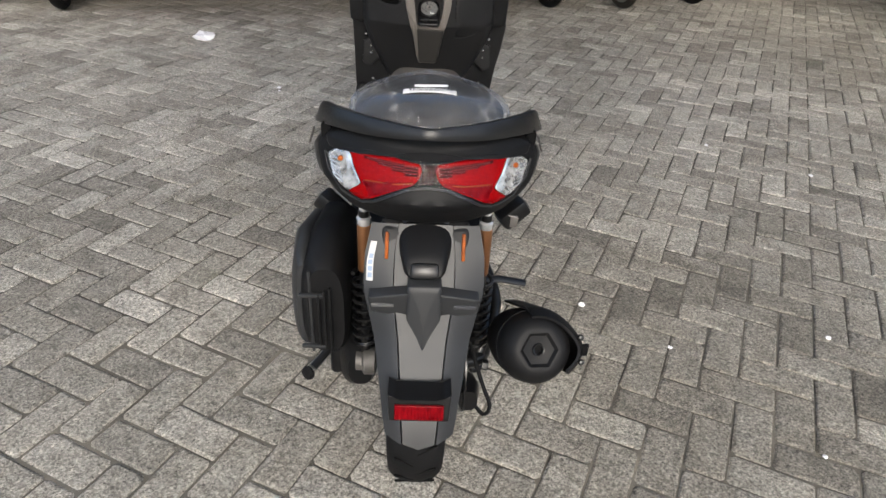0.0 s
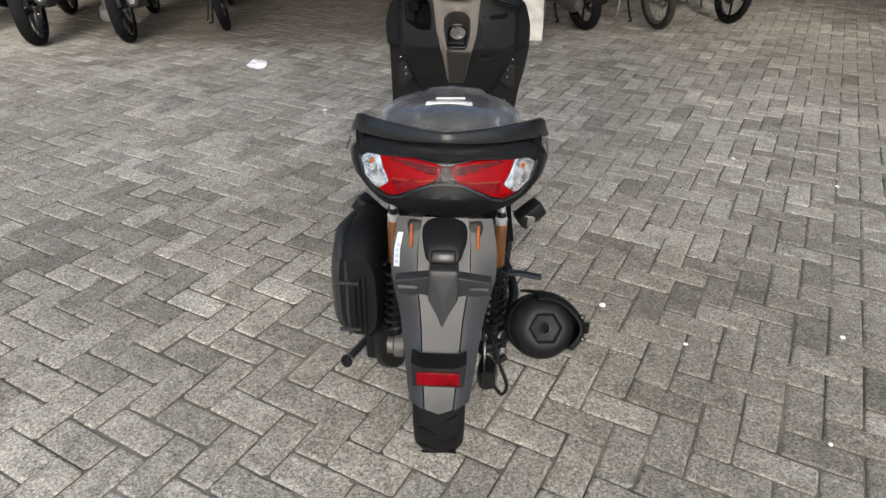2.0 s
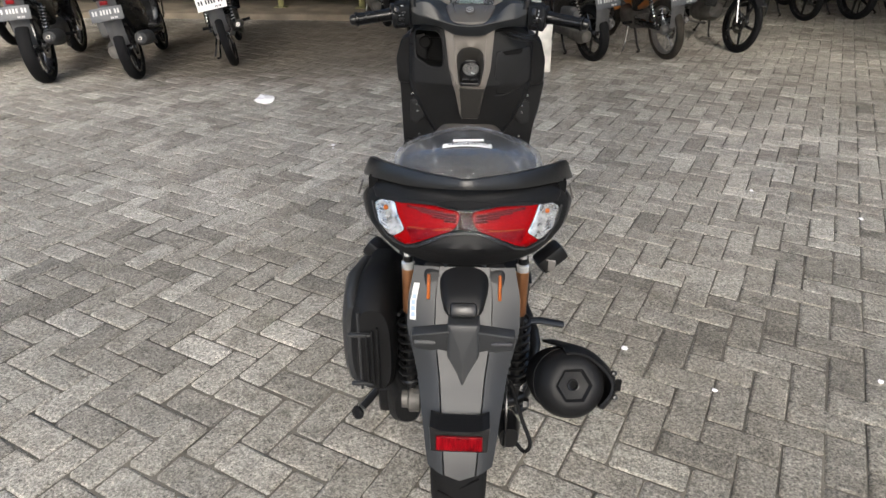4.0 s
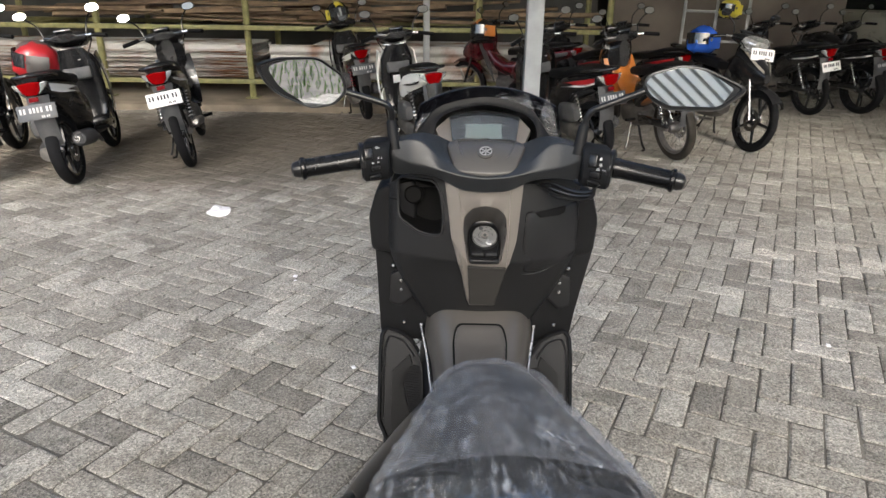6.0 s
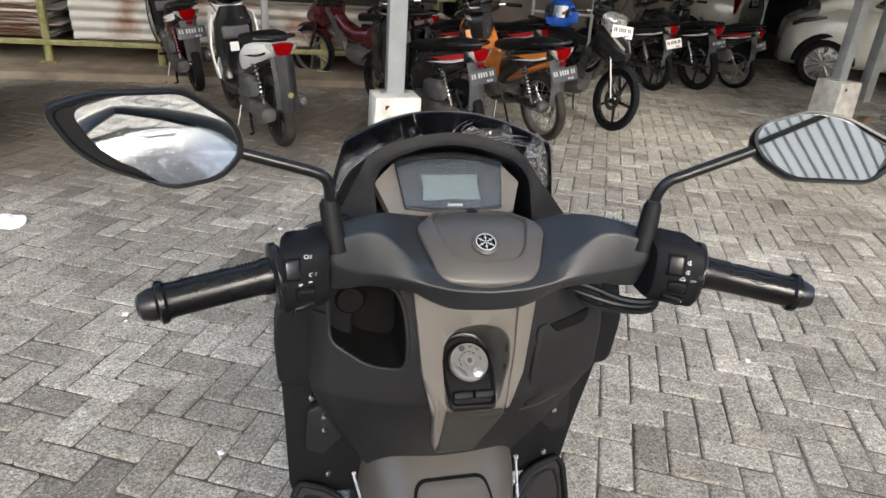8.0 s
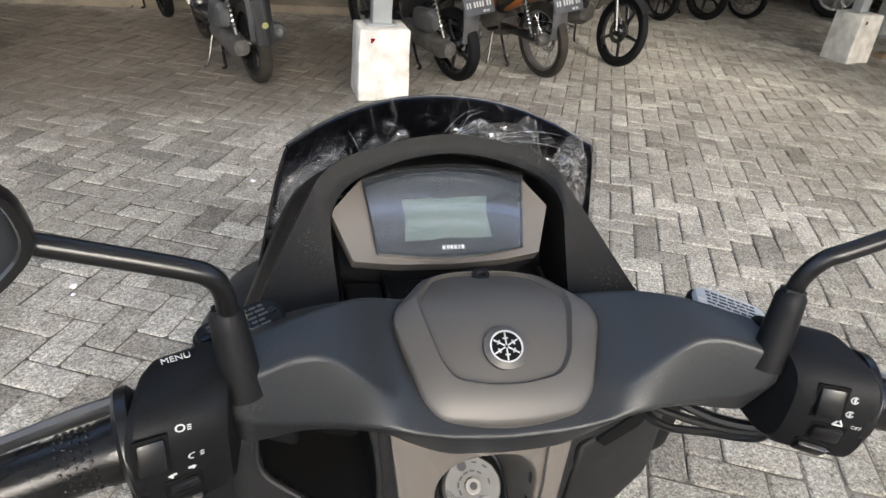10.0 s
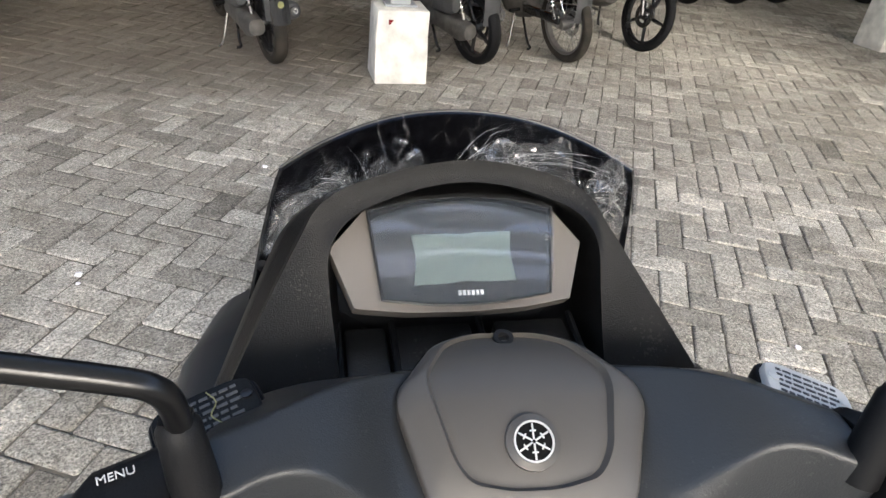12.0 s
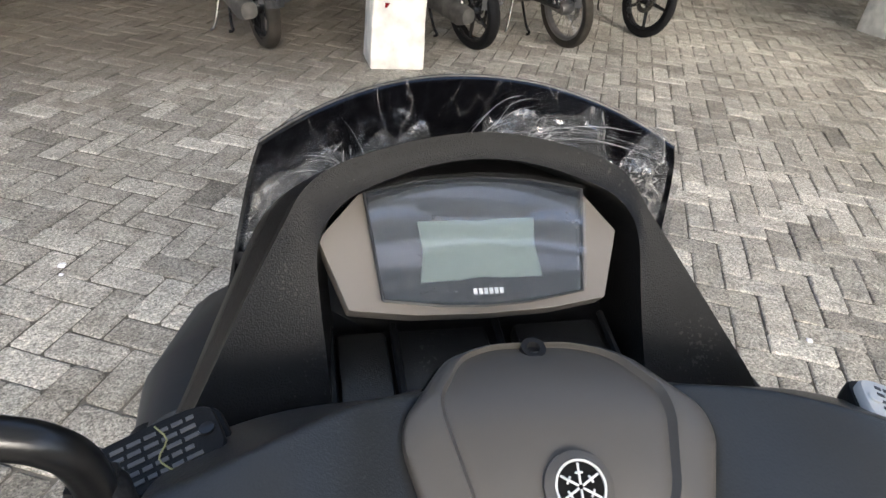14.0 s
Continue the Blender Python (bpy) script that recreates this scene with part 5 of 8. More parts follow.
def tail_face(a, b, lift=0.0):
    """The curved rear face: it leans forward at the lamps and turns under below them."""
    y = 0.868 + 2.9 * a * a + 0.5 * (b - 0.877) + 1.15 * max(0, 0.812 - b) + 0.6 * max(0, b - 0.885)
    return Vector((0.004 + a, y - 0.9 * lift, b + 0.4 * lift))


def both_sides(half):
    return [*half, *[(-a, b) for a, b in reversed(half) if a]]


HOUSE = both_sides([(0, 0.757), (0.09, 0.754), (0.15, 0.758), (0.186, 0.782), (0.212, 0.822), (0.222, 0.853), (0.202, 0.882), (0.15, 0.897), (0.06, 0.902), (0, 0.903)])
sp("lamp_housing", panel(rounded(HOUSE, 0.012), lambda a, b: tail_face(a, b, -0.004), 0.09, 0.012, steps=(1, 0.93, 0.85, 0.75, 0.6, 0.45, 0.3, 0.15), centre=(0, 0.84)), M_BODY, None, "matt black lamp housing")
BROW = both_sides([(0, 0.8845), (0.018, 0.8875), (0.06, 0.8905), (0.11, 0.8885), (0.148, 0.882), (0.193, 0.866), (0.2, 0.882), (0.17, 0.9), (0.1, 0.912), (0, 0.916)])
sp("lamp_brow", panel(rounded(BROW, 0.006), lambda a, b: tail_face(a, b, 0.008 * (1 - (a / 0.25) ** 2)), 0.03, 0.005, steps=(1, 0.9, 0.7, 0.4), centre=(0, 0.899)), M_BODY, None, "black brow over the lamps")
TRIM = [(0.2, 0.855), (0.19, 0.829), (0.165, 0.799), (0.145, 0.792), (0.124, 0.79), (0.1, 0.803), (0.069, 0.8245), (0.035, 0.84), (0, 0.8445)]
sp("lamp_trim", tube([tail_face(a, b, 0.001) for a, b in both_sides(TRIM[::-1])[len(TRIM):] + both_sides(TRIM[::-1])[:len(TRIM)]], 0.0026, n=6), M_GREY, None, "grey lamp surround line")
RED = [(0.1465, 0.8755), (0.11, 0.882), (0.06, 0.8845), (0.017, 0.88), (0.0115, 0.873), (0.0165, 0.8575), (0.0275, 0.847), (0.068, 0.83), (0.104, 0.8115), (0.124, 0.796), (0.142, 0.801), (0.15, 0.807), (0.1225, 0.83), (0.138, 0.8535)]
CLEAR = [(0.1955, 0.853), (0.176, 0.8685), (0.1475, 0.8755), (0.139, 0.8535), (0.1235, 0.83), (0.151, 0.8075), (0.171, 0.8165), (0.187, 0.834)]
STEPS = ((0.019, 0.043, 0.8615, 0.8778), (0.0435, 0.067, 0.8662, 0.8795), (0.0675, 0.092, 0.8708, 0.8798), (0.0925, 0.118, 0.8738, 0.8785))
for s in (-1, 1):
    flip = lambda q: [(s * a, b) for a, b in q]
    lamp = sp("tail_light", panel(rounded(flip(RED), 0.004), lambda a, b: tail_face(a, b, 0.0015), 0.02, 0.002, steps=(1, 0.9, 0.8, 0.7, 0.6, 0.5, 0.4, 0.3, 0.2, 0.1), centre=(s * 0.085, 0.85)), M_RED, None, "red tail light lens")
    for x0, x1, z0, z1 in STEPS:
        sp("lamp_step", sheet(lambda u, v: tail_face(s * (x0 + (x1 - x0) * u), z0 + (z1 - z0) * v, 0.0044), 4, 2, 0.0008), M_REDDARK, lamp, "dark red stepped grid")
    bm = bmesh.new()
    for i in range(24):
        x = 0.022 + 0.0039 * i
        low = 0.8635 + 0.0035 * int((x - 0.018) / 0.024)
        top = 0.8795 - 0.6 * (x - 0.06) ** 2
        for k in range(3):
            z = top - (top - low) * (k + 0.5) / 3
            box(0.0026, 0.001, (top - low) / 3 * 0.62, Matrix.Translation(tail_face(s * x, z, 0.0056)) @ pose(0, 0, 0, -27), 0.0, bm)
    sp("lamp_teeth", bm, M_REDDEEP, lamp)
    sp("lamp_band", panel(rounded(flip([(0.12, 0.838), (0.07, 0.845), (0.03, 0.852), (0.026, 0.848), (0.068, 0.832), (0.104, 0.8155), (0.12, 0.8)]), 0.003), lambda a, b: tail_face(a, b, 0.0038 + 0.0012 * math.sin(a * 60)), 0.002, 0.001, centre=(s * 0.09, 0.828)), M_REDDEEP, lamp, "bright lower light band")
    # amber tube in place of the orange glow along the lens edge
    sp("lamp_line", tube([tail_face(s * a, b, 0.0035) for a, b in ((0.116, 0.8385), (0.09, 0.842), (0.06, 0.845), (0.028, 0.8505))], 0.001, n=6, k=4), M_AMBER, lamp, "thin edge with its orange glow painted on")
    sig = sp("turn_signal", panel(rounded(flip(CLEAR), 0.006), lambda a, b: tail_face(a, b, 0.0015), 0.02, 0.002), M_CHROME, None, "clear turn signal lens")
    sp("signal_chevron", panel(rounded(flip([(0.15, 0.862), (0.144, 0.85), (0.1285, 0.8305), (0.151, 0.8115), (0.158, 0.814), (0.141, 0.831), (0.153, 0.85), (0.158, 0.86)]), 0.002), lambda a, b: tail_face(a, b, 0.0032), 0.002, 0.001, centre=(s * 0.139, 0.832)), M_CHROME, sig, "white inner chevron")
    bm = bmesh.new()
    for i in range(6):
        q = i / 5
        tube([tail_face(s * (0.158 + 0.012 * q), 0.82 + 0.007 * i, 0.0035), tail_face(s * (0.175 + 0.009 * q), 0.823 + 0.006 * i, 0.0045), tail_face(s * (0.181 + 0.008 * q), 0.829 + 0.0055 * i, 0.0035)], 0.0022, bm, 6, 3)
    sp("signal_flutes", bm, M_CHROME, sig, "silver reflector flutes")
    sp("signal_bulb", lathe([(0.0, 0.005), (0.004, 0.004), (0.0055, 0.0), (0.005, -0.004)], along(tail_face(s * 0.166, 0.857, 0.004), tail_face(s * 0.166, 0.857, 0.02)), n=14), M_AMBER, sig, "small amber bulb")
sp("lamp_bridge", sheet(lambda u, v: tail_face(0.012 * (2 * u - 1), 0.85 + 0.031 * v, 0.003), 6, 4, 0.001), M_REDDARK, None, "dark red bridge between the lamps")
cover = rounded(both_sides([(0, 0.848), (0.035, 0.843), (0.069, 0.828), (0.124, 0.793), (0.152, 0.803), (0.19, 0.831), (0.199, 0.855), (0.176, 0.871), (0.1475, 0.879), (0.06, 0.888), (0, 0.8835)]), 0.006)
sp("lens_cover", panel(cover, lambda a, b: tail_face(a, b, 0.0075), 0.007, 0.003, steps=(1, 0.9, 0.75, 0.6, 0.45, 0.3, 0.15), centre=(0, 0.855)), M_CLEAR, None, "clear glossy lamp cover")

RAIL = [(-0.176, 1.28, 0.79), (-0.193, 1.2, 0.835), (-0.203, 1.12, 0.875), (-0.199, 1.055, 0.905), (-0.168, 0.985, 0.925), (-0.105, 0.915, 0.938), (-0.05, 0.877, 0.945), (-0.004, 0.853, 0.95)]


def grab_rail():
    left = smooth_line(RAIL, 6)
    line = left + [Vector((-p.x, p.y, p.z)) for p in reversed(left[:-1])]
    rings = []
    for i, p in enumerate(line):
        d = (line[min(i + 1, len(line) - 1)] - line[max(i - 1, 0)]).normalized()
        side = d.cross(Vector((0, 0, 1))).normalized()
        q = abs(2 * i / (len(line) - 1) - 1)
        h = 0.009 + 0.013 * min(1, q * 1.5) * (1 - 0.4 * max(0, q - 0.6) / 0.4)
        w = 0.012 + 0.016 * min(1, q * 1.6)
        # a band with a flat outer face, a crisp upper edge and a top that falls inwards
        prof = [(w * 1.05, -h), (w * 1.08, -h * 0.75), (w * 0.62, h * 0.75), (w * 0.45, h * 0.97), (w * 0.1, h), (-w * 0.8, h * 0.3), (-w, -h * 0.1), (-w * 0.8, -h * 0.75), (0, -h * 1.1), (w * 0.8, -h * 1.12)]
        rings.append([p + Vector((0.004, 0, 0)) + side * u + Vector((0, 0, v)) for u, v in prof])
    return add_rings(bmesh.new(), rings)


sp("grab_rail", grab_rail(), M_RAIL, None, "thick satin black grab rail with a pointed rear edge", smooth=38)
for s in (-1, 1):
    sp("rail_bracket", loft([((0.004 + s * 0.2, 1.0, 0.88), 0.01, 0.03, 0.035, 3, -20), ((0.004 + s * 0.195, 1.05, 0.88), 0.014, 0.03, 0.04, 3, -20), ((0.004 + s * 0.185, 1.12, 0.86), 0.012, 0.03, 0.04, 3, -20)], n=12), M_BODY)
    bm = bmesh.new()
    for i in range(4):
        box(0.002, 0.012, 0.007, pose(s * 0.2355, 1.04 + 0.016 * i, 0.845 + 0.002 * i, 0, 0, s * 12), 0.0006, bm, 1)
    sp("side_emblem", bm, M_BRONZE, None, "small bronze lettering as plain bars")

# seat in its packing film
SEAT = [(0.957, 0.884, 0.05, 0.008), (0.968, 0.892, 0.095, 0.018), (0.99, 0.9, 0.126, 0.03), (1.04, 0.903, 0.147, 0.043), (1.12, 0.9, 0.152, 0.045), (1.22, 0.886, 0.138, 0.042), (1.34, 0.858, 0.113, 0.037), (1.46, 0.818, 0.095, 0.034), (1.55, 0.788, 0.084, 0.032), (1.605, 0.768, 0.068, 0.028), (1.625, 0.758, 0.042, 0.018), (1.63, 0.754, 0.02, 0.008)]


def seat_shell(grow, crinkle, n=40, k=5, front=0.0):
    line = smooth_line([(y, z, rx) for y, z, rx, h in SEAT], k)
    tall = smooth_line([(y, h, 0) for y, z, rx, h in SEAT], k)
    rings = []
    for p, q in zip(line, tall):
        if p.x < front:
            continue
        e = 2.5 - 1.05 * min(1, max(0, (p.x - 1.04) / 0.2)) + 0.5 * max(0, (p.x - 1.5) / 0.13)
        ring = oval((0.004, p.x, p.y), p.z + grow, q.y + grow, 0.06 + grow, e, n)
        if crinkle:
            out = []
            for v in ring:
                rim = min(1.0, abs(v.x - 0.004) / (p.z + 0.001)) ** 2 * (1 + max(0.0, (1.06 - v.y) * 5)) + 0.5 * min(1.0, max(0.0, (1.05 - v.y) * 7))
                turn = math.atan2(v.x - 0.004, v.y - 1.13) * 2.2
                far = math.hypot(v.x - 0.004, v.y - 1.13)
                folds = 1 - 2.4 * abs(noise.noise((turn * 4.2, far * 7, v.z * 3))) + 0.7 * (1 - 2.4 * abs(noise.noise((turn * 10, far * 12, 4 + v.z * 5))))
                slack = 1 - 2.2 * abs(noise.noise(Vector((v.x * 9, v.y * 5, 2)))) + 0.5 * (1 - 2.2 * abs(noise.noise(Vector((v.x * 24, v.y * 15, 9)))))
                w = crinkle * (0.75 * min(1.3, rim) * folds + 0.28 * slack + 0.12 * noise.noise(v * 110))
                out.append(v + Vector((v.x - 0.004, 0, max(0, v.z - p.y))).normalized() * w)
            ring = out
        rings.append(ring)
    return add_rings(bmesh.new(), rings)


seat = sp("seat", seat_shell(0.0, 0.0), M_SEAT, None, "black vinyl dual seat")
wrap = sp("packing_film", seat_shell(0.0075, 0.0052, 200, 20), M_FILM, seat, "clear crinkled packing film", smooth=35)
bm = seat_shell(0.0105, 0.0058, 160, 14, 1.17)
bmesh.ops.delete(bm, geom=[f for f in bm.faces if len(f.verts) > 4], context="FACES")
sp("film_overlap", bm, M_FILMTOP, wrap, "second milky layer of film over the seat's nose", smooth=35)
lab = sp("seat_label", sheet(lambda u, v: Vector((-0.05 + 0.105 * u, 1.034 + 0.006 * u + 0.024 * v, 0.9585 - 0.02 * (u - 0.47) ** 2)), 6, 2, 0.0008), M_WHITE, seat, "white paper label")
sp("seat_label", sheet(lambda u, v: Vector((-0.028 + 0.066 * u, 1.0635 + 0.006 * u + 0.012 * v, 0.959)), 4, 2, 0.0008), M_WHITE, seat, "white paper label")
bm = bmesh.new()
rng = random.Random(9)
for row in range(3):
    x = -0.038
    while x < 0.046:
        w = rng.uniform(0.002, 0.008)
        box(w, 0.0022, 0.0006, pose(x + w / 2, 1.041 + 0.0055 * row + 0.06 * (x + 0.05), 0.9592), 0.0, bm)
        x += w + 0.0022
sp("label_print", bm, M_GREYPLASTIC, lab)

# tunnel, fuel lid and foot boards
sp("tunnel", loft([((0, 1.5, 0.5), 0.085, 0.15, 0.1, 3, 0), ((0, 1.66, 0.49), 0.092, 0.135, 0.1, 3, 0), ((0, 1.8, 0.49), 0.096, 0.135, 0.1, 3.8, 0), ((0, 1.88, 0.5), 0.102, 0.143, 0.1, 3.8, 0), ((0, 1.96, 0.52), 0.113, 0.165, 0.1, 3.8, 0), ((0, 2.0, 0.54), 0.123, 0.175, 0.1, 3.6, 0), ((0, 2.06, 0.56), 0.136, 0.17, 0.1, 3.4, 0)], n=44), M_TUNNEL, None, "satin warm grey centre tunnel")
sp("tunnel_skirt", loft([((-0.003, y, 0.36), hw, top - 0.36, 0.2, 5, 0) for y, hw, top in ((1.5, 0.1, 0.54), (1.84, 0.11, 0.562), (1.9, 0.117, 0.578), (1.96, 0.126, 0.606), (2.03, 0.142, 0.644), (2.07, 0.145, 0.65))], n=44), M_BODY, None, "matt black tunnel skirt")
lid_shape = rounded([(-0.055, 1.82), (0.051, 1.82), (0.057, 1.924), (0.049, 1.951), (-0.052, 1.951), (-0.059, 1.924)], 0.016)
lid_z = lambda a, b: 0.6265 + 0.06 * max(0, (b - 1.8) / 0.16) ** 2.2 - 0.5 * a * a
sp("lid_seam", panel(rounded([(-0.059, 1.8145), (0.055, 1.8145), (0.0618, 1.924), (0.0535, 1.957), (-0.0565, 1.957), (-0.0638, 1.924)], 0.018), lambda a, b: Vector((a, b, lid_z(a, b) + 0.0035)), 0.02, 0.001, flat=(0, 0, -1)), M_VOID)
sp("fuel_lid", panel(lid_shape, lambda a, b: Vector((a, b, lid_z(a, b) + 0.0075)), 0.02, 0.003, flat=(0, 0, -1)), M_COVER, None, "satin charcoal fuel lid")
# warning label below the lid
top_z = lambda x: 0.6268 - 1.1 * x * x
warn = sp("warning_label", sheet(lambda u, v: Vector((-0.0165 + 0.049 * v, 1.804 - 0.045 * u, top_z(-0.0165 + 0.049 * v))), 4, 8, 0.0006), M_WHITE, None, "white warning label with an orange head")
sp("label_head", sheet(lambda u, v: Vector((-0.0165 + 0.049 * v, 1.804 - 0.012 * u, top_z(-0.0165 + 0.049 * v) + 0.0005)), 2, 8, 0.0005), M_LABELHEAD, warn, "orange head")
bm = bmesh.new()
for row in range(6):
    box(0.042 - 0.006 * (row % 3), 0.0022, 0.0006, pose(0.007 - 0.003 * (row % 3), 1.787 - 0.0048 * row, 0.6276), 0.0, bm)
sp("label_print", bm, M_INK, warn)
bm = bmesh.new()
box(0.022, 0.002, 0.0006, pose(0.009, 1.798, 0.6281), 0.0, bm)
sp("label_print", bm, M_INK, warn)
FOOT = rounded([(0.141, 0.078), (0.158, 0.036), (0.182, 0.012), (0.217, -0.006), (0.229, 0.02), (0.232, 0.09), (0.232, 0.346), (0.208, 0.43), (0.135, 0.45), (0.124, 0.31), (0.128, 0.15)], 0.008, 3)
BEAD = rounded([(0.15, 0.1), (0.176, 0.045), (0.196, 0.031), (0.212, 0.028), (0.221, 0.07), (0.223, 0.2), (0.223, 0.34)], 0.006, 3)
STEP = rounded([(0.16, 0.095), (0.202, 0.158), (0.203, 0.33), (0.2, 0.42), (0.137, 0.44), (0.134, 0.38), (0.154, 0.335), (0.168, 0.255), (0.178, 0.172), (0.153, 0.132)], 0.005, 3)
PAD = rounded([(0.175, 0.165), (0.152, 0.137), (0.136, 0.14), (0.129, 0.255), (0.131, 0.36), (0.153, 0.322), (0.167, 0.255)], 0.005, 3)
for s in (-1, 1):
    def foot(a, b, lift=0.0):
        b2 = min(b, 0.45)
        return Vector((s * a - 0.007, 2.034 - 0.27 * b2 - 0.82 * max(0, b - 0.45) - 0.9 * lift, 0.625 - 0.58 * b2 - 0.03 * max(0, b - 0.45) + 0.42 * lift))
    strip = [Vector((s * 0.1375 - 0.003, 2.03, 0.636)), Vector((s * 0.122 - 0.002, 1.96, 0.598)), Vector((s * 0.1125 - 0.002, 1.9, 0.569)), Vector((s * 0.107 - 0.002, 1.868, 0.556))]
    ts = sp("trim_strip", tube(strip, 0.0025, n=8, k=5), M_BRIGHT, None, "bright curved trim strip")
    sp("strip_head", box(0.008, 0.006, 0.007, Matrix.Translation(strip[0] + Vector((0, 0.002, 0.003))) @ pose(0, 0, 0, 25, 0, 0), 0.0015), M_BRIGHT, ts)
    sp("bolt", lathe([(0.0, 0.0), (0.004, 0.0005), (0.005, 0.003), (0.005, 0.008)], along((s * 0.1 - 0.003, 1.84, 0.562), (s * 0.1, 1.85, 0.54)), n=10), M_BRIGHT, None, "bright bolt")
    sp("floor_board", sheet(lambda u, v: (lambda p: Vector((s * (0.1 + 0.12 * v) - 0.007, p.y + 0.012, p.z - 0.008)))(foot(0, 0.12 + 0.85 * u)), 24, 8, 0.003), M_BODY)
    fb = sp("foot_board", panel(FOOT, lambda a, b: foot(a, b), 0.014, 0.004, flat=(0, 0.9, -0.42)), M_BODY, None, "moulded black foot board with a raised rim")
    sp("board_rim", tube([foot(a, b, 0.003) for a, b in [*FOOT[:-6]]], 0.0055, n=8, flat=0.8), M_FOOT, fb)
    sp("board_bead", tube([foot(a, b, 0.0015) for a, b in BEAD], 0.0026, n=6), M_SATIN, fb)
    sp("foot_mat", panel(STEP, lambda a, b: foot(a, b, 0.006), 0.012, 0.003, flat=(0, 0.9, -0.42), centre=(0.188, 0.25)), M_FOOT, fb, "black rubber foot mat")
    pad = sp("mesh_pad", panel(PAD, lambda a, b: foot(a, b, 0.002), 0.008, 0.002, flat=(0, 0.9, -0.42)), M_RUBBER, fb, "finely ribbed black rubber pad")
    bm = bmesh.new()
    for i in range(22):
        b = 0.146 + 0.0093 * i
        outer = 0.153 + 0.024 * math.sin(math.pi * min(1, max(0.15, (b - 0.11) / 0.24))) if b > 0.17 else 0.15 + 0.7 * (b - 0.14)
        tube([foot(0.132, b + 0.003, 0.003), foot(outer - 0.004, b - 0.004, 0.003)], 0.0009, bm, 4)
    sp("pad_ribs", bm, M_RUBBER, pad)
    sp("under_cover", loft([((s * 0.16 - 0.007, 1.5, 0.25), 0.05, 0.06, 0.07, 3, 0), ((s * 0.165 - 0.007, 1.6, 0.26), 0.06, 0.08, 0.09, 3, 0), ((s * 0.172 - 0.007, 1.9, 0.26), 0.058, 0.08, 0.1, 3, 0), ((s * 0.172 - 0.007, 2.06, 0.34), 0.054, 0.19, 0.1, 3, 0)], n=18), M_BODY)

# leg shield, inner panel, pocket and glove lid
inner_y = lambda a, b: 1.902 + 1.45 * a * a + 0.52 * max(0, 0.862 - b) + 0.12 * max(0, b - 0.95)
POCKET = rounded([(-0.186, 1.035), (-0.105, 1.035), (-0.092, 1.005), (-0.087, 0.96), (-0.089, 0.918), (-0.136, 0.918), (-0.185, 0.945)], 0.016)

KEY = rounded([(-0.034, 0.862), (0.0365, 0.865), (0.046, 0.93), (0.043, 0.965), (0.028, 0.984), (0, 0.989), (-0.028, 0.984), (-0.043, 0.965), (-0.045, 0.93)], 0.01)


def inside(p, poly):
    c = False
    for a, b in zip(poly, [*poly[1:], poly[0]]):
        if (a[1] > p[1]) != (b[1] > p[1]) and p[0] < (b[0] - a[0]) * (p[1] - a[1]) / (b[1] - a[1]) + a[0]:
            c = not c
    return c


def inner_panel():
    edge = lambda b: 0.214 - 0.076 * max(0, (0.88 - b) / 0.215) ** 1.6
    f = lambda u, v: (lambda b: Vector(((2 * u - 1) * edge(b), 0, b - 0.05 * v ** 4 * max(0.0, (abs(2 * u - 1) - 0.72) / 0.28))))(0.645 + 0.41 * v)
    bm = sheet(lambda u, v: (lambda p: Vector((p.x, inner_y(p.x, p.z) + 0.03 * (max(0, abs(2 * u - 1) - 0.86) / 0.14) ** 2, p.z)))(f(u, v)), 110, 80)
    gone = [fc for fc in bm.faces if any(inside((fc.calc_center_median().x, fc.calc_center_median().z), [p[:] for p in hole]) for hole in (POCKET, KEY))]
    bmesh.ops.delete(bm, geom=gone, context="FACES")
    bmesh.ops.recalc_face_normals(bm, faces=bm.faces)
    bmesh.ops.solidify(bm, geom=bm.faces[:], thickness=-0.004)
    return bm


shield = sp("inner_panel", inner_panel(), M_PANEL, None, "grained matt black inner leg panel")
rim = [Vector((p[0], inner_y(*p) - 0.001, p[1])) for p in POCKET]
sp("panel_crease", tube([Vector((a, inner_y(a, b) - 0.0002, b)) for a, b in ((0.085, 0.822), (0.115, 0.822), (0.145, 0.832), (0.165, 0.848))], 0.0018, n=6, k=4), M_PANEL, shield)
sp("panel_seam", tube([Vector((a, inner_y(a, 0.985) - 0.001, 0.985 - 0.1 * (a + 0.2))) for a in (-0.208, -0.198, -0.188)], 0.0016, n=5), M_VOID, shield)
sp("pocket_rim", tube([*rim, rim[0], rim[1]], 0.0032, n=8), M_PANEL, shield)
back = [Vector((p[0] * 0.94 - 0.009, inner_y(*p) + 0.085, p[1] * 0.94 + 0.058)) for p in POCKET]
bm = add_rings(bmesh.new(), [[v + Vector((0, 0.0005, 0)) for v in rim], [v.lerp(w, 0.1) for v, w in zip(rim, back)], back], caps=False)
bm.faces.new([v for v in bm.verts][-len(back):])
sp("pocket", bm, M_VOID, shield, "deep open storage pocket")
sp("socket_cap", lathe([(0.0, 0.0), (0.017, 0.0), (0.02, -0.004), (0.02, -0.014), (0.024, -0.016), (0.024, -0.03)], along((-0.155, inner_y(-0.15, 1.0) + 0.06, 0.985), (-0.15, 1.7, 1.02)) @ pose(0, 0, 0.02), n=20), M_VOID, shield)
glove = rounded([(0.085, 0.973), (0.2, 0.985), (0.206, 0.93), (0.205, 0.872), (0.165, 0.838), (0.12, 0.826), (0.088, 0.83), (0.082, 0.9)], 0.008)
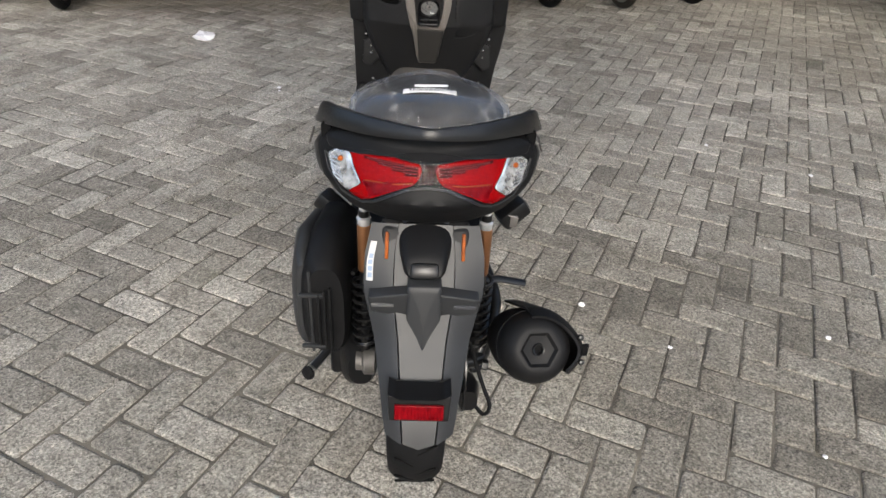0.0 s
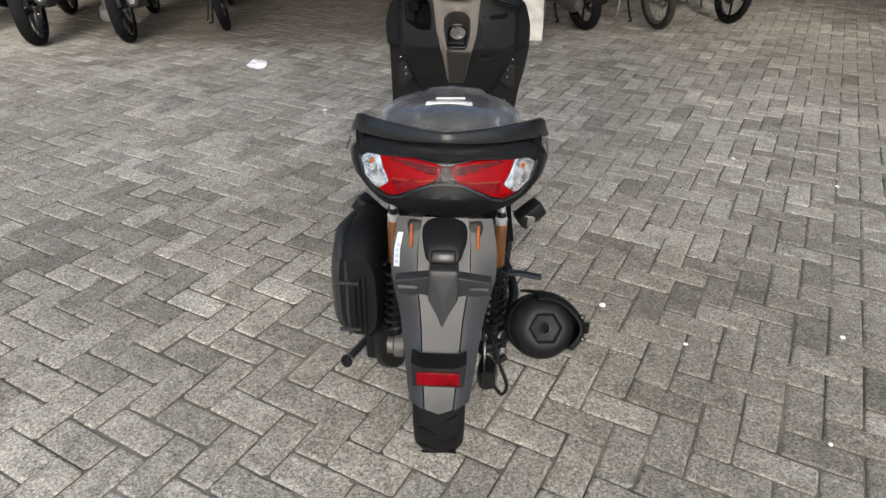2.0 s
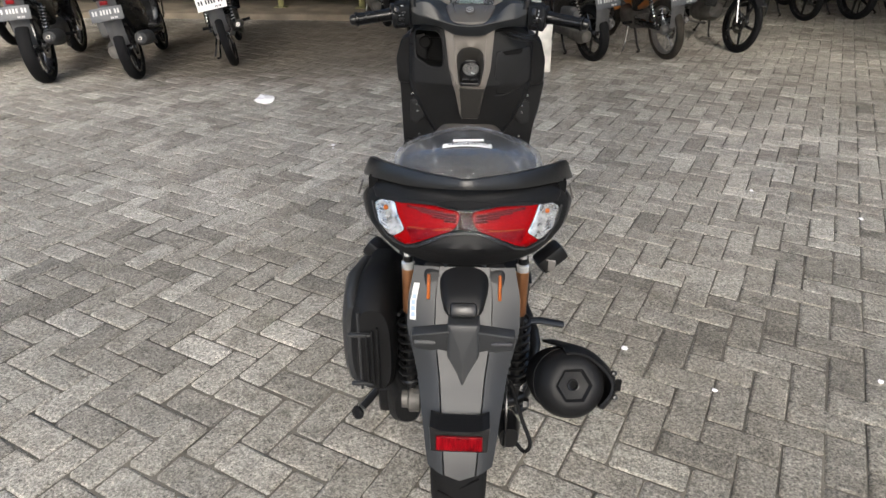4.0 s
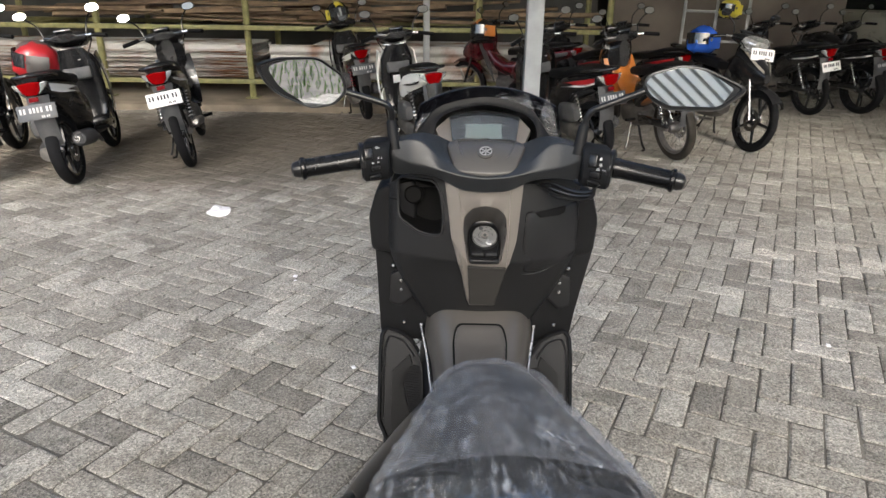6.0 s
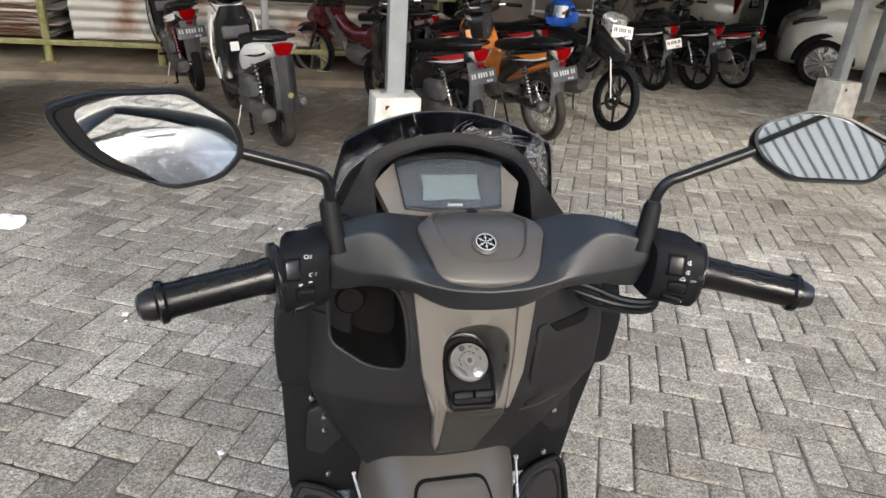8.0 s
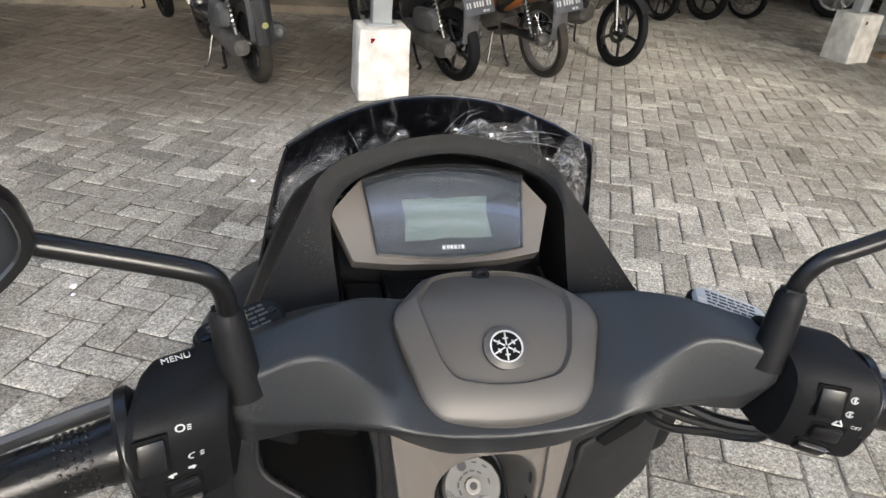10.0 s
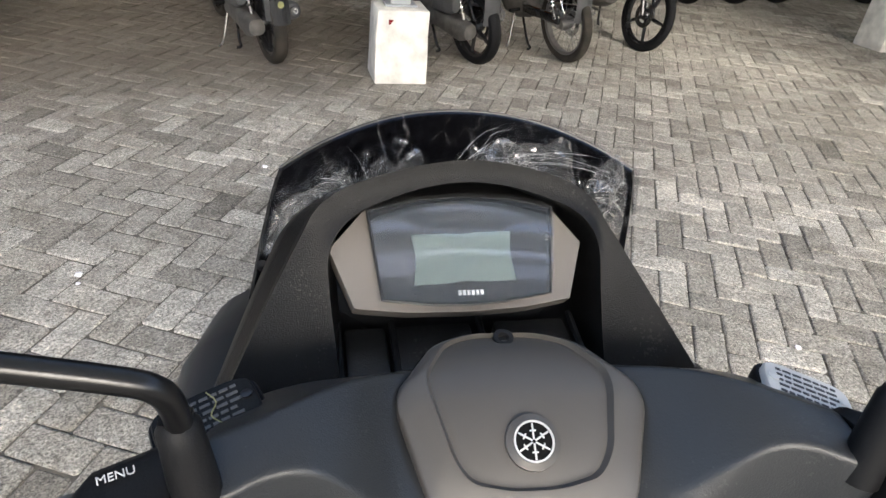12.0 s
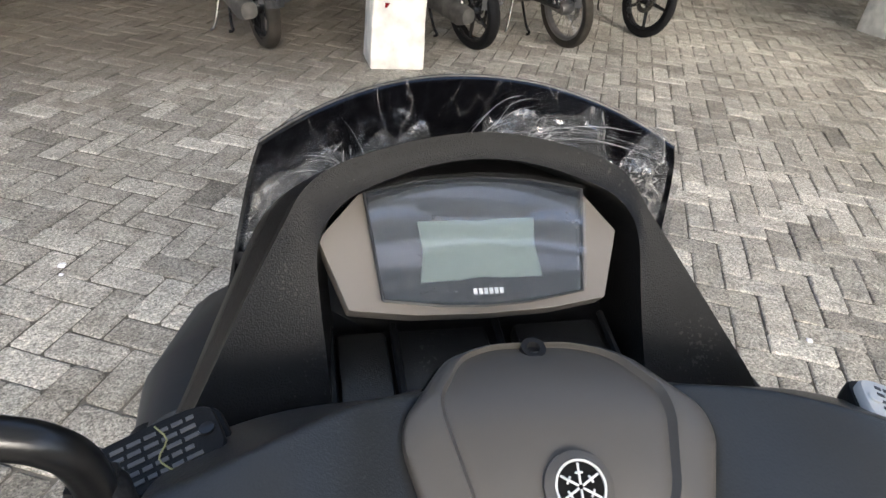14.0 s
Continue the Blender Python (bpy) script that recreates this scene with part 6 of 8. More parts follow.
sp("glove_seam", panel(glove, lambda a, b: Vector((a, inner_y(a, b) - 0.001, b)), 0.008, 0.001), M_VOID, shield)
small = [(0.144 + (p[0] - 0.144) * 0.97, 0.905 + (p[1] - 0.905) * 0.97) for p in glove]
gl = sp("glove_lid", panel(small, lambda a, b: Vector((a, inner_y(a, b) - 0.003, b)), 0.008, 0.0025, steps=(1, 0.9, 0.75, 0.6, 0.45, 0.3, 0.15)), M_PANEL, None, "matt black glove box lid")
sp("lid_pull", panel(rounded([(0.104, 0.972), (0.173, 0.979), (0.171, 0.966), (0.16, 0.961), (0.116, 0.96)], 0.003), lambda a, b: Vector((a, inner_y(a, b) - 0.004, b)), 0.004, 0.0006), M_VOID, gl)

for s in (-1, 1):
    upper = rounded([(s * 0.15, 1.02), (s * 0.236, 0.998), (s * 0.256, 0.93), (s * 0.252, 0.848), (s * 0.15, 0.835)], 0.014)
    sp("cowl_side", panel(upper, lambda a, b: Vector((a, 1.985 + 0.9 * (abs(a) - 0.2) ** 2 + 0.06 * (1.0 - b), b)), 0.07, 0.008), M_BODY)
    side = ((0.25, 0.845), (0.249, 0.82), (0.246, 0.745), (0.244, 0.677), (0.242, 0.62), (0.235, 0.59)) if s < 0 else ((0.262, 0.845), (0.26, 0.825), (0.245, 0.745), (0.233, 0.677), (0.226, 0.62), (0.218, 0.59))
    lower = rounded([(s * 0.1, 0.86), *[(s * a, b) for a, b in side], (s * 0.1, 0.59)], 0.006)
    ls = sp("leg_shield", panel(lower, lambda a, b: Vector((a, 2.046, b)), 0.05, 0.005), M_BODY, None, "flat matt black leg shield board")
    sp("shield_edge", tube([(s * 0.17, 2.034, 0.853), (s * 0.25, 2.03, 0.846)], 0.003, n=6), M_GREY, ls)
    box_shape = rounded([(s * 0.175, 0.79), (s * 0.212, 0.775), (s * 0.216, 0.7), (s * 0.19, 0.69), (s * 0.16, 0.72)], 0.006)
    sp("inspection_lid", panel(box_shape, lambda a, b: Vector((a, 2.028, b)), 0.012, 0.002), M_PANEL, ls)
    for x, z in ((0.187, 0.738), (0.187, 0.762), (0.181, 0.65), (0.205, 0.8)):
        sp("bolt", lathe([(0.0, 0.0), (0.004, 0.0005), (0.0055, 0.003), (0.0055, 0.008)], along((s * x, 2.022, z), (s * x, 2.05, z)), n=10), M_STEEL, ls)
    sp("side_fin", panel(rounded([(s * 0.135, 0.84), (s * 0.19, 0.88), (s * 0.2, 0.84), (s * 0.15, 0.74)], 0.006), lambda a, b: Vector((a, 1.985 + 0.1 * (0.85 - b), b)), 0.03, 0.004), M_BODY)

# bright V trim with the ignition knob
trim_y = lambda a, b: inner_y(a, b) - 0.007


def by_angle(poly, c, n=96):
    """A closed outline sampled at even angles round c, so that two outlines can be joined."""
    pts = []
    for j in range(n):
        d = (math.cos(2 * math.pi * j / n), math.sin(2 * math.pi * j / n))
        best = 0.0
        for p, q in zip(poly, [*poly[1:], poly[0]]):
            ex, ey = q[0] - p[0], q[1] - p[1]
            det = d[0] * ey - d[1] * ex
            if abs(det) < 1e-12:
                continue
            px, py = p[0] - c[0], p[1] - c[1]
            k, m = (px * ey - py * ex) / det, (px * d[1] - py * d[0]) / det
            if k > best and -1e-6 <= m <= 1 + 1e-6:
                best = k
        pts.append((c[0] + d[0] * best, c[1] + d[1] * best))
    return pts


TRIM_LINE = rounded([(-0.086, 1.05), (0.077, 1.05), (0.066, 0.914), (0.05, 0.846), (0.031, 0.728), (-0.031, 0.728), (-0.047, 0.83), (-0.07, 0.917)], 0.005)
wide, hole = by_angle(TRIM_LINE, (0, 0.925)), by_angle(KEY, (0, 0.925))
on_trim = lambda k, back: [Vector((p[0] + (q[0] - p[0]) * k, trim_y(p[0] + (q[0] - p[0]) * k, p[1] + (q[1] - p[1]) * k) + back, p[1] + (q[1] - p[1]) * k)) for p, q in zip(wide, hole)]
trim = sp("centre_trim", add_rings(bmesh.new(), [on_trim(0, 0.02), on_trim(0, 0.003), on_trim(0.04, 0), on_trim(0.35, 0), on_trim(0.65, 0), on_trim(0.96, 0), on_trim(1, 0.002)], caps=False), M_BRONZE, None, "satin warm grey centre trim")
for strip in ([(-0.087, 1.052), (-0.06, 1.052), (-0.047, 0.95), (-0.035, 0.858), (-0.028, 0.76), (-0.031, 0.745), (-0.046, 0.83), (-0.069, 0.917)], [(0.078, 1.052), (0.05, 1.052), (0.05, 0.95), (0.048, 0.853), (0.053, 0.858), (0.067, 0.914)]):
    sp("raised_strip", panel(rounded(strip, 0.003), lambda a, b: Vector((a, trim_y(a, b) - 0.0045, b)), 0.008, 0.003, steps=(1, 0.7, 0.4)), M_BRONZE, trim, "raised satin side strip")
sp("trim_tip", panel(rounded([(-0.035, 0.857), (0.049, 0.852), (0.0305, 0.732), (-0.0265, 0.732)], 0.005), lambda a, b: Vector((a, trim_y(a, b) - 0.005 - 0.03 * (b - 0.732), b)), 0.02, 0.002, steps=(1, 0.85, 0.7, 0.5, 0.25)), M_TIP, trim, "graphite lower facet")
# the key well: a shelf that leans back under an arch, with the knob and two keys on it
well_floor = lambda a, w: Vector((a, 1.886 + 0.0895 * w / 0.11, 0.868 + 0.0635 * w / 0.11))
shelf_line = by_angle(rounded([(-0.031, 0.0), (0.032, 0.0), (0.036, 0.05), (0.034, 0.085), (0.02, 0.106), (0, 0.11), (-0.02, 0.106), (-0.034, 0.085), (-0.036, 0.05)], 0.008), (0, 0.055))
up_off = Vector((0, -0.578, 0.816))
lip = on_trim(1, 0.002)
shelf = [well_floor(a, w) for a, w in shelf_line]
walls = [lip, [p.lerp(q, 0.12) + Vector((0, 0.002, 0)) for p, q in zip(lip, shelf)], [p.lerp(q, 0.5) for p, q in zip(lip, shelf)], [p.lerp(q, 0.92) for p, q in zip(lip, shelf)], shelf]
# graphite on these walls stands in for the shade inside the recess
sp("key_recess", add_rings(bmesh.new(), walls, caps=False), M_COVER, trim, "arched key recess with its shade put into darker paint")
middle = well_floor(0, 0.055)
well = sp("key_panel", add_rings(bmesh.new(), [[q + (middle - q) * k + up_off * h for q in shelf] for k, h in ((-0.02, -0.002), (0.02, 0.004), (0.06, 0.0055), (0.11, 0.0045), (0.15, 0.001), (0.5, 0.001), (0.9, 0.001))]), M_SATIN, trim, "black ignition panel with a raised rim")
km = along(well_floor(0.002, 0.064) + up_off * 0.003, well_floor(0.002, 0.064) + up_off)
sp("knob_collar", lathe([(0.031, -0.004), (0.031, 0.002), (0.0285, 0.0045), (0.0285, -0.002)], km, n=36), M_BODY, well)
knob = sp("ignition_knob", lathe([(0.0275, -0.004), (0.0275, 0.004), (0.0255, 0.0065), (0.0, 0.0065)], km, n=36), M_KNOB, trim, "silver ignition knob")
sp("knob_hub", lathe([(0.0075, 0.006), (0.0075, 0.009), (0.005, 0.0095), (0.0, 0.008)], km, n=20), M_ALLOY, knob)
sp("knob_hub", lathe([(0.0035, 0.0085), (0.0035, 0.0098), (0.0, 0.0098)], km, n=12), M_INK, knob)
sp("knob_dot", lathe([(0.0075, 0.006), (0.007, 0.0085), (0.0, 0.0105)], km @ pose(0.009, -0.0165, 0), n=16), M_BRIGHT, knob, "bright shutter button")
sp("knob_dot", lathe([(0.0045, 0.006), (0.0045, 0.0072), (0.0, 0.0072)], km @ pose(-0.008, 0.0185, 0), n=14), M_INK, knob)
sp("knob_words", text_bm("IGNITION", 0.0062, km @ pose(-0.0155, -0.0105, 0.0068, 0, 0, -42)), M_INK, knob)
bm = bmesh.new()
for a, r in ((-1.9, 0.013), (-1.4, 0.0135), (-0.9, 0.013), (-0.4, 0.013), (0.1, 0.0135), (0.6, 0.0135), (0.2, 0.021), (0.7, 0.021), (1.4, 0.016)):
    box(0.005, 0.0016, 0.0006, km @ pose(r * math.sin(a), r * math.cos(a), 0.0067, 0, 0, -math.degrees(a)), 0.0, bm)
sp("knob_marks", bm, M_INK, knob)
for x, word in ((-0.0135, "FUEL"), (0.0145, "SEAT")):
    c = well_floor(x, 0.019) + up_off * 0.004
    b = sp("lock_button", box(0.0265, 0.01, 0.021, Matrix.Translation(c) @ pose(0, 0, 0, 55), 0.003), M_BODY, well)
    sp("button_mark", text_bm(word, 0.0052, Matrix.Translation(c + up_off * 0.0051) @ pose(0, 0, 0, 90 - 55)), M_PALE, b)

# handlebar cover: facets between a top ridge, a rear crease and a lower crease, with a ledge before the ridge
COVER = [
    (0.0, (1.95, 1.025), (1.985, 1.05), (1.99, 1.082), (1.972, 1.094), (1.9, 1.083), (1.851, 1.062), (1.868, 1.028)),
    (0.04, (1.95, 1.027), (1.982, 1.052), (1.984, 1.086), (1.968, 1.098), (1.89, 1.083), (1.85, 1.066), (1.868, 1.031)),
    (0.068, (1.95, 1.033), (1.97, 1.06), (1.967, 1.099), (1.954, 1.109), (1.877, 1.085), (1.85, 1.072), (1.87, 1.042)),
    (0.085, (1.945, 1.042), (1.96, 1.065), (1.955, 1.106), (1.943, 1.119), (1.869, 1.093), (1.852, 1.0755), (1.872, 1.051)),
    (0.105, (1.94, 1.05), (1.952, 1.07), (1.949, 1.111), (1.926, 1.131), (1.865, 1.113), (1.853, 1.079), (1.872, 1.057)),
    (0.125, (1.935, 1.055), (1.948, 1.075), (1.944, 1.114), (1.909, 1.138), (1.864, 1.13), (1.853, 1.083), (1.872, 1.06)),
    (0.145, (1.93, 1.058), (1.944, 1.078), (1.939, 1.114), (1.897, 1.1385), (1.86, 1.134), (1.851, 1.088), (1.87, 1.062)),
    (0.165, (1.925, 1.06), (1.936, 1.08), (1.932, 1.112), (1.889, 1.135), (1.851, 1.132), (1.845, 1.097), (1.866, 1.061)),
    (0.18, (1.915, 1.065), (1.926, 1.082), (1.922, 1.109), (1.886, 1.131), (1.846, 1.13), (1.843, 1.106), (1.862, 1.064)),
    (0.186, (1.905, 1.075), (1.912, 1.085), (1.908, 1.105), (1.884, 1.122), (1.852, 1.121), (1.85, 1.105), (1.866, 1.075)),
]


def handlebar_cover():
    half = [smooth_line([(x, *c[i]) for x, *c in COVER], 4) for i in range(7)]
    stations = [[(p.x, p.y, p.z) for p in q] for q in zip(*half)]
    rings = []
    for st in [[(-x, y, z) for x, y, z in q] for q in reversed(stations[1:])] + stations:
        x = st[0][0]
        rings.append([Vector((x, p.x, p.y)) for p in rounded([(y, z) for _, y, z in st], 0.0042, 4)])
    return add_rings(bmesh.new(), rings)


sp("handlebar_cover", handlebar_cover(), M_BARPAINT, None, "grained black handlebar cover with soft facets", BAR, smooth=60)

# cap: a rounded hexagonal lid with a sunk inner field; d runs back from its front edge
cap_z = lambda d: 1.1089 + 0.0528 * (d / 0.134) - 0.0487 * (d / 0.134) ** 2 - 0.0673 * (d / 0.134) ** 3 + 0.0256 * (d / 0.134) ** 4
cap_surf = lambda a, d, lift=0.0: Vector((a, 1.99 - d - 0.25 * lift, cap_z(d) - 0.9 * a * a + lift))
CAP_RIM = [(0.026, 0.0), (0.05, 0.012), (0.0775, 0.056), (0.079, 0.07), (0.062, 0.119), (0.051, 0.13), (0.018, 0.134)]
CAP_FIELD = [(0.022, 0.003), (0.041, 0.014), (0.0555, 0.044), (0.055, 0.058), (0.046, 0.095), (0.037, 0.107), (0.014, 0.112)]


def cap_rings():
    rim, field = (rounded(q + [(-a, d) for a, d in reversed(q)], 0.009, 4) for q in (CAP_RIM, CAP_FIELD))
    c = Vector((0, 0.062))
    at = lambda p, lift: cap_surf(p.x, p.y, lift)
    rings = [[at(p, -0.013) for p in rim], [at(p, -0.0035) for p in rim], [at(p.lerp(c, 0.012), -0.001) for p in rim], [at(p.lerp(c, 0.035), 0.0) for p in rim]]
    for k, lift in ((0.45, 0.001), (0.76, 0.0016), (0.84, 0.0014), (0.89, -0.0006), (0.96, -0.0034), (1.0, -0.0036)):
        rings.append([at(p.lerp(q, k), lift) for p, q in zip(rim, field)])
    for k in (0.05, 0.2, 0.4, 0.6, 0.8, 0.97):
        rings.append([at(q.lerp(c, k), -0.0036 + 0.0008 * min(1, k * 4)) for q in field])
    return add_rings(bmesh.new(), rings), rim


bm, rim_line = cap_rings()
cap = sp("bar_cap", bm, M_COVER, None, "satin graphite handlebar cap with a sunk field", BAR, smooth=35)
bm = add_rings(bmesh.new(), [[cap_surf(p.x * 1.035, 0.062 + (p.y - 0.062) * (1.03 if p.y < 0.062 else 1.0), h) for p in rim_line] for h in (-0.016, -0.0075)])
sp("cap_gap", bm, M_VOID, cap, "dark shadow gap round the cap", BAR)
up_vec = (cap_surf(0, 0.08) - cap_surf(0, 0.105)).normalized()
nor = Vector((1, 0, 0)).cross(up_vec).normalized()
em = Matrix.Translation(cap_surf(0, 0.0935, 0.0005)) @ Matrix((Vector((1, 0, 0)), up_vec, nor)).transposed().to_4x4()
badge = sp("badge", lathe([(0.0165, -0.006), (0.0165, -0.001), (0.0125, 0.0012), (0.0125, -0.001), (0.0, -0.001)], em, n=40), M_COVER, cap, "", BAR)
sp("badge_disc", lathe([(0.0118, -0.002), (0.0118, 0.0004), (0.0, 0.0004)], em, n=40), M_VOID, badge, "", BAR)
bm = bmesh.new()
add_rings(bm, [[em @ Vector((q * math.cos(a), q * math.sin(a), h)) for a in (2 * math.pi * j / 40 for j in range(40))] for q, h in ((0.0122, 0), (0.0122, 0.0014), (0.0111, 0.0014), (0.0111, 0), (0.0122, 0))], caps=False)
for i in range(6):
    sp("badge_spoke", box(0.0011, 0.0095, 0.001, em @ pose(0, 0, 0.0008, 0, 0, i * 60) @ pose(0, 0.0058, 0), 0.0003), M_SILVER, badge, "", BAR)
    sp("badge_bar", box(0.0038, 0.001, 0.0011, em @ pose(0, 0, 0.0008, 0, 0, i * 60) @ pose(0, 0.0062, 0), 0.0003), M_SILVER, badge, "", BAR)
sp("badge_ring", bm, M_SILVER, badge, "round chrome badge mark", BAR)
sp("cap_screw", lathe([(0.0075, -0.004), (0.007, 0.0012), (0.004, 0.001), (0.003, -0.002), (0, -0.002)], along(cap_surf(0.0, 0.007, -0.0012), cap_surf(0.0, 0.004, 0.03)), n=18), M_BODY, cap, "", BAR)

# switch housings, grips, levers and mirrors
for s in (-1, 1):
    hs = sp("switch_housing", loft([((s * 0.183, 1.862, 1.098), 0.036, 0.034, 0.038, 3.2, 0), ((s * 0.189, 1.86, 1.098), 0.04, 0.038, 0.042, 3.2, 0), ((s * 0.228, 1.842, 1.097), 0.038, 0.038, 0.042, 3.2, 0), ((s * 0.233, 1.84, 1.097), 0.034, 0.034, 0.038, 3, 0)], n=28, axis="x"), M_BODY, None, "black switch housing", BAR)
    sp("housing_collar", lathe([(0.03, 0), (0.034, 0.003), (0.034, 0.009), (0.028, 0.012)], along((s * 0.231, 1.838, 1.097), (s * 0.345, 1.805, 1.085)), n=28), M_SATIN, hs, "", BAR)
    ax = along((s * 0.239, 1.835, 1.097), (s * 0.358, 1.797, 1.083))
    gp = sp("grip", lathe([(0.0165, 0.0), (0.0195, 0.003), (0.0195, 0.012), (0.018, 0.016), (0.0175, 0.05), (0.0178, 0.1), (0.0185, 0.106), (0.022, 0.109), (0.022, 0.114), (0.017, 0.117)], ax, n=28), M_GRIP, None, "black rubber handgrip", BAR)
    sp("bar_end", lathe([(0.0165, 0.117), (0.0165, 0.122), (0.013, 0.131), (0.0075, 0.134), (0.0065, 0.133), (0.0, 0.133)], ax, n=24), M_SATIN, gp, "", BAR)
    bm = bmesh.new()
    for i in range(5):
        for j in range(12):
            a = math.pi * (j / 11 - 0.15) + i * 0.12
            box(0.0022, 0.0022, 0.002, ax @ Matrix.Rotation(a, 4, "Z") @ pose(0.0178, 0, 0.018 + 0.004 * i), 0.0006, bm, 1)
    sp("grip_pattern", bm, M_GRIP, gp, "", BAR)
    bm = bmesh.new()
    for j in range(4):
        tube([ax @ Matrix.Rotation(1.1 + 0.5 * j + 0.1 * math.sin(i * 1.2 + j), 4, "Z") @ Vector((0.0176, 0, 0.042 + 0.006 * i)) for i in range(9)], 0.0007, bm, 5)
    sp("grip_lines", bm, M_BODY, gp, "", BAR)
    sp("lever", tube([(s * 0.2, 1.9, 1.085), (s * 0.26, 1.885, 1.083), (s * 0.36, 1.84, 1.075)], [0.007, 0.006, 0.005], n=8, k=4), M_ALLOY, None, "brake lever", BAR)
    def sw(x, z, lift=0.0):
        """The rear face of the switch housing; x runs out from the cover to the grip."""
        k = min(0.99, abs(z - 1.0975) / 0.0405)
        return Vector((s * x, 1.86 - 0.4615 * (x - 0.189) - 0.0385 * (1 - k ** 3.2) ** (1 / 3.2) - lift, z + lift * (z - 1.0975) * 20))

    def stuck(x, z, lift=0.0):
        d = (sw(x, z + 0.002) - sw(x, z - 0.002)).normalized()
        n = Vector((s, -0.4615, 0)).normalized().cross(d) * s
        return Matrix.Translation(sw(x, z) + n * lift * (1 if n.y < 0 else -1)) @ Matrix((d.cross(n), n, d)).transposed().to_4x4()

    keys = ((0.22, 1.115, 0.015, 0.02), (0.207, 1.087, 0.017, 0.009), (0.209, 1.069, 0.022, 0.01)) if s < 0 else ((0.201, 1.113, 0.016, 0.022), (0.206, 1.088, 0.019, 0.012), (0.204, 1.07, 0.022, 0.012))
    for x, z, w, h in keys:
        m = stuck(x, z)
        sp("key_frame", box(w + 0.004, 0.002, h + 0.004, m, 0.0008), M_VOID, hs, "", BAR)
        sp("switch_button", box(w, 0.009, h, m @ pose(0, 0, 0, 10 if z > 1.1 else -4), 0.0025), M_SATIN, hs, "glossy black switch", BAR)
    mark = lambda bm: sp("switch_mark", bm, M_PALE, hs, "pale pictogram", BAR)
    if s < 0:
        for x, z in ((0.205, 1.125), (0.2, 1.106)):
            m, bm = stuck(x, z, 0.0006), bmesh.new()
            add_rings(bm, [[m @ Vector((q * math.cos(a) - 0.001, h, 0.8 * q * math.sin(a))) for a in (2 * math.pi * j / 12 for j in range(12))] for q, h in ((0.0028, 0), (0.0028, -0.0004), (0.0019, -0.0004), (0.0019, 0), (0.0028, 0))], caps=False)
            for i in range(3):
                box(0.0022, 0.0005, 0.0005, m @ pose(0.0038, 0, 0.0012 - 0.0012 * i), 0.0, bm)
            mark(bm)
        for x, z, d in ((0.211, 1.097, 1), (0.203, 1.098, -1)):
            m, bm = stuck(x, z, 0.0006), bmesh.new()
            box(0.0026, 0.0005, 0.0014, m, 0.0, bm)
            tube([m @ Vector((-d * 0.001, 0, 0)), m @ Vector((-d * 0.0034, 0, 0))], [0.002, 0.0003], bm, 3)
            mark(bm)
        bm = box(0.004, 0.0005, 0.0016, stuck(0.194, 1.074, 0.0006), 0.0)
        mark(box(0.0016, 0.0005, 0.0034, stuck(0.1915, 1.0745, 0.0006), 0.0, bm))
    else:
        for x, z in ((0.214, 1.118), (0.214, 1.107), (0.216, 1.067)):
            m, bm = stuck(x, z, 0.0006), bmesh.new()
            add_rings(bm, [[m @ Vector((q * math.cos(a), h, q * math.sin(a))) for a in (0.6 + 1.7 * math.pi * j / 14 for j in range(15))] for q, h in ((0.0026, 0), (0.0026, -0.0004), (0.0018, -0.0004), (0.0018, 0))], closed=False)
            mark(box(0.0012, 0.0005, 0.0026, m, 0.0, bm))
        m, bm = stuck(0.21, 1.098, 0.0006), bmesh.new()
        for a in range(3):
            p, q = (Vector((0.0034 * math.sin(2.094 * k), 0, 0.0034 * math.cos(2.094 * k))) for k in (a, a + 1))
            tube([m @ p, m @ q], 0.0007, bm, 5)
        mark(bm)
        sp("off_word", text_bm("OFF", 0.0038, stuck(0.2205, 1.097, 0.0006) @ pose(0, 0, 0, 90), 0.0001), M_PALE, hs, "pale lettering", BAR)
    if s < 0:
        sp("menu_word", text_bm("MENU", 0.0062, Matrix.Translation((-0.214, 1.862, 1.1369)) @ pose(0, 0, 0, 8, 0, 22), 0.0002), M_PALE, hs, "pale menu lettering", BAR)
    boot = sp("mirror_boot", lathe([(0.0118, -0.008), (0.0114, 0.02), (0.0105, 0.038), (0.0102, 0.046), (0.0075, 0.05)], along((s * 0.1765, 1.854, 1.122), (s * 0.184, 1.864, 1.171)), n=20), M_BODY, None, "rubber mirror boot", BAR)
    sp("mirror_nut", lathe([(0.0085, 0.0), (0.0085, 0.006), (0, 0.006)], along((s * 0.1832, 1.863, 1.166), (s * 0.184, 1.864, 1.171)), n=6), M_SATIN, boot, "", BAR)
    # the fluid reservoir before each switch
    rc = Matrix.Translation((s * 0.182, 1.914, 1.111)) @ pose(0, 0, 0, -4, s * 10, s * -24)
    pads = [loft([((0, 0, z), x, y, y, 4.5, 0) for z, x, y in rows], n=36, axis="z") for rows in (((-0.03, 0.026, 0.018), (-0.004, 0.031, 0.0225), (0.003, 0.0315, 0.0228), (0.0048, 0.0305, 0.022)), ((0.004, 0.0288, 0.0182), (0.0088, 0.0288, 0.0182), (0.01, 0.0278, 0.0172)))]
    for bm in pads:
        bm.transform(rc)
    rv = sp("reservoir", pads[0], M_BODY, None, "black brake fluid reservoir", BAR)
    lidp = sp("reservoir_lid", pads[1], M_BODY if s < 0 else M_SILVER, rv, "black lid" if s < 0 else "silver warning lid", BAR)
    bm = bmesh.new()
    rng = random.Random(4)
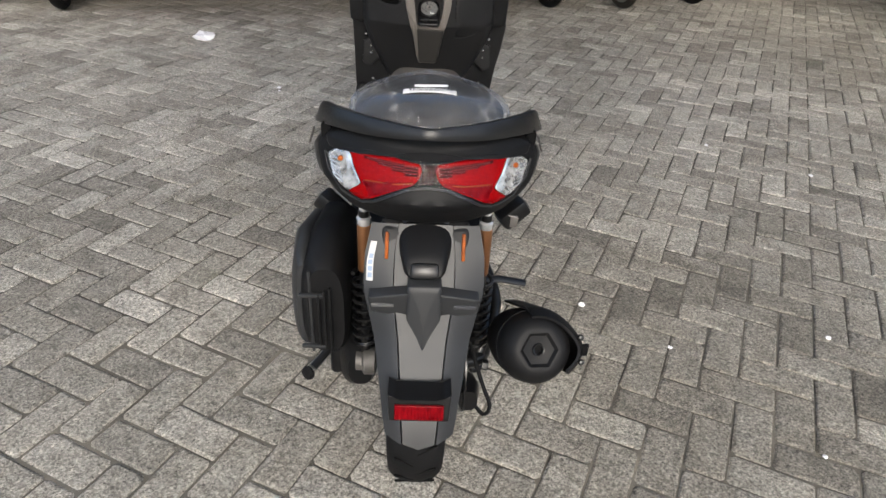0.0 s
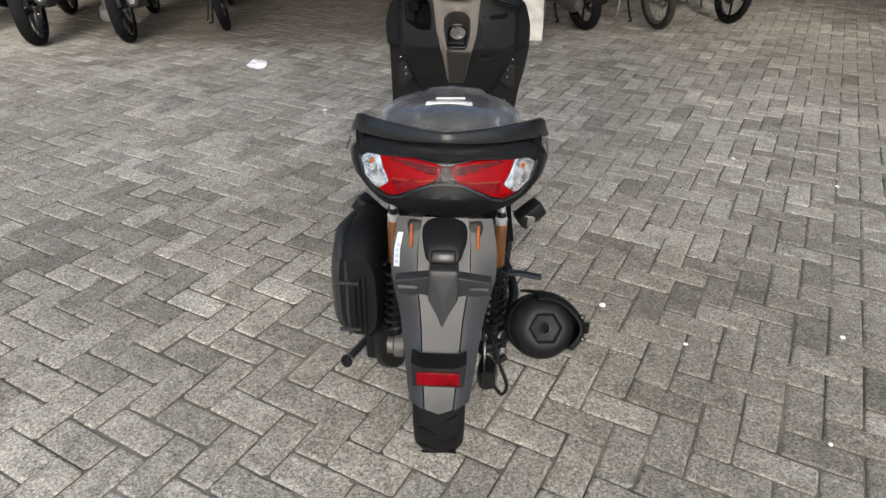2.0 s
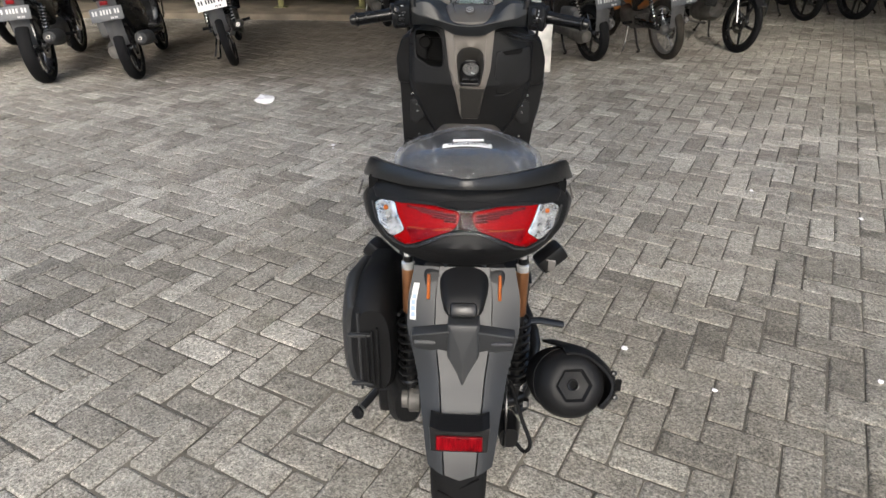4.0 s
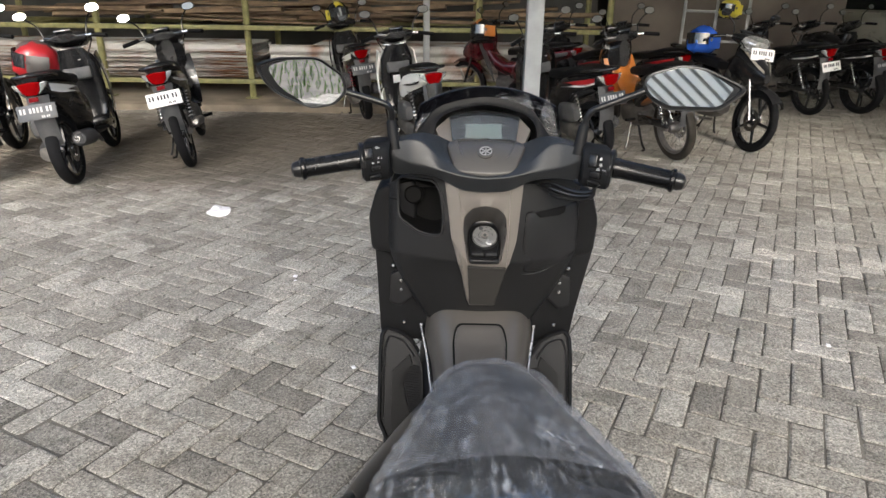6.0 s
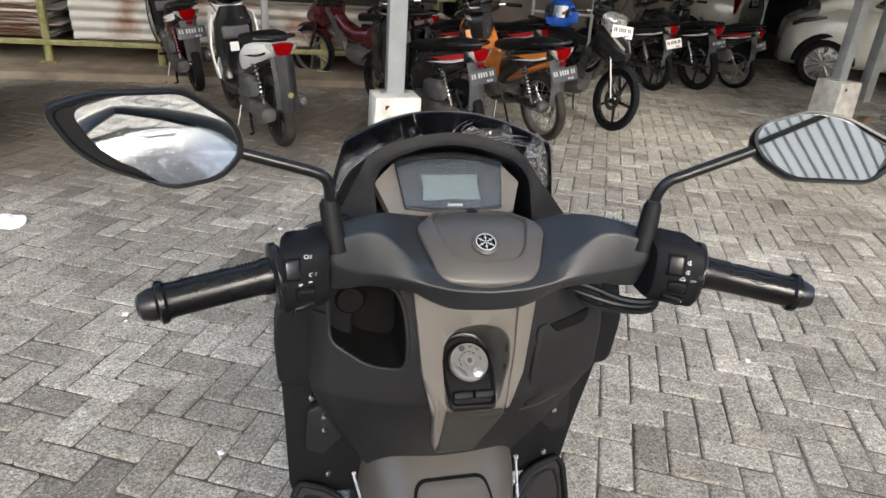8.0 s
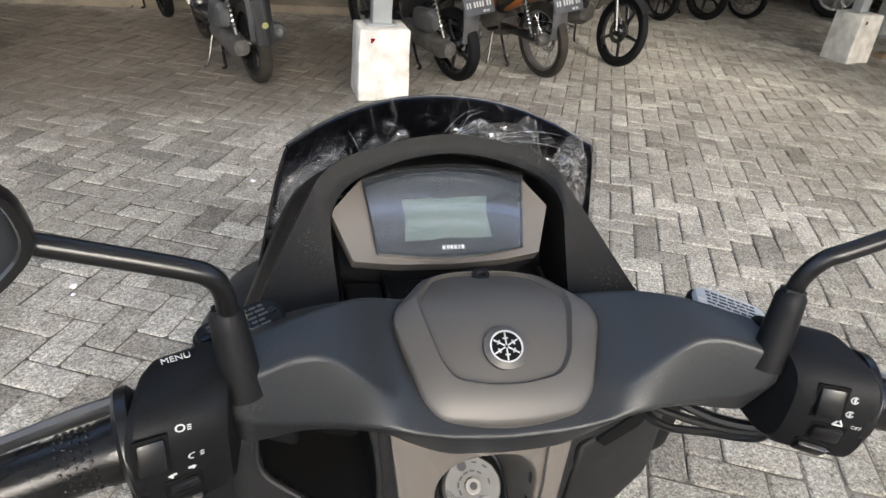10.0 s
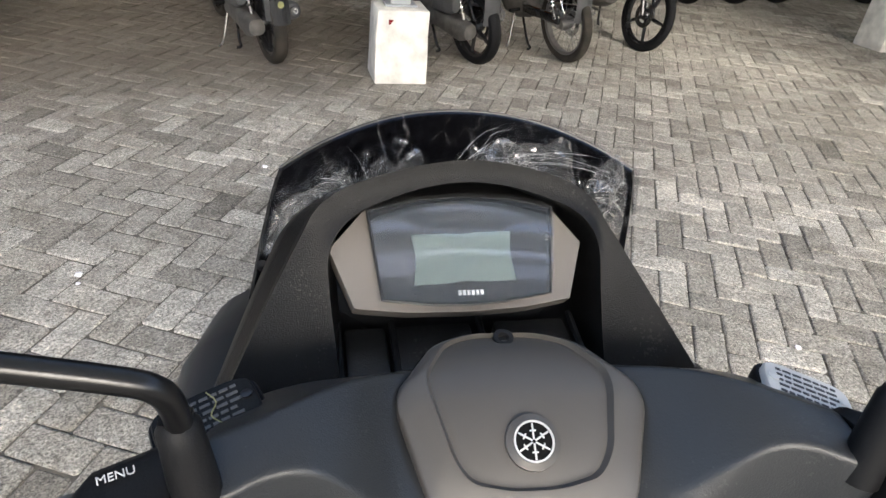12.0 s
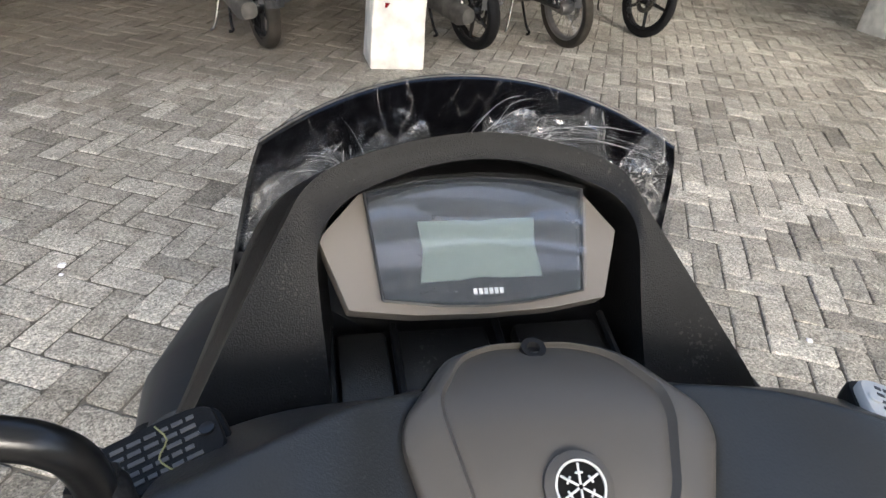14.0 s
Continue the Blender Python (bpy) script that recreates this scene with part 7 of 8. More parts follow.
    for j in range(5):
        x = -0.02
        while x < 0.017:
            w = rng.uniform(0.003, 0.007)
            box(w, 0.0022, 0.0005, rc @ pose(x + w / 2, -0.011 + 0.0055 * j, 0.0102), 0.0, bm)
            x += w + 0.0014
    sp("lid_print", bm, M_GREYPLASTIC if s < 0 else M_INK, lidp, "fine print as plain bars", BAR)
    if s < 0:
        sp("paint_stroke", tube([rc @ Vector(p) for p in ((0.004, 0.015, 0.0105), (0.007, 0.004, 0.0108), (0.002, -0.004, 0.0106), (0.006, -0.014, 0.0106))], 0.0004, n=5, k=3), M_OLIVE, lidp, "yellow inspection stroke", BAR)
    for x in (-0.023, 0.023):
        sp("lid_screw", lathe([(0.0034, 0), (0.0034, 0.0018), (0, 0.0022)], rc @ pose(x, 0.0, 0.0095), n=10), M_SATIN if s < 0 else M_SILVER, lidp, "", BAR)
    # handlebar clamp bolt
    sp("clamp", box(0.03, 0.02, 0.02, pose(s * 0.195, 1.89, 1.09), 0.004), M_SATIN, None, "", BAR)

MIRROR_L = [(-0.269, 1.224), (-0.274, 1.254), (-0.318, 1.288), (-0.39, 1.288), (-0.428, 1.276), (-0.412, 1.242), (-0.392, 1.222), (-0.335, 1.194), (-0.292, 1.2)]
MIRROR_R = [(0.274, 1.247), (0.287, 1.264), (0.343, 1.281), (0.384, 1.277), (0.452, 1.246), (0.404, 1.212), (0.315, 1.21), (0.284, 1.227)]
for shape, c, nv, arm in ((MIRROR_L, (-0.345, 1.838, 1.24), (0.559, -1.806, -0.068), [(-0.188, 1.873, 1.166), (-0.189, 1.87, 1.184), (-0.194, 1.867, 1.197), (-0.21, 1.866, 1.205), (-0.275, 1.866, 1.223)]),
                          (MIRROR_R, (0.355, 1.82, 1.24), (-0.356, -1.43, 0.83), [(0.179, 1.855, 1.168), (0.182, 1.853, 1.184), (0.19, 1.85, 1.197), (0.206, 1.847, 1.205), (0.285, 1.84, 1.238)])):
    c, nv = Vector(c), Vector(nv).normalized()
    plane = lambda a, b, lift=0.0: Vector((a, c.y - ((a - c.x) * nv.x + (b - c.z) * nv.z) / nv.y, b)) + nv * lift
    rod = sp("mirror_arm", tube(arm, 0.0062, n=10, k=6), M_SATIN, None, "black mirror arm")
    poly = rounded(shape, 0.012)
    mid = sum((p for p in poly), Vector((0, 0))) / len(poly)
    bm = bmesh.new()
    rings = []
    for k, lift in ((0.9, 0.0005), (0.925, 0.0045), (0.985, 0.005), (1.0, 0.001), (1.0, -0.006), (0.93, -0.018), (0.75, -0.03), (0.45, -0.038), (0.1, -0.04)):
        rings.append([plane(*(mid + (p - mid) * k), lift) for p in poly])
    add_rings(bm, rings, caps=True)
    sh = sp("mirror_shell", bm, M_SATIN, None, "black mirror housing")
    inset = [mid + (p - mid) * 0.91 + (Vector((0.014, 0)) if p.x < -0.38 else Vector((-0.012, 0)) if p.x > 0.43 else Vector((0, 0))) for p in poly]
    bm = bmesh.new()
    add_rings(bm, [[plane(*p, -0.001) for p in inset], [plane(*p, 0.0022) for p in inset]])
    sp("mirror_glass", bm, M_MIRROR, sh, "plain mirror glass", smooth=20)

for i in range(3):
    sp("cable", tube([(0.07 + 0.03 * i, 1.93, 1.035), (0.13, 1.905 - 0.01 * i, 1.04 - 0.008 * i), (0.175, 1.872, 1.033 - 0.008 * i), (0.205, 1.852, 1.04 - 0.006 * i), (0.208, 1.848, 1.06)], 0.0036 if i else 0.0045, n=8, k=6), M_SATIN, None, "black control cable")

# instrument panel
dash = lambda a, s, lift=0.0: Vector((a - 0.001, 2.052 + 0.08 * s - 0.62 * lift, 1.066 + 0.064 * s - 0.6 * a * a * 0 + 0.78 * lift))
meter = sp("meter_bezel", panel(rounded([(-0.093, 0.17), (-0.05, 0.115), (0, 0.1), (0.05, 0.115), (0.09, 0.17), (0.108, 0.66), (0.084, 0.985), (0.045, 1.05), (0, 1.07), (-0.043, 1.05), (-0.081, 0.985), (-0.111, 0.66)], 0.01), lambda a, s: dash(a, s, 0.0), 0.016, 0.006, centre=(0, 0.5), flat=(0, 0.62, -0.78)), M_BRONZE, None, "satin warm grey meter bezel")
lens_line = [(-0.07, 0.215), (-0.03, 0.16), (0.0, 0.145), (0.03, 0.16), (0.071, 0.215), (0.083, 0.96), (0.045, 1.035), (0.003, 1.06), (-0.04, 1.035), (-0.078, 0.96)]
sp("meter_lens", panel(rounded(lens_line, 0.006), lambda a, s: dash(a, s, 0.004 + 0.003 * (1 - (a / 0.08) ** 2)), 0.01, 0.003, centre=(0, 0.55), flat=(0, 0.62, -0.78)), M_SCREEN, meter, "dark glossy display lens")
lcd = rounded([(-0.043, 0.74), (0.042, 0.75), (0.0395, 0.55), (0.042, 0.33), (-0.044, 0.32), (-0.0405, 0.54)], 0.002)
sp("lcd", panel(lcd, lambda a, s: dash(a, s, 0.0079 - 0.6 * a * a), 0.001, 0.0003, centre=(0, 0.54), flat=(0, 0.62, -0.78)), M_LCD, meter, "blank grey-green lcd")
glass = lambda a, s: dash(a, s, 0.0105 + 0.0045 * (1 - (a / 0.085) ** 2) + 0.004 * (1 - ((s - 0.6) / 0.5) ** 2))
sp("meter_glass", panel(rounded(lens_line, 0.006), glass, 0.001, 0.0004, steps=(1, 0.93, 0.86, 0.74, 0.6, 0.45, 0.3, 0.15), centre=(0, 0.58), flat=(0, 0.62, -0.78)), M_METERGLASS, meter, "clear domed meter glass").visible_shadow = False
for i in range(6):
    sp("maker_mark", box(0.0027, 0.0042, 0.0004, Matrix.Translation(dash(-0.0075 + 0.0037 * i, 0.24, 0.0078)) @ pose(0, 0, 0, 38.5), 0.0001), M_PALE, meter, "maker's name as plain pale bars")
sp("lens_edge", tube([dash(a, s, 0.0055) for a, s in [*lens_line, lens_line[0]]], 0.0011, n=6), M_GREY, meter)
sp("meter_tray", box(0.21, 0.09, 0.03, pose(0, 2.055, 1.012, 8), 0.006), M_PANEL)
for x, w in ((-0.083, 0.036), (-0.026, 0.07), (0.062, 0.066)):
    sp("tray_block", box(w, 0.07, 0.018, pose(x, 2.05, 1.03, 8), 0.005), M_TRAY)
for x in (-0.105, -0.06, 0.016, 0.1):
    sp("tray_rib", tube([(x, 2.01, 1.03), (x, 2.085, 1.046)], 0.003, n=6), M_BODY)

# padded meter hood: a crest down both sides, a rear wall to the meter's recess and an outer flank
CREST = [(0.192, 1.985, 1.005), (0.18, 2.008, 1.04), (0.166, 2.034, 1.062), (0.147, 2.068, 1.09), (0.126, 2.1, 1.12), (0.115, 2.112, 1.137), (0.099, 2.117, 1.151), (0.075, 2.121, 1.161), (0.04, 2.126, 1.169), (0.0, 2.128, 1.173)]
EDGE = [(0.107, 2.0, 1.0), (0.109, 2.022, 1.03), (0.111, 2.044, 1.052), (0.114, 2.07, 1.08), (0.115, 2.09, 1.108), (0.108, 2.099, 1.125), (0.093, 2.106, 1.138), (0.07, 2.112, 1.147), (0.038, 2.118, 1.155), (0.0, 2.12, 1.159)]
FLANK = [(0.214, 2.01, 0.95), (0.199, 2.034, 1.005), (0.186, 2.062, 1.028), (0.168, 2.1, 1.058), (0.15, 2.13, 1.09), (0.138, 2.143, 1.108), (0.12, 2.152, 1.122), (0.09, 2.162, 1.134), (0.046, 2.168, 1.142), (0.0, 2.17, 1.146)]


def hood():
    lines = []
    for row in (CREST, EDGE, FLANK):
        wide = 1.075 if row is not EDGE else 1.0
        left = [(-x * (1 + (wide - 1) * min(1, x / 0.1)), y, z) for x, y, z in row]
        lines.append(smooth_line([(x + 0.003, y, z) for x, y, z in [*left, *reversed(row[:-1])]], 5))
    rings = []
    for c, e, f in zip(*lines):
        a, b = (e - c).normalized(), (f - c).normalized()
        o = -(a + b).normalized()
        w = min(0.016, 0.4 * (e - c).length)
        deep = Vector((-0.04 * (e.x - 0.003), 0.03, -0.012))
        rings.append([e + deep * 1.6, e + deep, e + deep * 0.12, e + o * 0.001, e.lerp(c, 0.3), c + a * w, c + a * w * 0.5 + o * 0.0022, c + o * 0.0035, c + b * 0.006 + o * 0.002, c + b * 0.012, c.lerp(f, 0.7) + o * 0.002, f, f - o * 0.02 + Vector((0, 0.01, -0.02))])
    return add_rings(bmesh.new(), rings, closed=False)


bm = hood()
bmesh.ops.recalc_face_normals(bm, faces=bm.faces)
bmesh.ops.solidify(bm, geom=bm.faces[:], thickness=0.003)
sp("meter_hood", bm, M_LEATHER, None, "leather-grained black meter hood", smooth=60)

# wrapped windscreen
ws_x = lambda u, v: 0.01 + (2 * u - 1) * (0.158 + 0.038 * max(0.0, 1 - v) ** 0.8)
ws_z = lambda u, v: 0.985 + (0.206 - 0.038 * (abs(2 * u - 1) ** 2.2)) * v
ws = lambda u, v, lift=0.0: Vector((ws_x(u, v), 2.205 - 2.1 * (ws_x(u, v) - 0.004) ** 2 + 0.35 * (1.17 - ws_z(u, v)) - lift, ws_z(u, v) + 0.2 * lift))
screen = sp("windscreen", sheet(lambda u, v: ws(u, v), 40, 16, 0.004), M_TINT, None, "dark smoked windscreen")
def crumple(u, v):
    p = ws(u, v, 0.006)
    w = 0.6 * abs(noise.noise(Vector((p.x * 26 + p.z * 14, p.y * 10, p.z * 9)))) + 0.25 * abs(noise.noise(p * 48 + Vector((3, 1, 2))))
    slack = 0.25 + 0.5 * abs(2 * u - 1)
    return p + Vector((0, -0.022 * w * slack, 0.006 * w * slack)) + Vector((0, 0, 0.004 * (v > 0.985)))
sp("screen_film", sheet(crumple, 110, 48), M_FILM2, screen, "crinkled clear protective film", smooth=25)


def bunch(u0, u1, v0, v1, seed):
    o = Vector((seed, 2 * seed, 0))

    def f(a, b):
        ragged = 0.25 * noise.noise(Vector((a * 5, seed, 0)))
        p = ws(u0 + (u1 - u0) * a, v0 + (v1 - v0) * b * (0.75 + ragged * 2), 0.012)
        w = 1.0 - 2.2 * abs(noise.noise(p * 34 + o)) + 0.7 * (1 - 2 * abs(noise.noise(p * 80 + o)))
        edge = min(1.0, 6 * min(a, 1 - a, b + 0.1))
        return p + Vector((0, -0.012, 0.008)) * w * edge
    return sheet(f, 34, 15)


for u0, u1, v0, v1, seed in ((0.02, 0.42, 0.42, 0.84, 3.0), (0.54, 0.97, 0.46, 1.0, 8.0)):
    sp("bunched_film", bunch(u0, u1, v0, v1, seed), M_FILM3, screen, "crumpled clear film", smooth=8)
rng = random.Random(17)
for i in range(18):
    # painted glints on fine stretch lines, fanning from film middle to its tucked edges
    right = i % 3 > 0
    if right:
        a, b = (rng.uniform(0.4, 0.62), rng.uniform(0.45, 0.62)), (rng.uniform(0.6, 0.99), rng.uniform(0.72, 0.99))
    else:
        a, b = (rng.uniform(0.12, 0.34), rng.uniform(0.38, 0.6)), (rng.uniform(0.0, 0.24), rng.uniform(0.62, 0.99))
    sag = rng.uniform(0.02, 0.1)
    cut = rng.uniform(0.0, 0.5)
    ends = [cut + (1 - cut) * k / 8 * rng.uniform(0.9, 1.0) for k in range(9)]
    pts = [ws(min(0.992, max(0.008, a[0] + (b[0] - a[0]) * k)), min(0.98, a[1] + (b[1] - a[1]) * k + sag * math.sin(math.pi * k)), 0.009) for k in ends]
    w = rng.uniform(0.00008, 0.00018)
    sp("film_fold_glint", tube(pts, [w * (0.15 + 0.85 * math.sin(math.pi * k / 8)) for k in range(9)], n=4), M_FOLD_GLINT, screen)


def film_flap(u, v):
    """The loose corner of the film, hanging in pleats."""
    p = ws(0.04 + 0.17 * u * (1 - 0.55 * v), 0.72 + 0.08 * u - (0.5 - 0.2 * u) * v, 0.014)
    pleat = abs(((3.5 * u + 0.8 * v) % 1) * 2 - 1)
    return p + Vector((0.004 * noise.noise(p * 40), -0.012 * pleat * (0.3 + v), 0.004 * pleat))


sp("loose_film", sheet(film_flap, 30, 14), M_FILM3, screen, "loose clear corner of the film", smooth=12)
sp("screen_edge", tube([ws(i / 30, 1.0, 0.0) for i in range(31)], 0.0013, n=6), M_SATIN, screen)
for s in (0.02, 0.98):
    sp("screen_screw", lathe([(0.005, 0), (0.006, 0.003), (0, 0.005)], along(ws(s, 0.35, 0.01), ws(s, 0.35, 0.04)), n=10), M_BODY, screen)

# front body and mudguard
for s in (-1, 1):
    sp("cowl_shoulder", loft([((s * 0.128, 2.035, 0.945), 0.1, 0.07, 0.09, 2.4, 0), ((s * 0.13, 2.05, 0.948), 0.113, 0.083, 0.1, 2.4, 0), ((s * 0.13, 2.12, 0.945), 0.116, 0.078, 0.1, 2.4, 0), ((s * 0.12, 2.22, 0.92), 0.11, 0.08, 0.1, 2.3, 0), ((s * 0.1, 2.3, 0.88), 0.08, 0.07, 0.08, 2.2, 0)], n=32), M_GREY, None, "satin dark grey cowl shoulder")
sp("front_cowl", loft([((0.006, 2.06, 0.86), 0.225, 0.14, 0.3, 2.6, 0), ((0.008, 2.085, 0.87), 0.256, 0.15, 0.36, 2.3, 0), ((0.009, 2.15, 0.865), 0.262, 0.165, 0.36, 2.2, 0), ((0.007, 2.2, 0.845), 0.26, 0.185, 0.36, 2.2, 0), ((0.005, 2.26, 0.8), 0.25, 0.22, 0.3, 2.4, 0), ((0, 2.38, 0.77), 0.19, 0.2, 0.22, 2.2, 0), ((0, 2.5, 0.74), 0.12, 0.14, 0.14, 2.1, 0), ((0, 2.57, 0.72), 0.05, 0.06, 0.06, 2, 0)], n=44), M_GREY, None, "satin dark grey front cowl")
for s in (-1, 1):
    sp("head_light", loft([((s * 0.1, 2.5, 0.8), 0.05, 0.03, 0.03, 2.6, 0), ((s * 0.13, 2.46, 0.81), 0.06, 0.045, 0.045, 2.6, 0), ((s * 0.16, 2.38, 0.83), 0.04, 0.04, 0.04, 2.4, 0)], n=18), M_CLEAR, None, "clear head light")
    sp("fork_leg", tube([(s * 0.085, 2.34, 0.285), (s * 0.085, 2.2, 0.62)], 0.024, n=12), M_ALLOY)
sp("front_mudguard", sheet(lambda u, v: Vector(((v - 0.5) * 0.17, 2.34 + 0.325 * math.sin(-1.25 + 2.2 * u), 0.285 + (0.325 - 0.05 * (2 * v - 1) ** 2) * math.cos(-1.25 + 2.2 * u))), 20, 8, 0.006), M_GREY)

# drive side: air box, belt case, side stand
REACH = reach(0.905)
sp("air_box", loft([((-0.235, 1.1, 0.345), 0.045, 0.145, 0.11, 3, 0), ((-0.24, 1.13, 0.345), 0.06, 0.17, 0.135, 3, 0), ((-0.245, 1.25, 0.35), 0.06, 0.18, 0.14, 3, 0), ((-0.24, 1.42, 0.35), 0.055, 0.15, 0.15, 3, 0), ((-0.22, 1.5, 0.34), 0.04, 0.1, 0.1, 3, 0)], n=32), M_BODY, None, "black air box")
sp("air_box_cover", loft([((-0.292, 1.13, 0.335), 0.02, 0.145, 0.1, 2.6, 0), ((-0.298, 1.16, 0.335), 0.03, 0.17, 0.122, 2.6, 0), ((-0.305, 1.26, 0.34), 0.035, 0.175, 0.13, 2.6, 0), ((-0.295, 1.42, 0.34), 0.03, 0.135, 0.11, 2.6, 0)], n=32), M_GREY, None, "dark grey air box cover")
for z in (0.42, 0.26):
    sp("box_clip", box(0.062, 0.012, 0.011, pose(-0.268, 1.09, z), 0.004), M_GREY)
sp("box_seam", tube([(-0.272, 1.1, 0.235), (-0.27, 1.092, 0.34), (-0.273, 1.104, 0.48)], 0.004, n=6, k=4), M_GREY)
for i in range(3):
    sp("box_rib", box(0.006, 0.01, 0.2 - 0.02 * i, pose(-0.222 - 0.014 * i, 1.088, 0.345), 0.002), M_BODY)
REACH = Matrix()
sp("belt_case", loft([((-0.14, 1.0, 0.26), 0.03, 0.05, 0.05, 2.6, 0), ((-0.15, 1.04, 0.26), 0.045, 0.07, 0.09, 2.8, 0), ((-0.155, 1.2, 0.25), 0.055, 0.09, 0.12, 3, 0), ((-0.15, 1.45, 0.27), 0.055, 0.1, 0.12, 3, 0), ((-0.13, 1.55, 0.27), 0.04, 0.07, 0.08, 2.6, 0)], n=24), M_BODY, None, "black belt case")
sp("mud_flap", box(0.075, 0.02, 0.1, pose(-0.19, 1.1, 0.2, 12, 0, 8), 0.012), M_BODY)
sp("swing_hub", lathe([(0.02, 0), (0.034, 0.004), (0.034, 0.03), (0.024, 0.035), (0.024, 0.05)], along((-0.1, 1.0, 0.29), (-0.2, 1.0, 0.29)), n=18), M_ENGINE)
st = sp("side_stand", tube([(-0.17, 1.42, 0.16), (-0.24, 1.3, 0.09), (-0.3, 1.22, 0.055)], 0.012, n=10), M_SATIN, None, "folded black side stand")
sp("stand_foot", lathe([(0.0, -0.008), (0.018, -0.008), (0.022, 0.0), (0.018, 0.01), (0.0, 0.012)], along((-0.312, 1.205, 0.047), (-0.36, 1.15, 0.05)), n=16), M_RUBBER, st)
# centre stand holds the machine upright
sp("centre_stand", tube([(-0.1, 1.36, 0.2), (-0.16, 1.3, 0.05), (-0.17, 1.28, 0.008), (-0.2, 1.3, 0.008)], 0.012, n=8, k=4), M_SATIN)
sp("centre_stand", tube([(0.1, 1.36, 0.2), (0.16, 1.3, 0.05), (0.17, 1.28, 0.008), (0.2, 1.3, 0.008)], 0.012, n=8, k=4), M_SATIN)

# shocks
for s in (-1, 1):
    top, foot_end = Vector((0.004 + s * 0.132, 1.02, 0.7)), Vector((0.004 + s * 0.13, 1.01, 0.3))
    sh = sp("shock_absorber", lathe([(0.012, 0.0), (0.012, 0.4), (0, 0.4)], along(foot_end, top), n=14), M_SATIN, None, "rear shock absorber")
    sp("shock_cap", lathe([(0.0, 0.0), (0.014, 0.0), (0.016, 0.004), (0.016, 0.018), (0.011, 0.022), (0.009, 0.05)], along(top.lerp(foot_end, 0.09), top), n=20), M_BRIGHT, sh, "silver shock cap")
    sp("gas_reservoir", lathe([(0.0, 0.0), (0.014, 0.0), (0.0155, 0.004), (0.0155, 0.05), (0.0145, 0.054), (0.0155, 0.058), (0.0155, 0.118), (0.014, 0.122)], along(top.lerp(foot_end, 0.38), top), n=22), M_GOLD, sh, "bronze gas reservoir")
    sp("coil_spring", spring(foot_end.lerp(top, 0.12), foot_end.lerp(top, 0.6), 0.027, 8, 0.0055), M_SATIN, sh)
    pg = sp("foot_peg", box(0.085, 0.055, 0.05, pose(s * 0.235, 1.3, 0.55, 0, s * -35, s * 20), 0.012), M_SATIN, None, "folded passenger foot peg")
    sp("peg_bracket", panel(rounded([(s * 0.215, 0.56), (s * 0.25, 0.552), (s * 0.246, 0.522), (s * 0.222, 0.52)], 0.008), lambda a, b: Vector((a, 1.268, b)), 0.012, 0.003), M_ALLOY, pg, "bright alloy bracket")

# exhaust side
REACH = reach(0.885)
ma, mb = Vector((0.262, 0.905, 0.43)), Vector((0.225, 1.3, 0.17))
mm = along(ma, mb)
d = (mb - ma).normalized()
side = Vector((0, 0, 1)).cross(d).cross(d).cross(d).normalized()
side = side if side.x > 0 else -side
lift = side.cross(d)
lift = lift if lift.z > 0 else -lift


def round_muffler(a, r, h):
    """A point of the muffler: a from its outer side upwards, r from its axis, h along it."""
    return ma + side * (r * math.cos(a)) + lift * (r * math.sin(a)) + d * h


def muffler_rings():
    """A domed end with a sunk six-sided dish round the outlet, a straight barrel and a long taper."""
    rings = []
    for r, h, six in ((0.0135, 0.03, 0), (0.0135, 0.012, 0), (0.02, 0.011, 0.3), (0.034, 0.009, 1), (0.041, 0.001, 1), (0.048, 0.0, 0.8), (0.062, 0.006, 0.35), (0.073, 0.018, 0.1), (0.08, 0.036, 0), (0.083, 0.065, 0),
                      (0.083, 0.15, 0), (0.074, 0.23, 0), (0.05, 0.31, 0), (0.022, 0.4, 0)):
        ring = []
        for j in range(48):
            a = 2 * math.pi * j / 48
            flat = math.cos(math.pi / 6) / math.cos(a % (math.pi / 3) - math.pi / 6)
            ring.append(round_muffler(a, r * (1 + six * (flat - 0.95)), h))
        rings.append(ring)
    return add_rings(bmesh.new(), rings)


muff = sp("muffler", muffler_rings(), M_BODY, None, "matt black muffler with a domed end")
axis = along(ma, mb)
sp("tail_pipe", lathe([(0.0105, 0.03), (0.0105, 0.006), (0.0135, 0.005), (0.0145, 0.012)], axis, n=20, caps=False), M_SATIN, muff)
sp("pipe_mouth", lathe([(0.0, 0.024), (0.0105, 0.024), (0.0105, 0.026)], axis, n=16), M_VOID, muff)
sp("end_seam", tube([round_muffler(2 * math.pi * j / 40, 0.0838, 0.07) for j in range(41)], 0.0013, n=5), M_SATIN, muff)


def shield_at(u, v):
    """u along the barrel, v from its crown over the outer side; the near end closes in a bevelled lip."""
    a = 1.75 - 2.45 * v
    near = max(0.0, 1 - u / 0.14)
    bulge = 0.014 * math.exp(-((a + 0.05) / 0.5) ** 2)
    return round_muffler(a, 0.093 + bulge - 0.017 * near ** 1.5, -0.004 + 0.018 * abs(a) / 1.75 + 0.27 * u * (1 - 0.25 * v) - 0.006 * near)


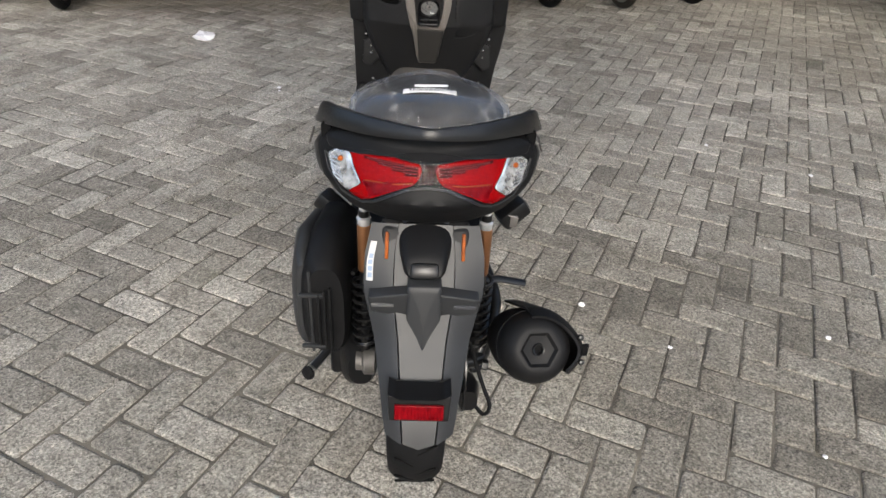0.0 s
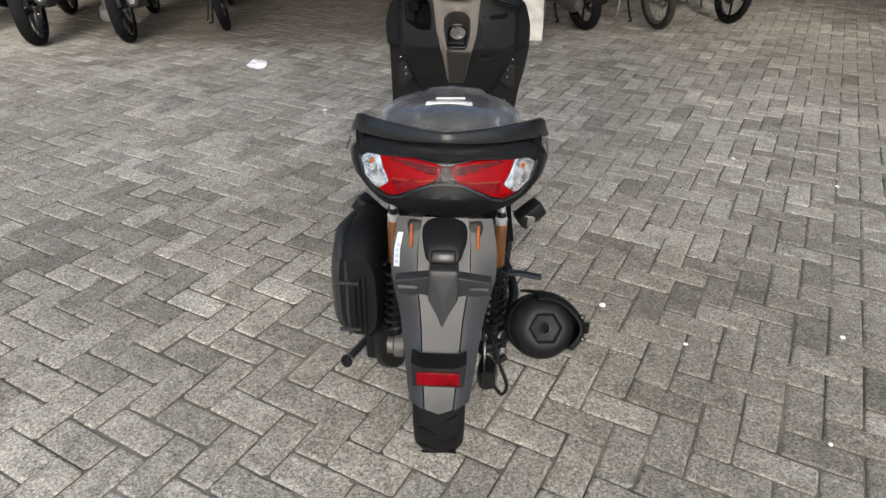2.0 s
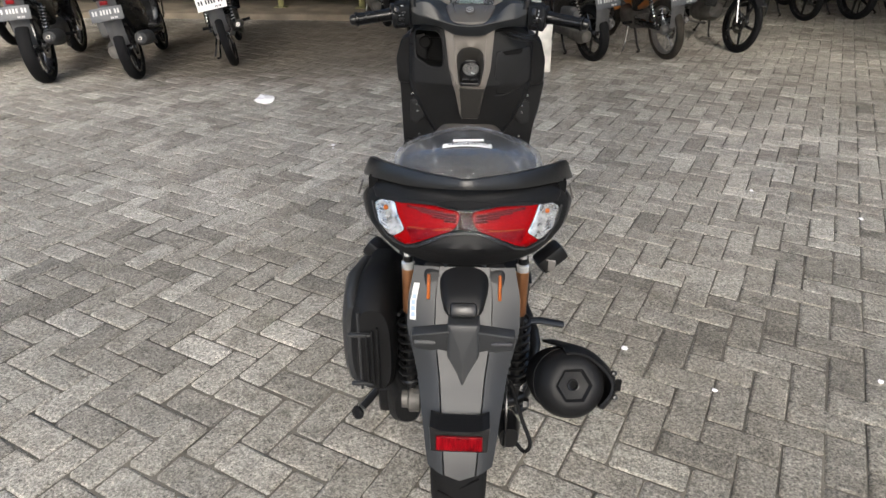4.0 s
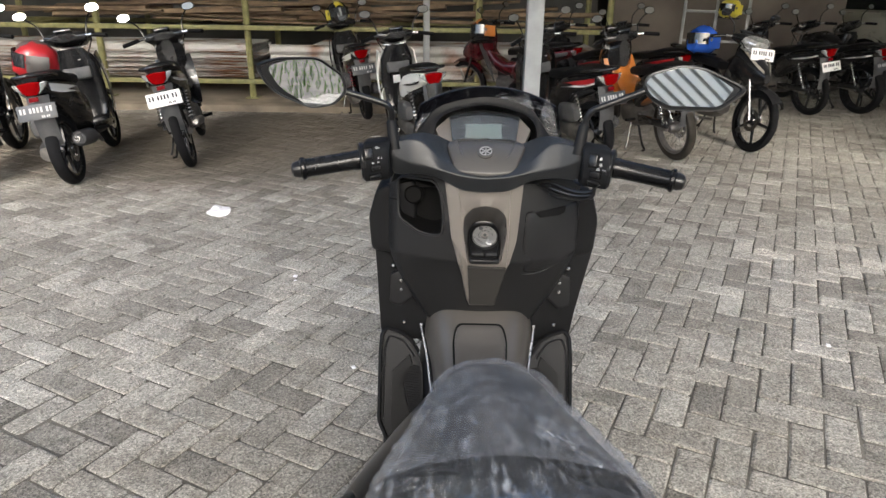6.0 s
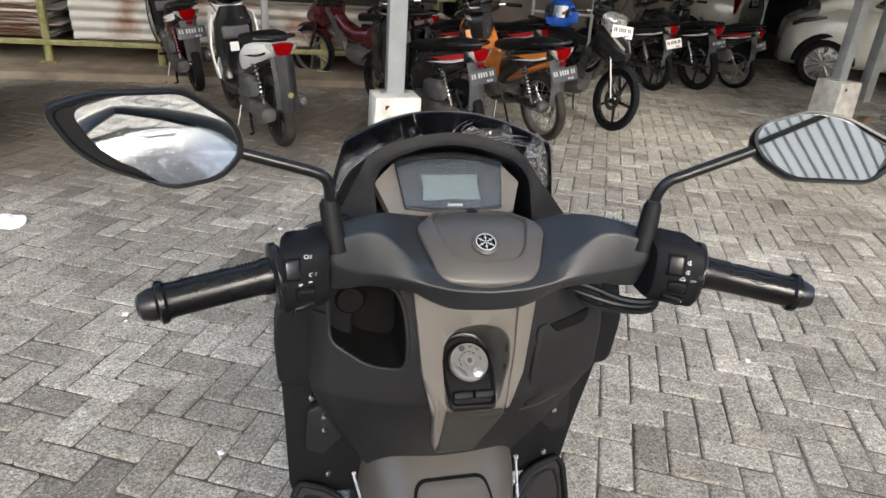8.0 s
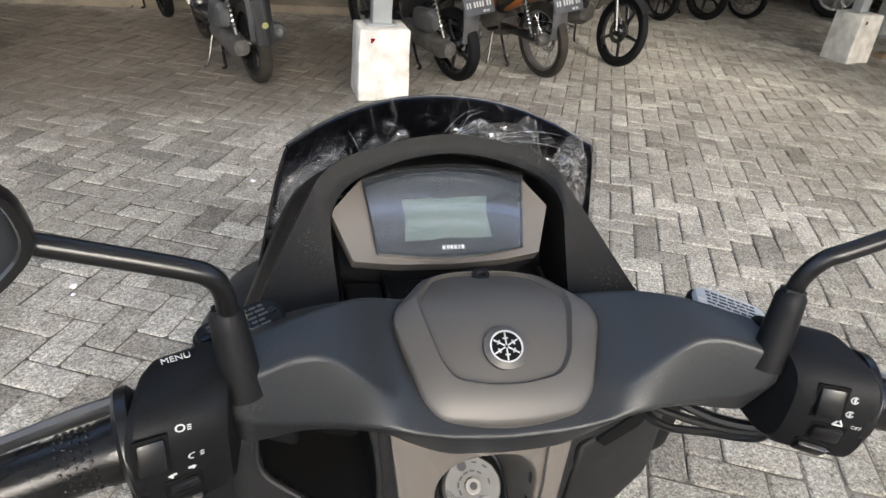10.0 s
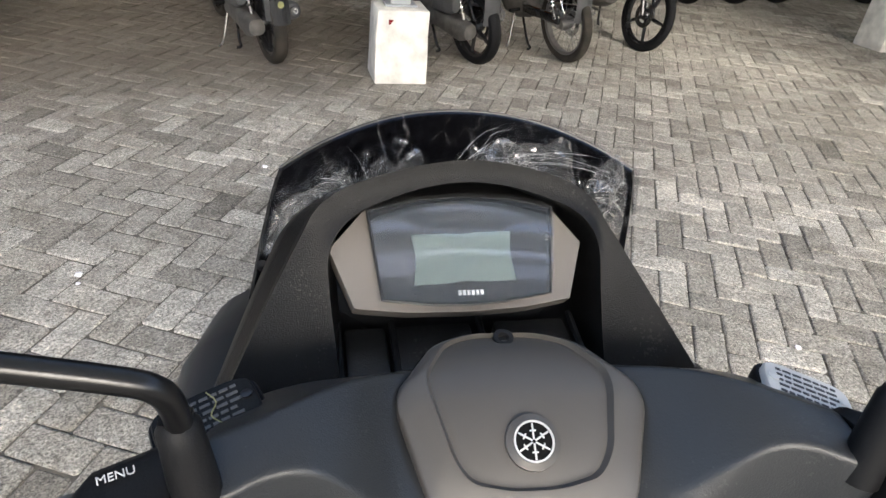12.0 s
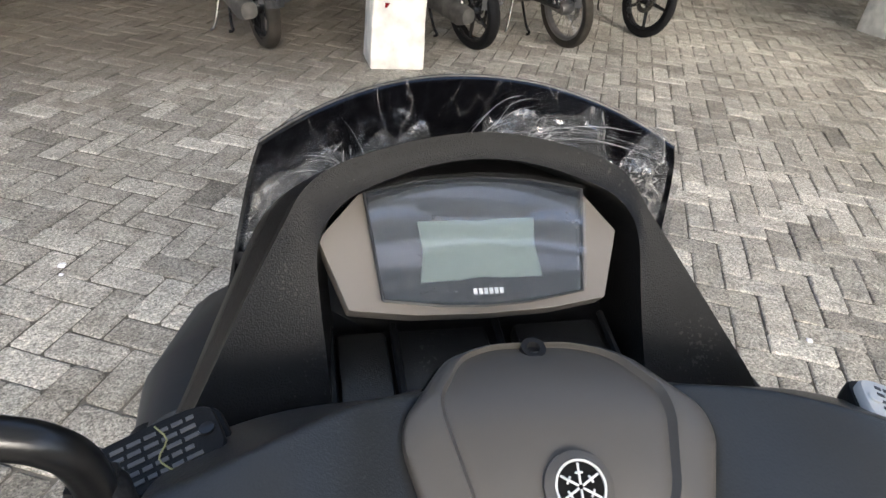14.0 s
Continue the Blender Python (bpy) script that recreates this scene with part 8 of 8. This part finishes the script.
shield = sp("heat_shield", sheet(shield_at, 20, 24, 0.006), M_BODY, muff, "matt black heat shield")
for a in (0.28, -0.3):
    p = round_muffler(a, 0.096, -0.008)
    sp("shield_bolt", lathe([(0, -0.004), (0.005, -0.003), (0.007, 0.0), (0.007, 0.008)], along(p, p + d), n=12), M_SATIN, shield)
p = round_muffler(0.0, 0.098, -0.012)
sp("shield_slot", box(0.016, 0.006, 0.034, Matrix.Translation(p), 0.003), M_VOID, shield)
REACH = Matrix()
sp("muffler_bracket", tube([(0.1, 1.12, 0.45), (0.2, 1.15, 0.44), (0.265, 1.16, 0.422)], 0.012, n=10, flat=0.7), M_SATIN)
sp("swing_arm", tube([(0.1, 1.0, 0.29), (0.16, 1.04, 0.29), (0.17, 1.2, 0.3), (0.12, 1.4, 0.3)], 0.02, n=12, k=4), M_SATIN, None, "black swing arm")
sp("swing_arm_brace", tube([(0.15, 1.02, 0.31), (0.19, 1.1, 0.4), (0.16, 1.25, 0.44)], 0.014, n=10, k=4), M_SATIN)
sp("axle_nut", lathe([(0.0, 0.0), (0.012, 0.0), (0.014, 0.003), (0.014, 0.014)], along((0.172, 0.995, 0.29), (0.1, 1.0, 0.29)), n=6), M_SATIN)
bm = bmesh.new()
add_rings(bm, [[pose(0.108, 1.0, 0.288, 0, 90, 0) @ Vector((q * math.cos(a), q * math.sin(a), h)) for a in (2 * math.pi * j / 36 for j in range(36))] for q, h in ((0.07, 0), (0.115, 0), (0.115, 0.004), (0.07, 0.004), (0.07, 0))], caps=False)
sp("brake_disc", bm, M_SATIN)
cal = sp("brake_caliper", loft([((0.12, 0.9, 0.262), 0.022, 0.03, 0.03, 3, 0), ((0.122, 0.94, 0.252), 0.028, 0.04, 0.035, 3, 0), ((0.12, 0.99, 0.242), 0.02, 0.03, 0.03, 3, 0)], n=16), M_SATIN)
sp("brake_hose", tube([(0.13, 0.93, 0.235), (0.16, 0.91, 0.21), (0.172, 0.9, 0.25), (0.15, 0.93, 0.3), (0.12, 1.0, 0.37)], 0.005, n=8, k=5), M_RUBBER, cal)
sp("engine", loft([((0, 1.2, 0.3), 0.1, 0.1, 0.1, 3, 0), ((0, 1.3, 0.3), 0.13, 0.14, 0.12, 3, 0), ((0, 1.55, 0.3), 0.12, 0.13, 0.12, 3, 0), ((0, 1.7, 0.3), 0.08, 0.1, 0.1, 3, 0)], n=24), M_ENGINE)
sp("inner_guard", sheet(lambda u, v: Vector(((v - 0.5) * 0.2, 1.0 + 0.33 * math.sin(-0.3 + 1.4 * u), 0.3 + 0.33 * math.cos(-0.3 + 1.4 * u))), 14, 4, 0.008), M_BODY)


# ---- litter ----
def crumpled(name, size, at, seed, label):
    rng = random.Random(seed)
    bm = bmesh.new()
    bmesh.ops.create_icosphere(bm, subdivisions=2, radius=size)
    for v in bm.verts:
        v.co *= 0.6 + 0.6 * rng.random()
        v.co.z = max(0.0, v.co.z * 0.5 + size * 0.2)
    ob = tagged(part(name, bm, M_PAPER, smooth=0), label, "litter")
    ob.matrix_basis = pose(*at)
    return ob


crumpled("paper_scrap", 0.075, (-1.6, 4.66, 0.002), 3, "crumpled white scrap of paper lying on the paving")
pebbles = [(0.575, 1.628, 0.012), (1.393, 1.486, 0.01), (0.825, 1.414, 0.008), (1.964, 2.759, 0.012), (-0.879, 3.70, 0.014), (1.544, 3.09, 0.012), (-0.869, 3.647, 0.008), (-0.28, 4.54, 0.012), (-0.45, 2.84, 0.012), (1.12, 0.98, 0.008)]
for i, (x, y, s) in enumerate(pebbles):
    crumpled("pebble", s, (x, y, 0.001), 20 + i, "small pale chip of stone on the paving")


def loose_brick():
    t = tagged(part("brick", box(0.16, 0.09, 0.055, Matrix(), 0.006), M_TIMBER), "old brown brick lying beside the white block", "brick")
    t.matrix_basis = pose(6.0, 7.22, 0.03, 0, 0, 20)
    c = thing("drink_can", "crushed silver can lying on the paving", "can")
    part("body", lathe([(0.02, 0.0), (0.03, 0.006), (0.032, 0.05), (0.028, 0.075), (0.032, 0.11), (0.024, 0.12), (0.0, 0.12)], pose(0, 0, 0, 90), n=16), M_ALLOY, c)
    part("rim", lathe([(0.026, 0.0), (0.028, -0.003), (0.022, -0.003), (0.02, 0.002)], pose(0, 0, 0, 90), n=16), M_STEEL, c)
    c.matrix_basis = pose(6.3, 7.3, 0.033, 0, 0, 70)


loose_brick()


# ---- paving, each block with chamfered edges ----
def paver_shape(seed):
    """Corners of one block about its middle, long side along x: the joint faces, the worn chamfer and the top."""
    rng = random.Random(seed)
    hx, hy, c = W_PAVER - 0.0032, W_PAVER / 2 - 0.0032, 0.007
    low, mid, top = [], [], []
    for sx, sy in ((-1, -1), (1, -1), (1, 1), (-1, 1)):
        jx, jy = rng.uniform(-0.0016, 0.0016), rng.uniform(-0.0016, 0.0016)
        x, y = sx * hx + jx, sy * hy + jy
        k = rng.uniform(0.004, 0.012)
        for a, b in (((0, k) if sx * sy > 0 else (k, 0)), ((k, 0) if sx * sy > 0 else (0, k))):
            low.append((x - sx * a, y - sy * b, -0.03))
            mid.append((x - sx * a, y - sy * b, -0.0042))
            top.append((x - sx * (a + c), y - sy * (b + c), 0.0))
    # each corner gives two points, kept in turning order
    v = low + mid + top
    f = [tuple(16 + i for i in range(8))]
    for i in range(8):
        j = (i + 1) % 8
        f += [(i, j, 8 + j, 8 + i), (8 + i, 8 + j, 16 + j, 16 + i)]
    return v, f


SHAPES = [paver_shape(40 + i) for i in range(14)]


def paving():
    rng = random.Random(8)
    a = radians(TURN_PAVER)
    ca, sa = math.cos(a), math.sin(a)
    meshes = []
    for v, f in SHAPES:
        me = bpy.data.meshes.new("paver")
        me.from_pydata(v, [], f)
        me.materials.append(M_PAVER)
        meshes.append(me)
    near, verts, faces = [], [], []
    for i in range(-150, 150):
        for j in range(-150, 150):
            q = (i - j) % 4
            if q not in (0, 3):
                continue
            u, v = (i + 1, j + 0.5) if q == 0 else (i + 0.5, j + 1)
            u, v = (u + OFF_U) * W_PAVER, (v + OFF_V) * W_PAVER
            x, y = ca * u - sa * v, sa * u + ca * v
            if not (-7.5 < x < 9.5 and -3.1 < y < 12.0) or (y > 8.42 and x < 1.0):
                continue
            turn = TURN_PAVER + (90 if q == 3 else 0) + rng.choice((0, 180)) + rng.gauss(0, 0.5)
            m = pose(x, y, rng.gauss(0, 0.0016) + 0.004 * noise.noise((x * 0.8, y * 0.8, 3)), rng.gauss(0, 0.5), rng.gauss(0, 0.5), turn)
            near.append(((x - 0.0) ** 2 * 1.0 + (y - 1.3) ** 2 * 0.8, m, rng.randrange(14)))
    near.sort(key=lambda e: e[0])
    for d, m, s in near[:300]:
        ob = new("paver", meshes[s])
        ob.parent = ground
        ob.matrix_basis = m
    for d, m, s in near[300:]:
        k = len(verts)
        verts.extend((m @ Vector(p))[:] for p in SHAPES[s][0])
        faces.extend(tuple(k + e for e in f) for f in SHAPES[s][1])
    me = bpy.data.meshes.new("paving")
    me.from_pydata(verts, [], faces)
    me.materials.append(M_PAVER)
    ob = new("paving", me)
    ob.parent = ground
    tagged(ob, "grey concrete block paving in a herringbone bond", kind="stuff")


paving()
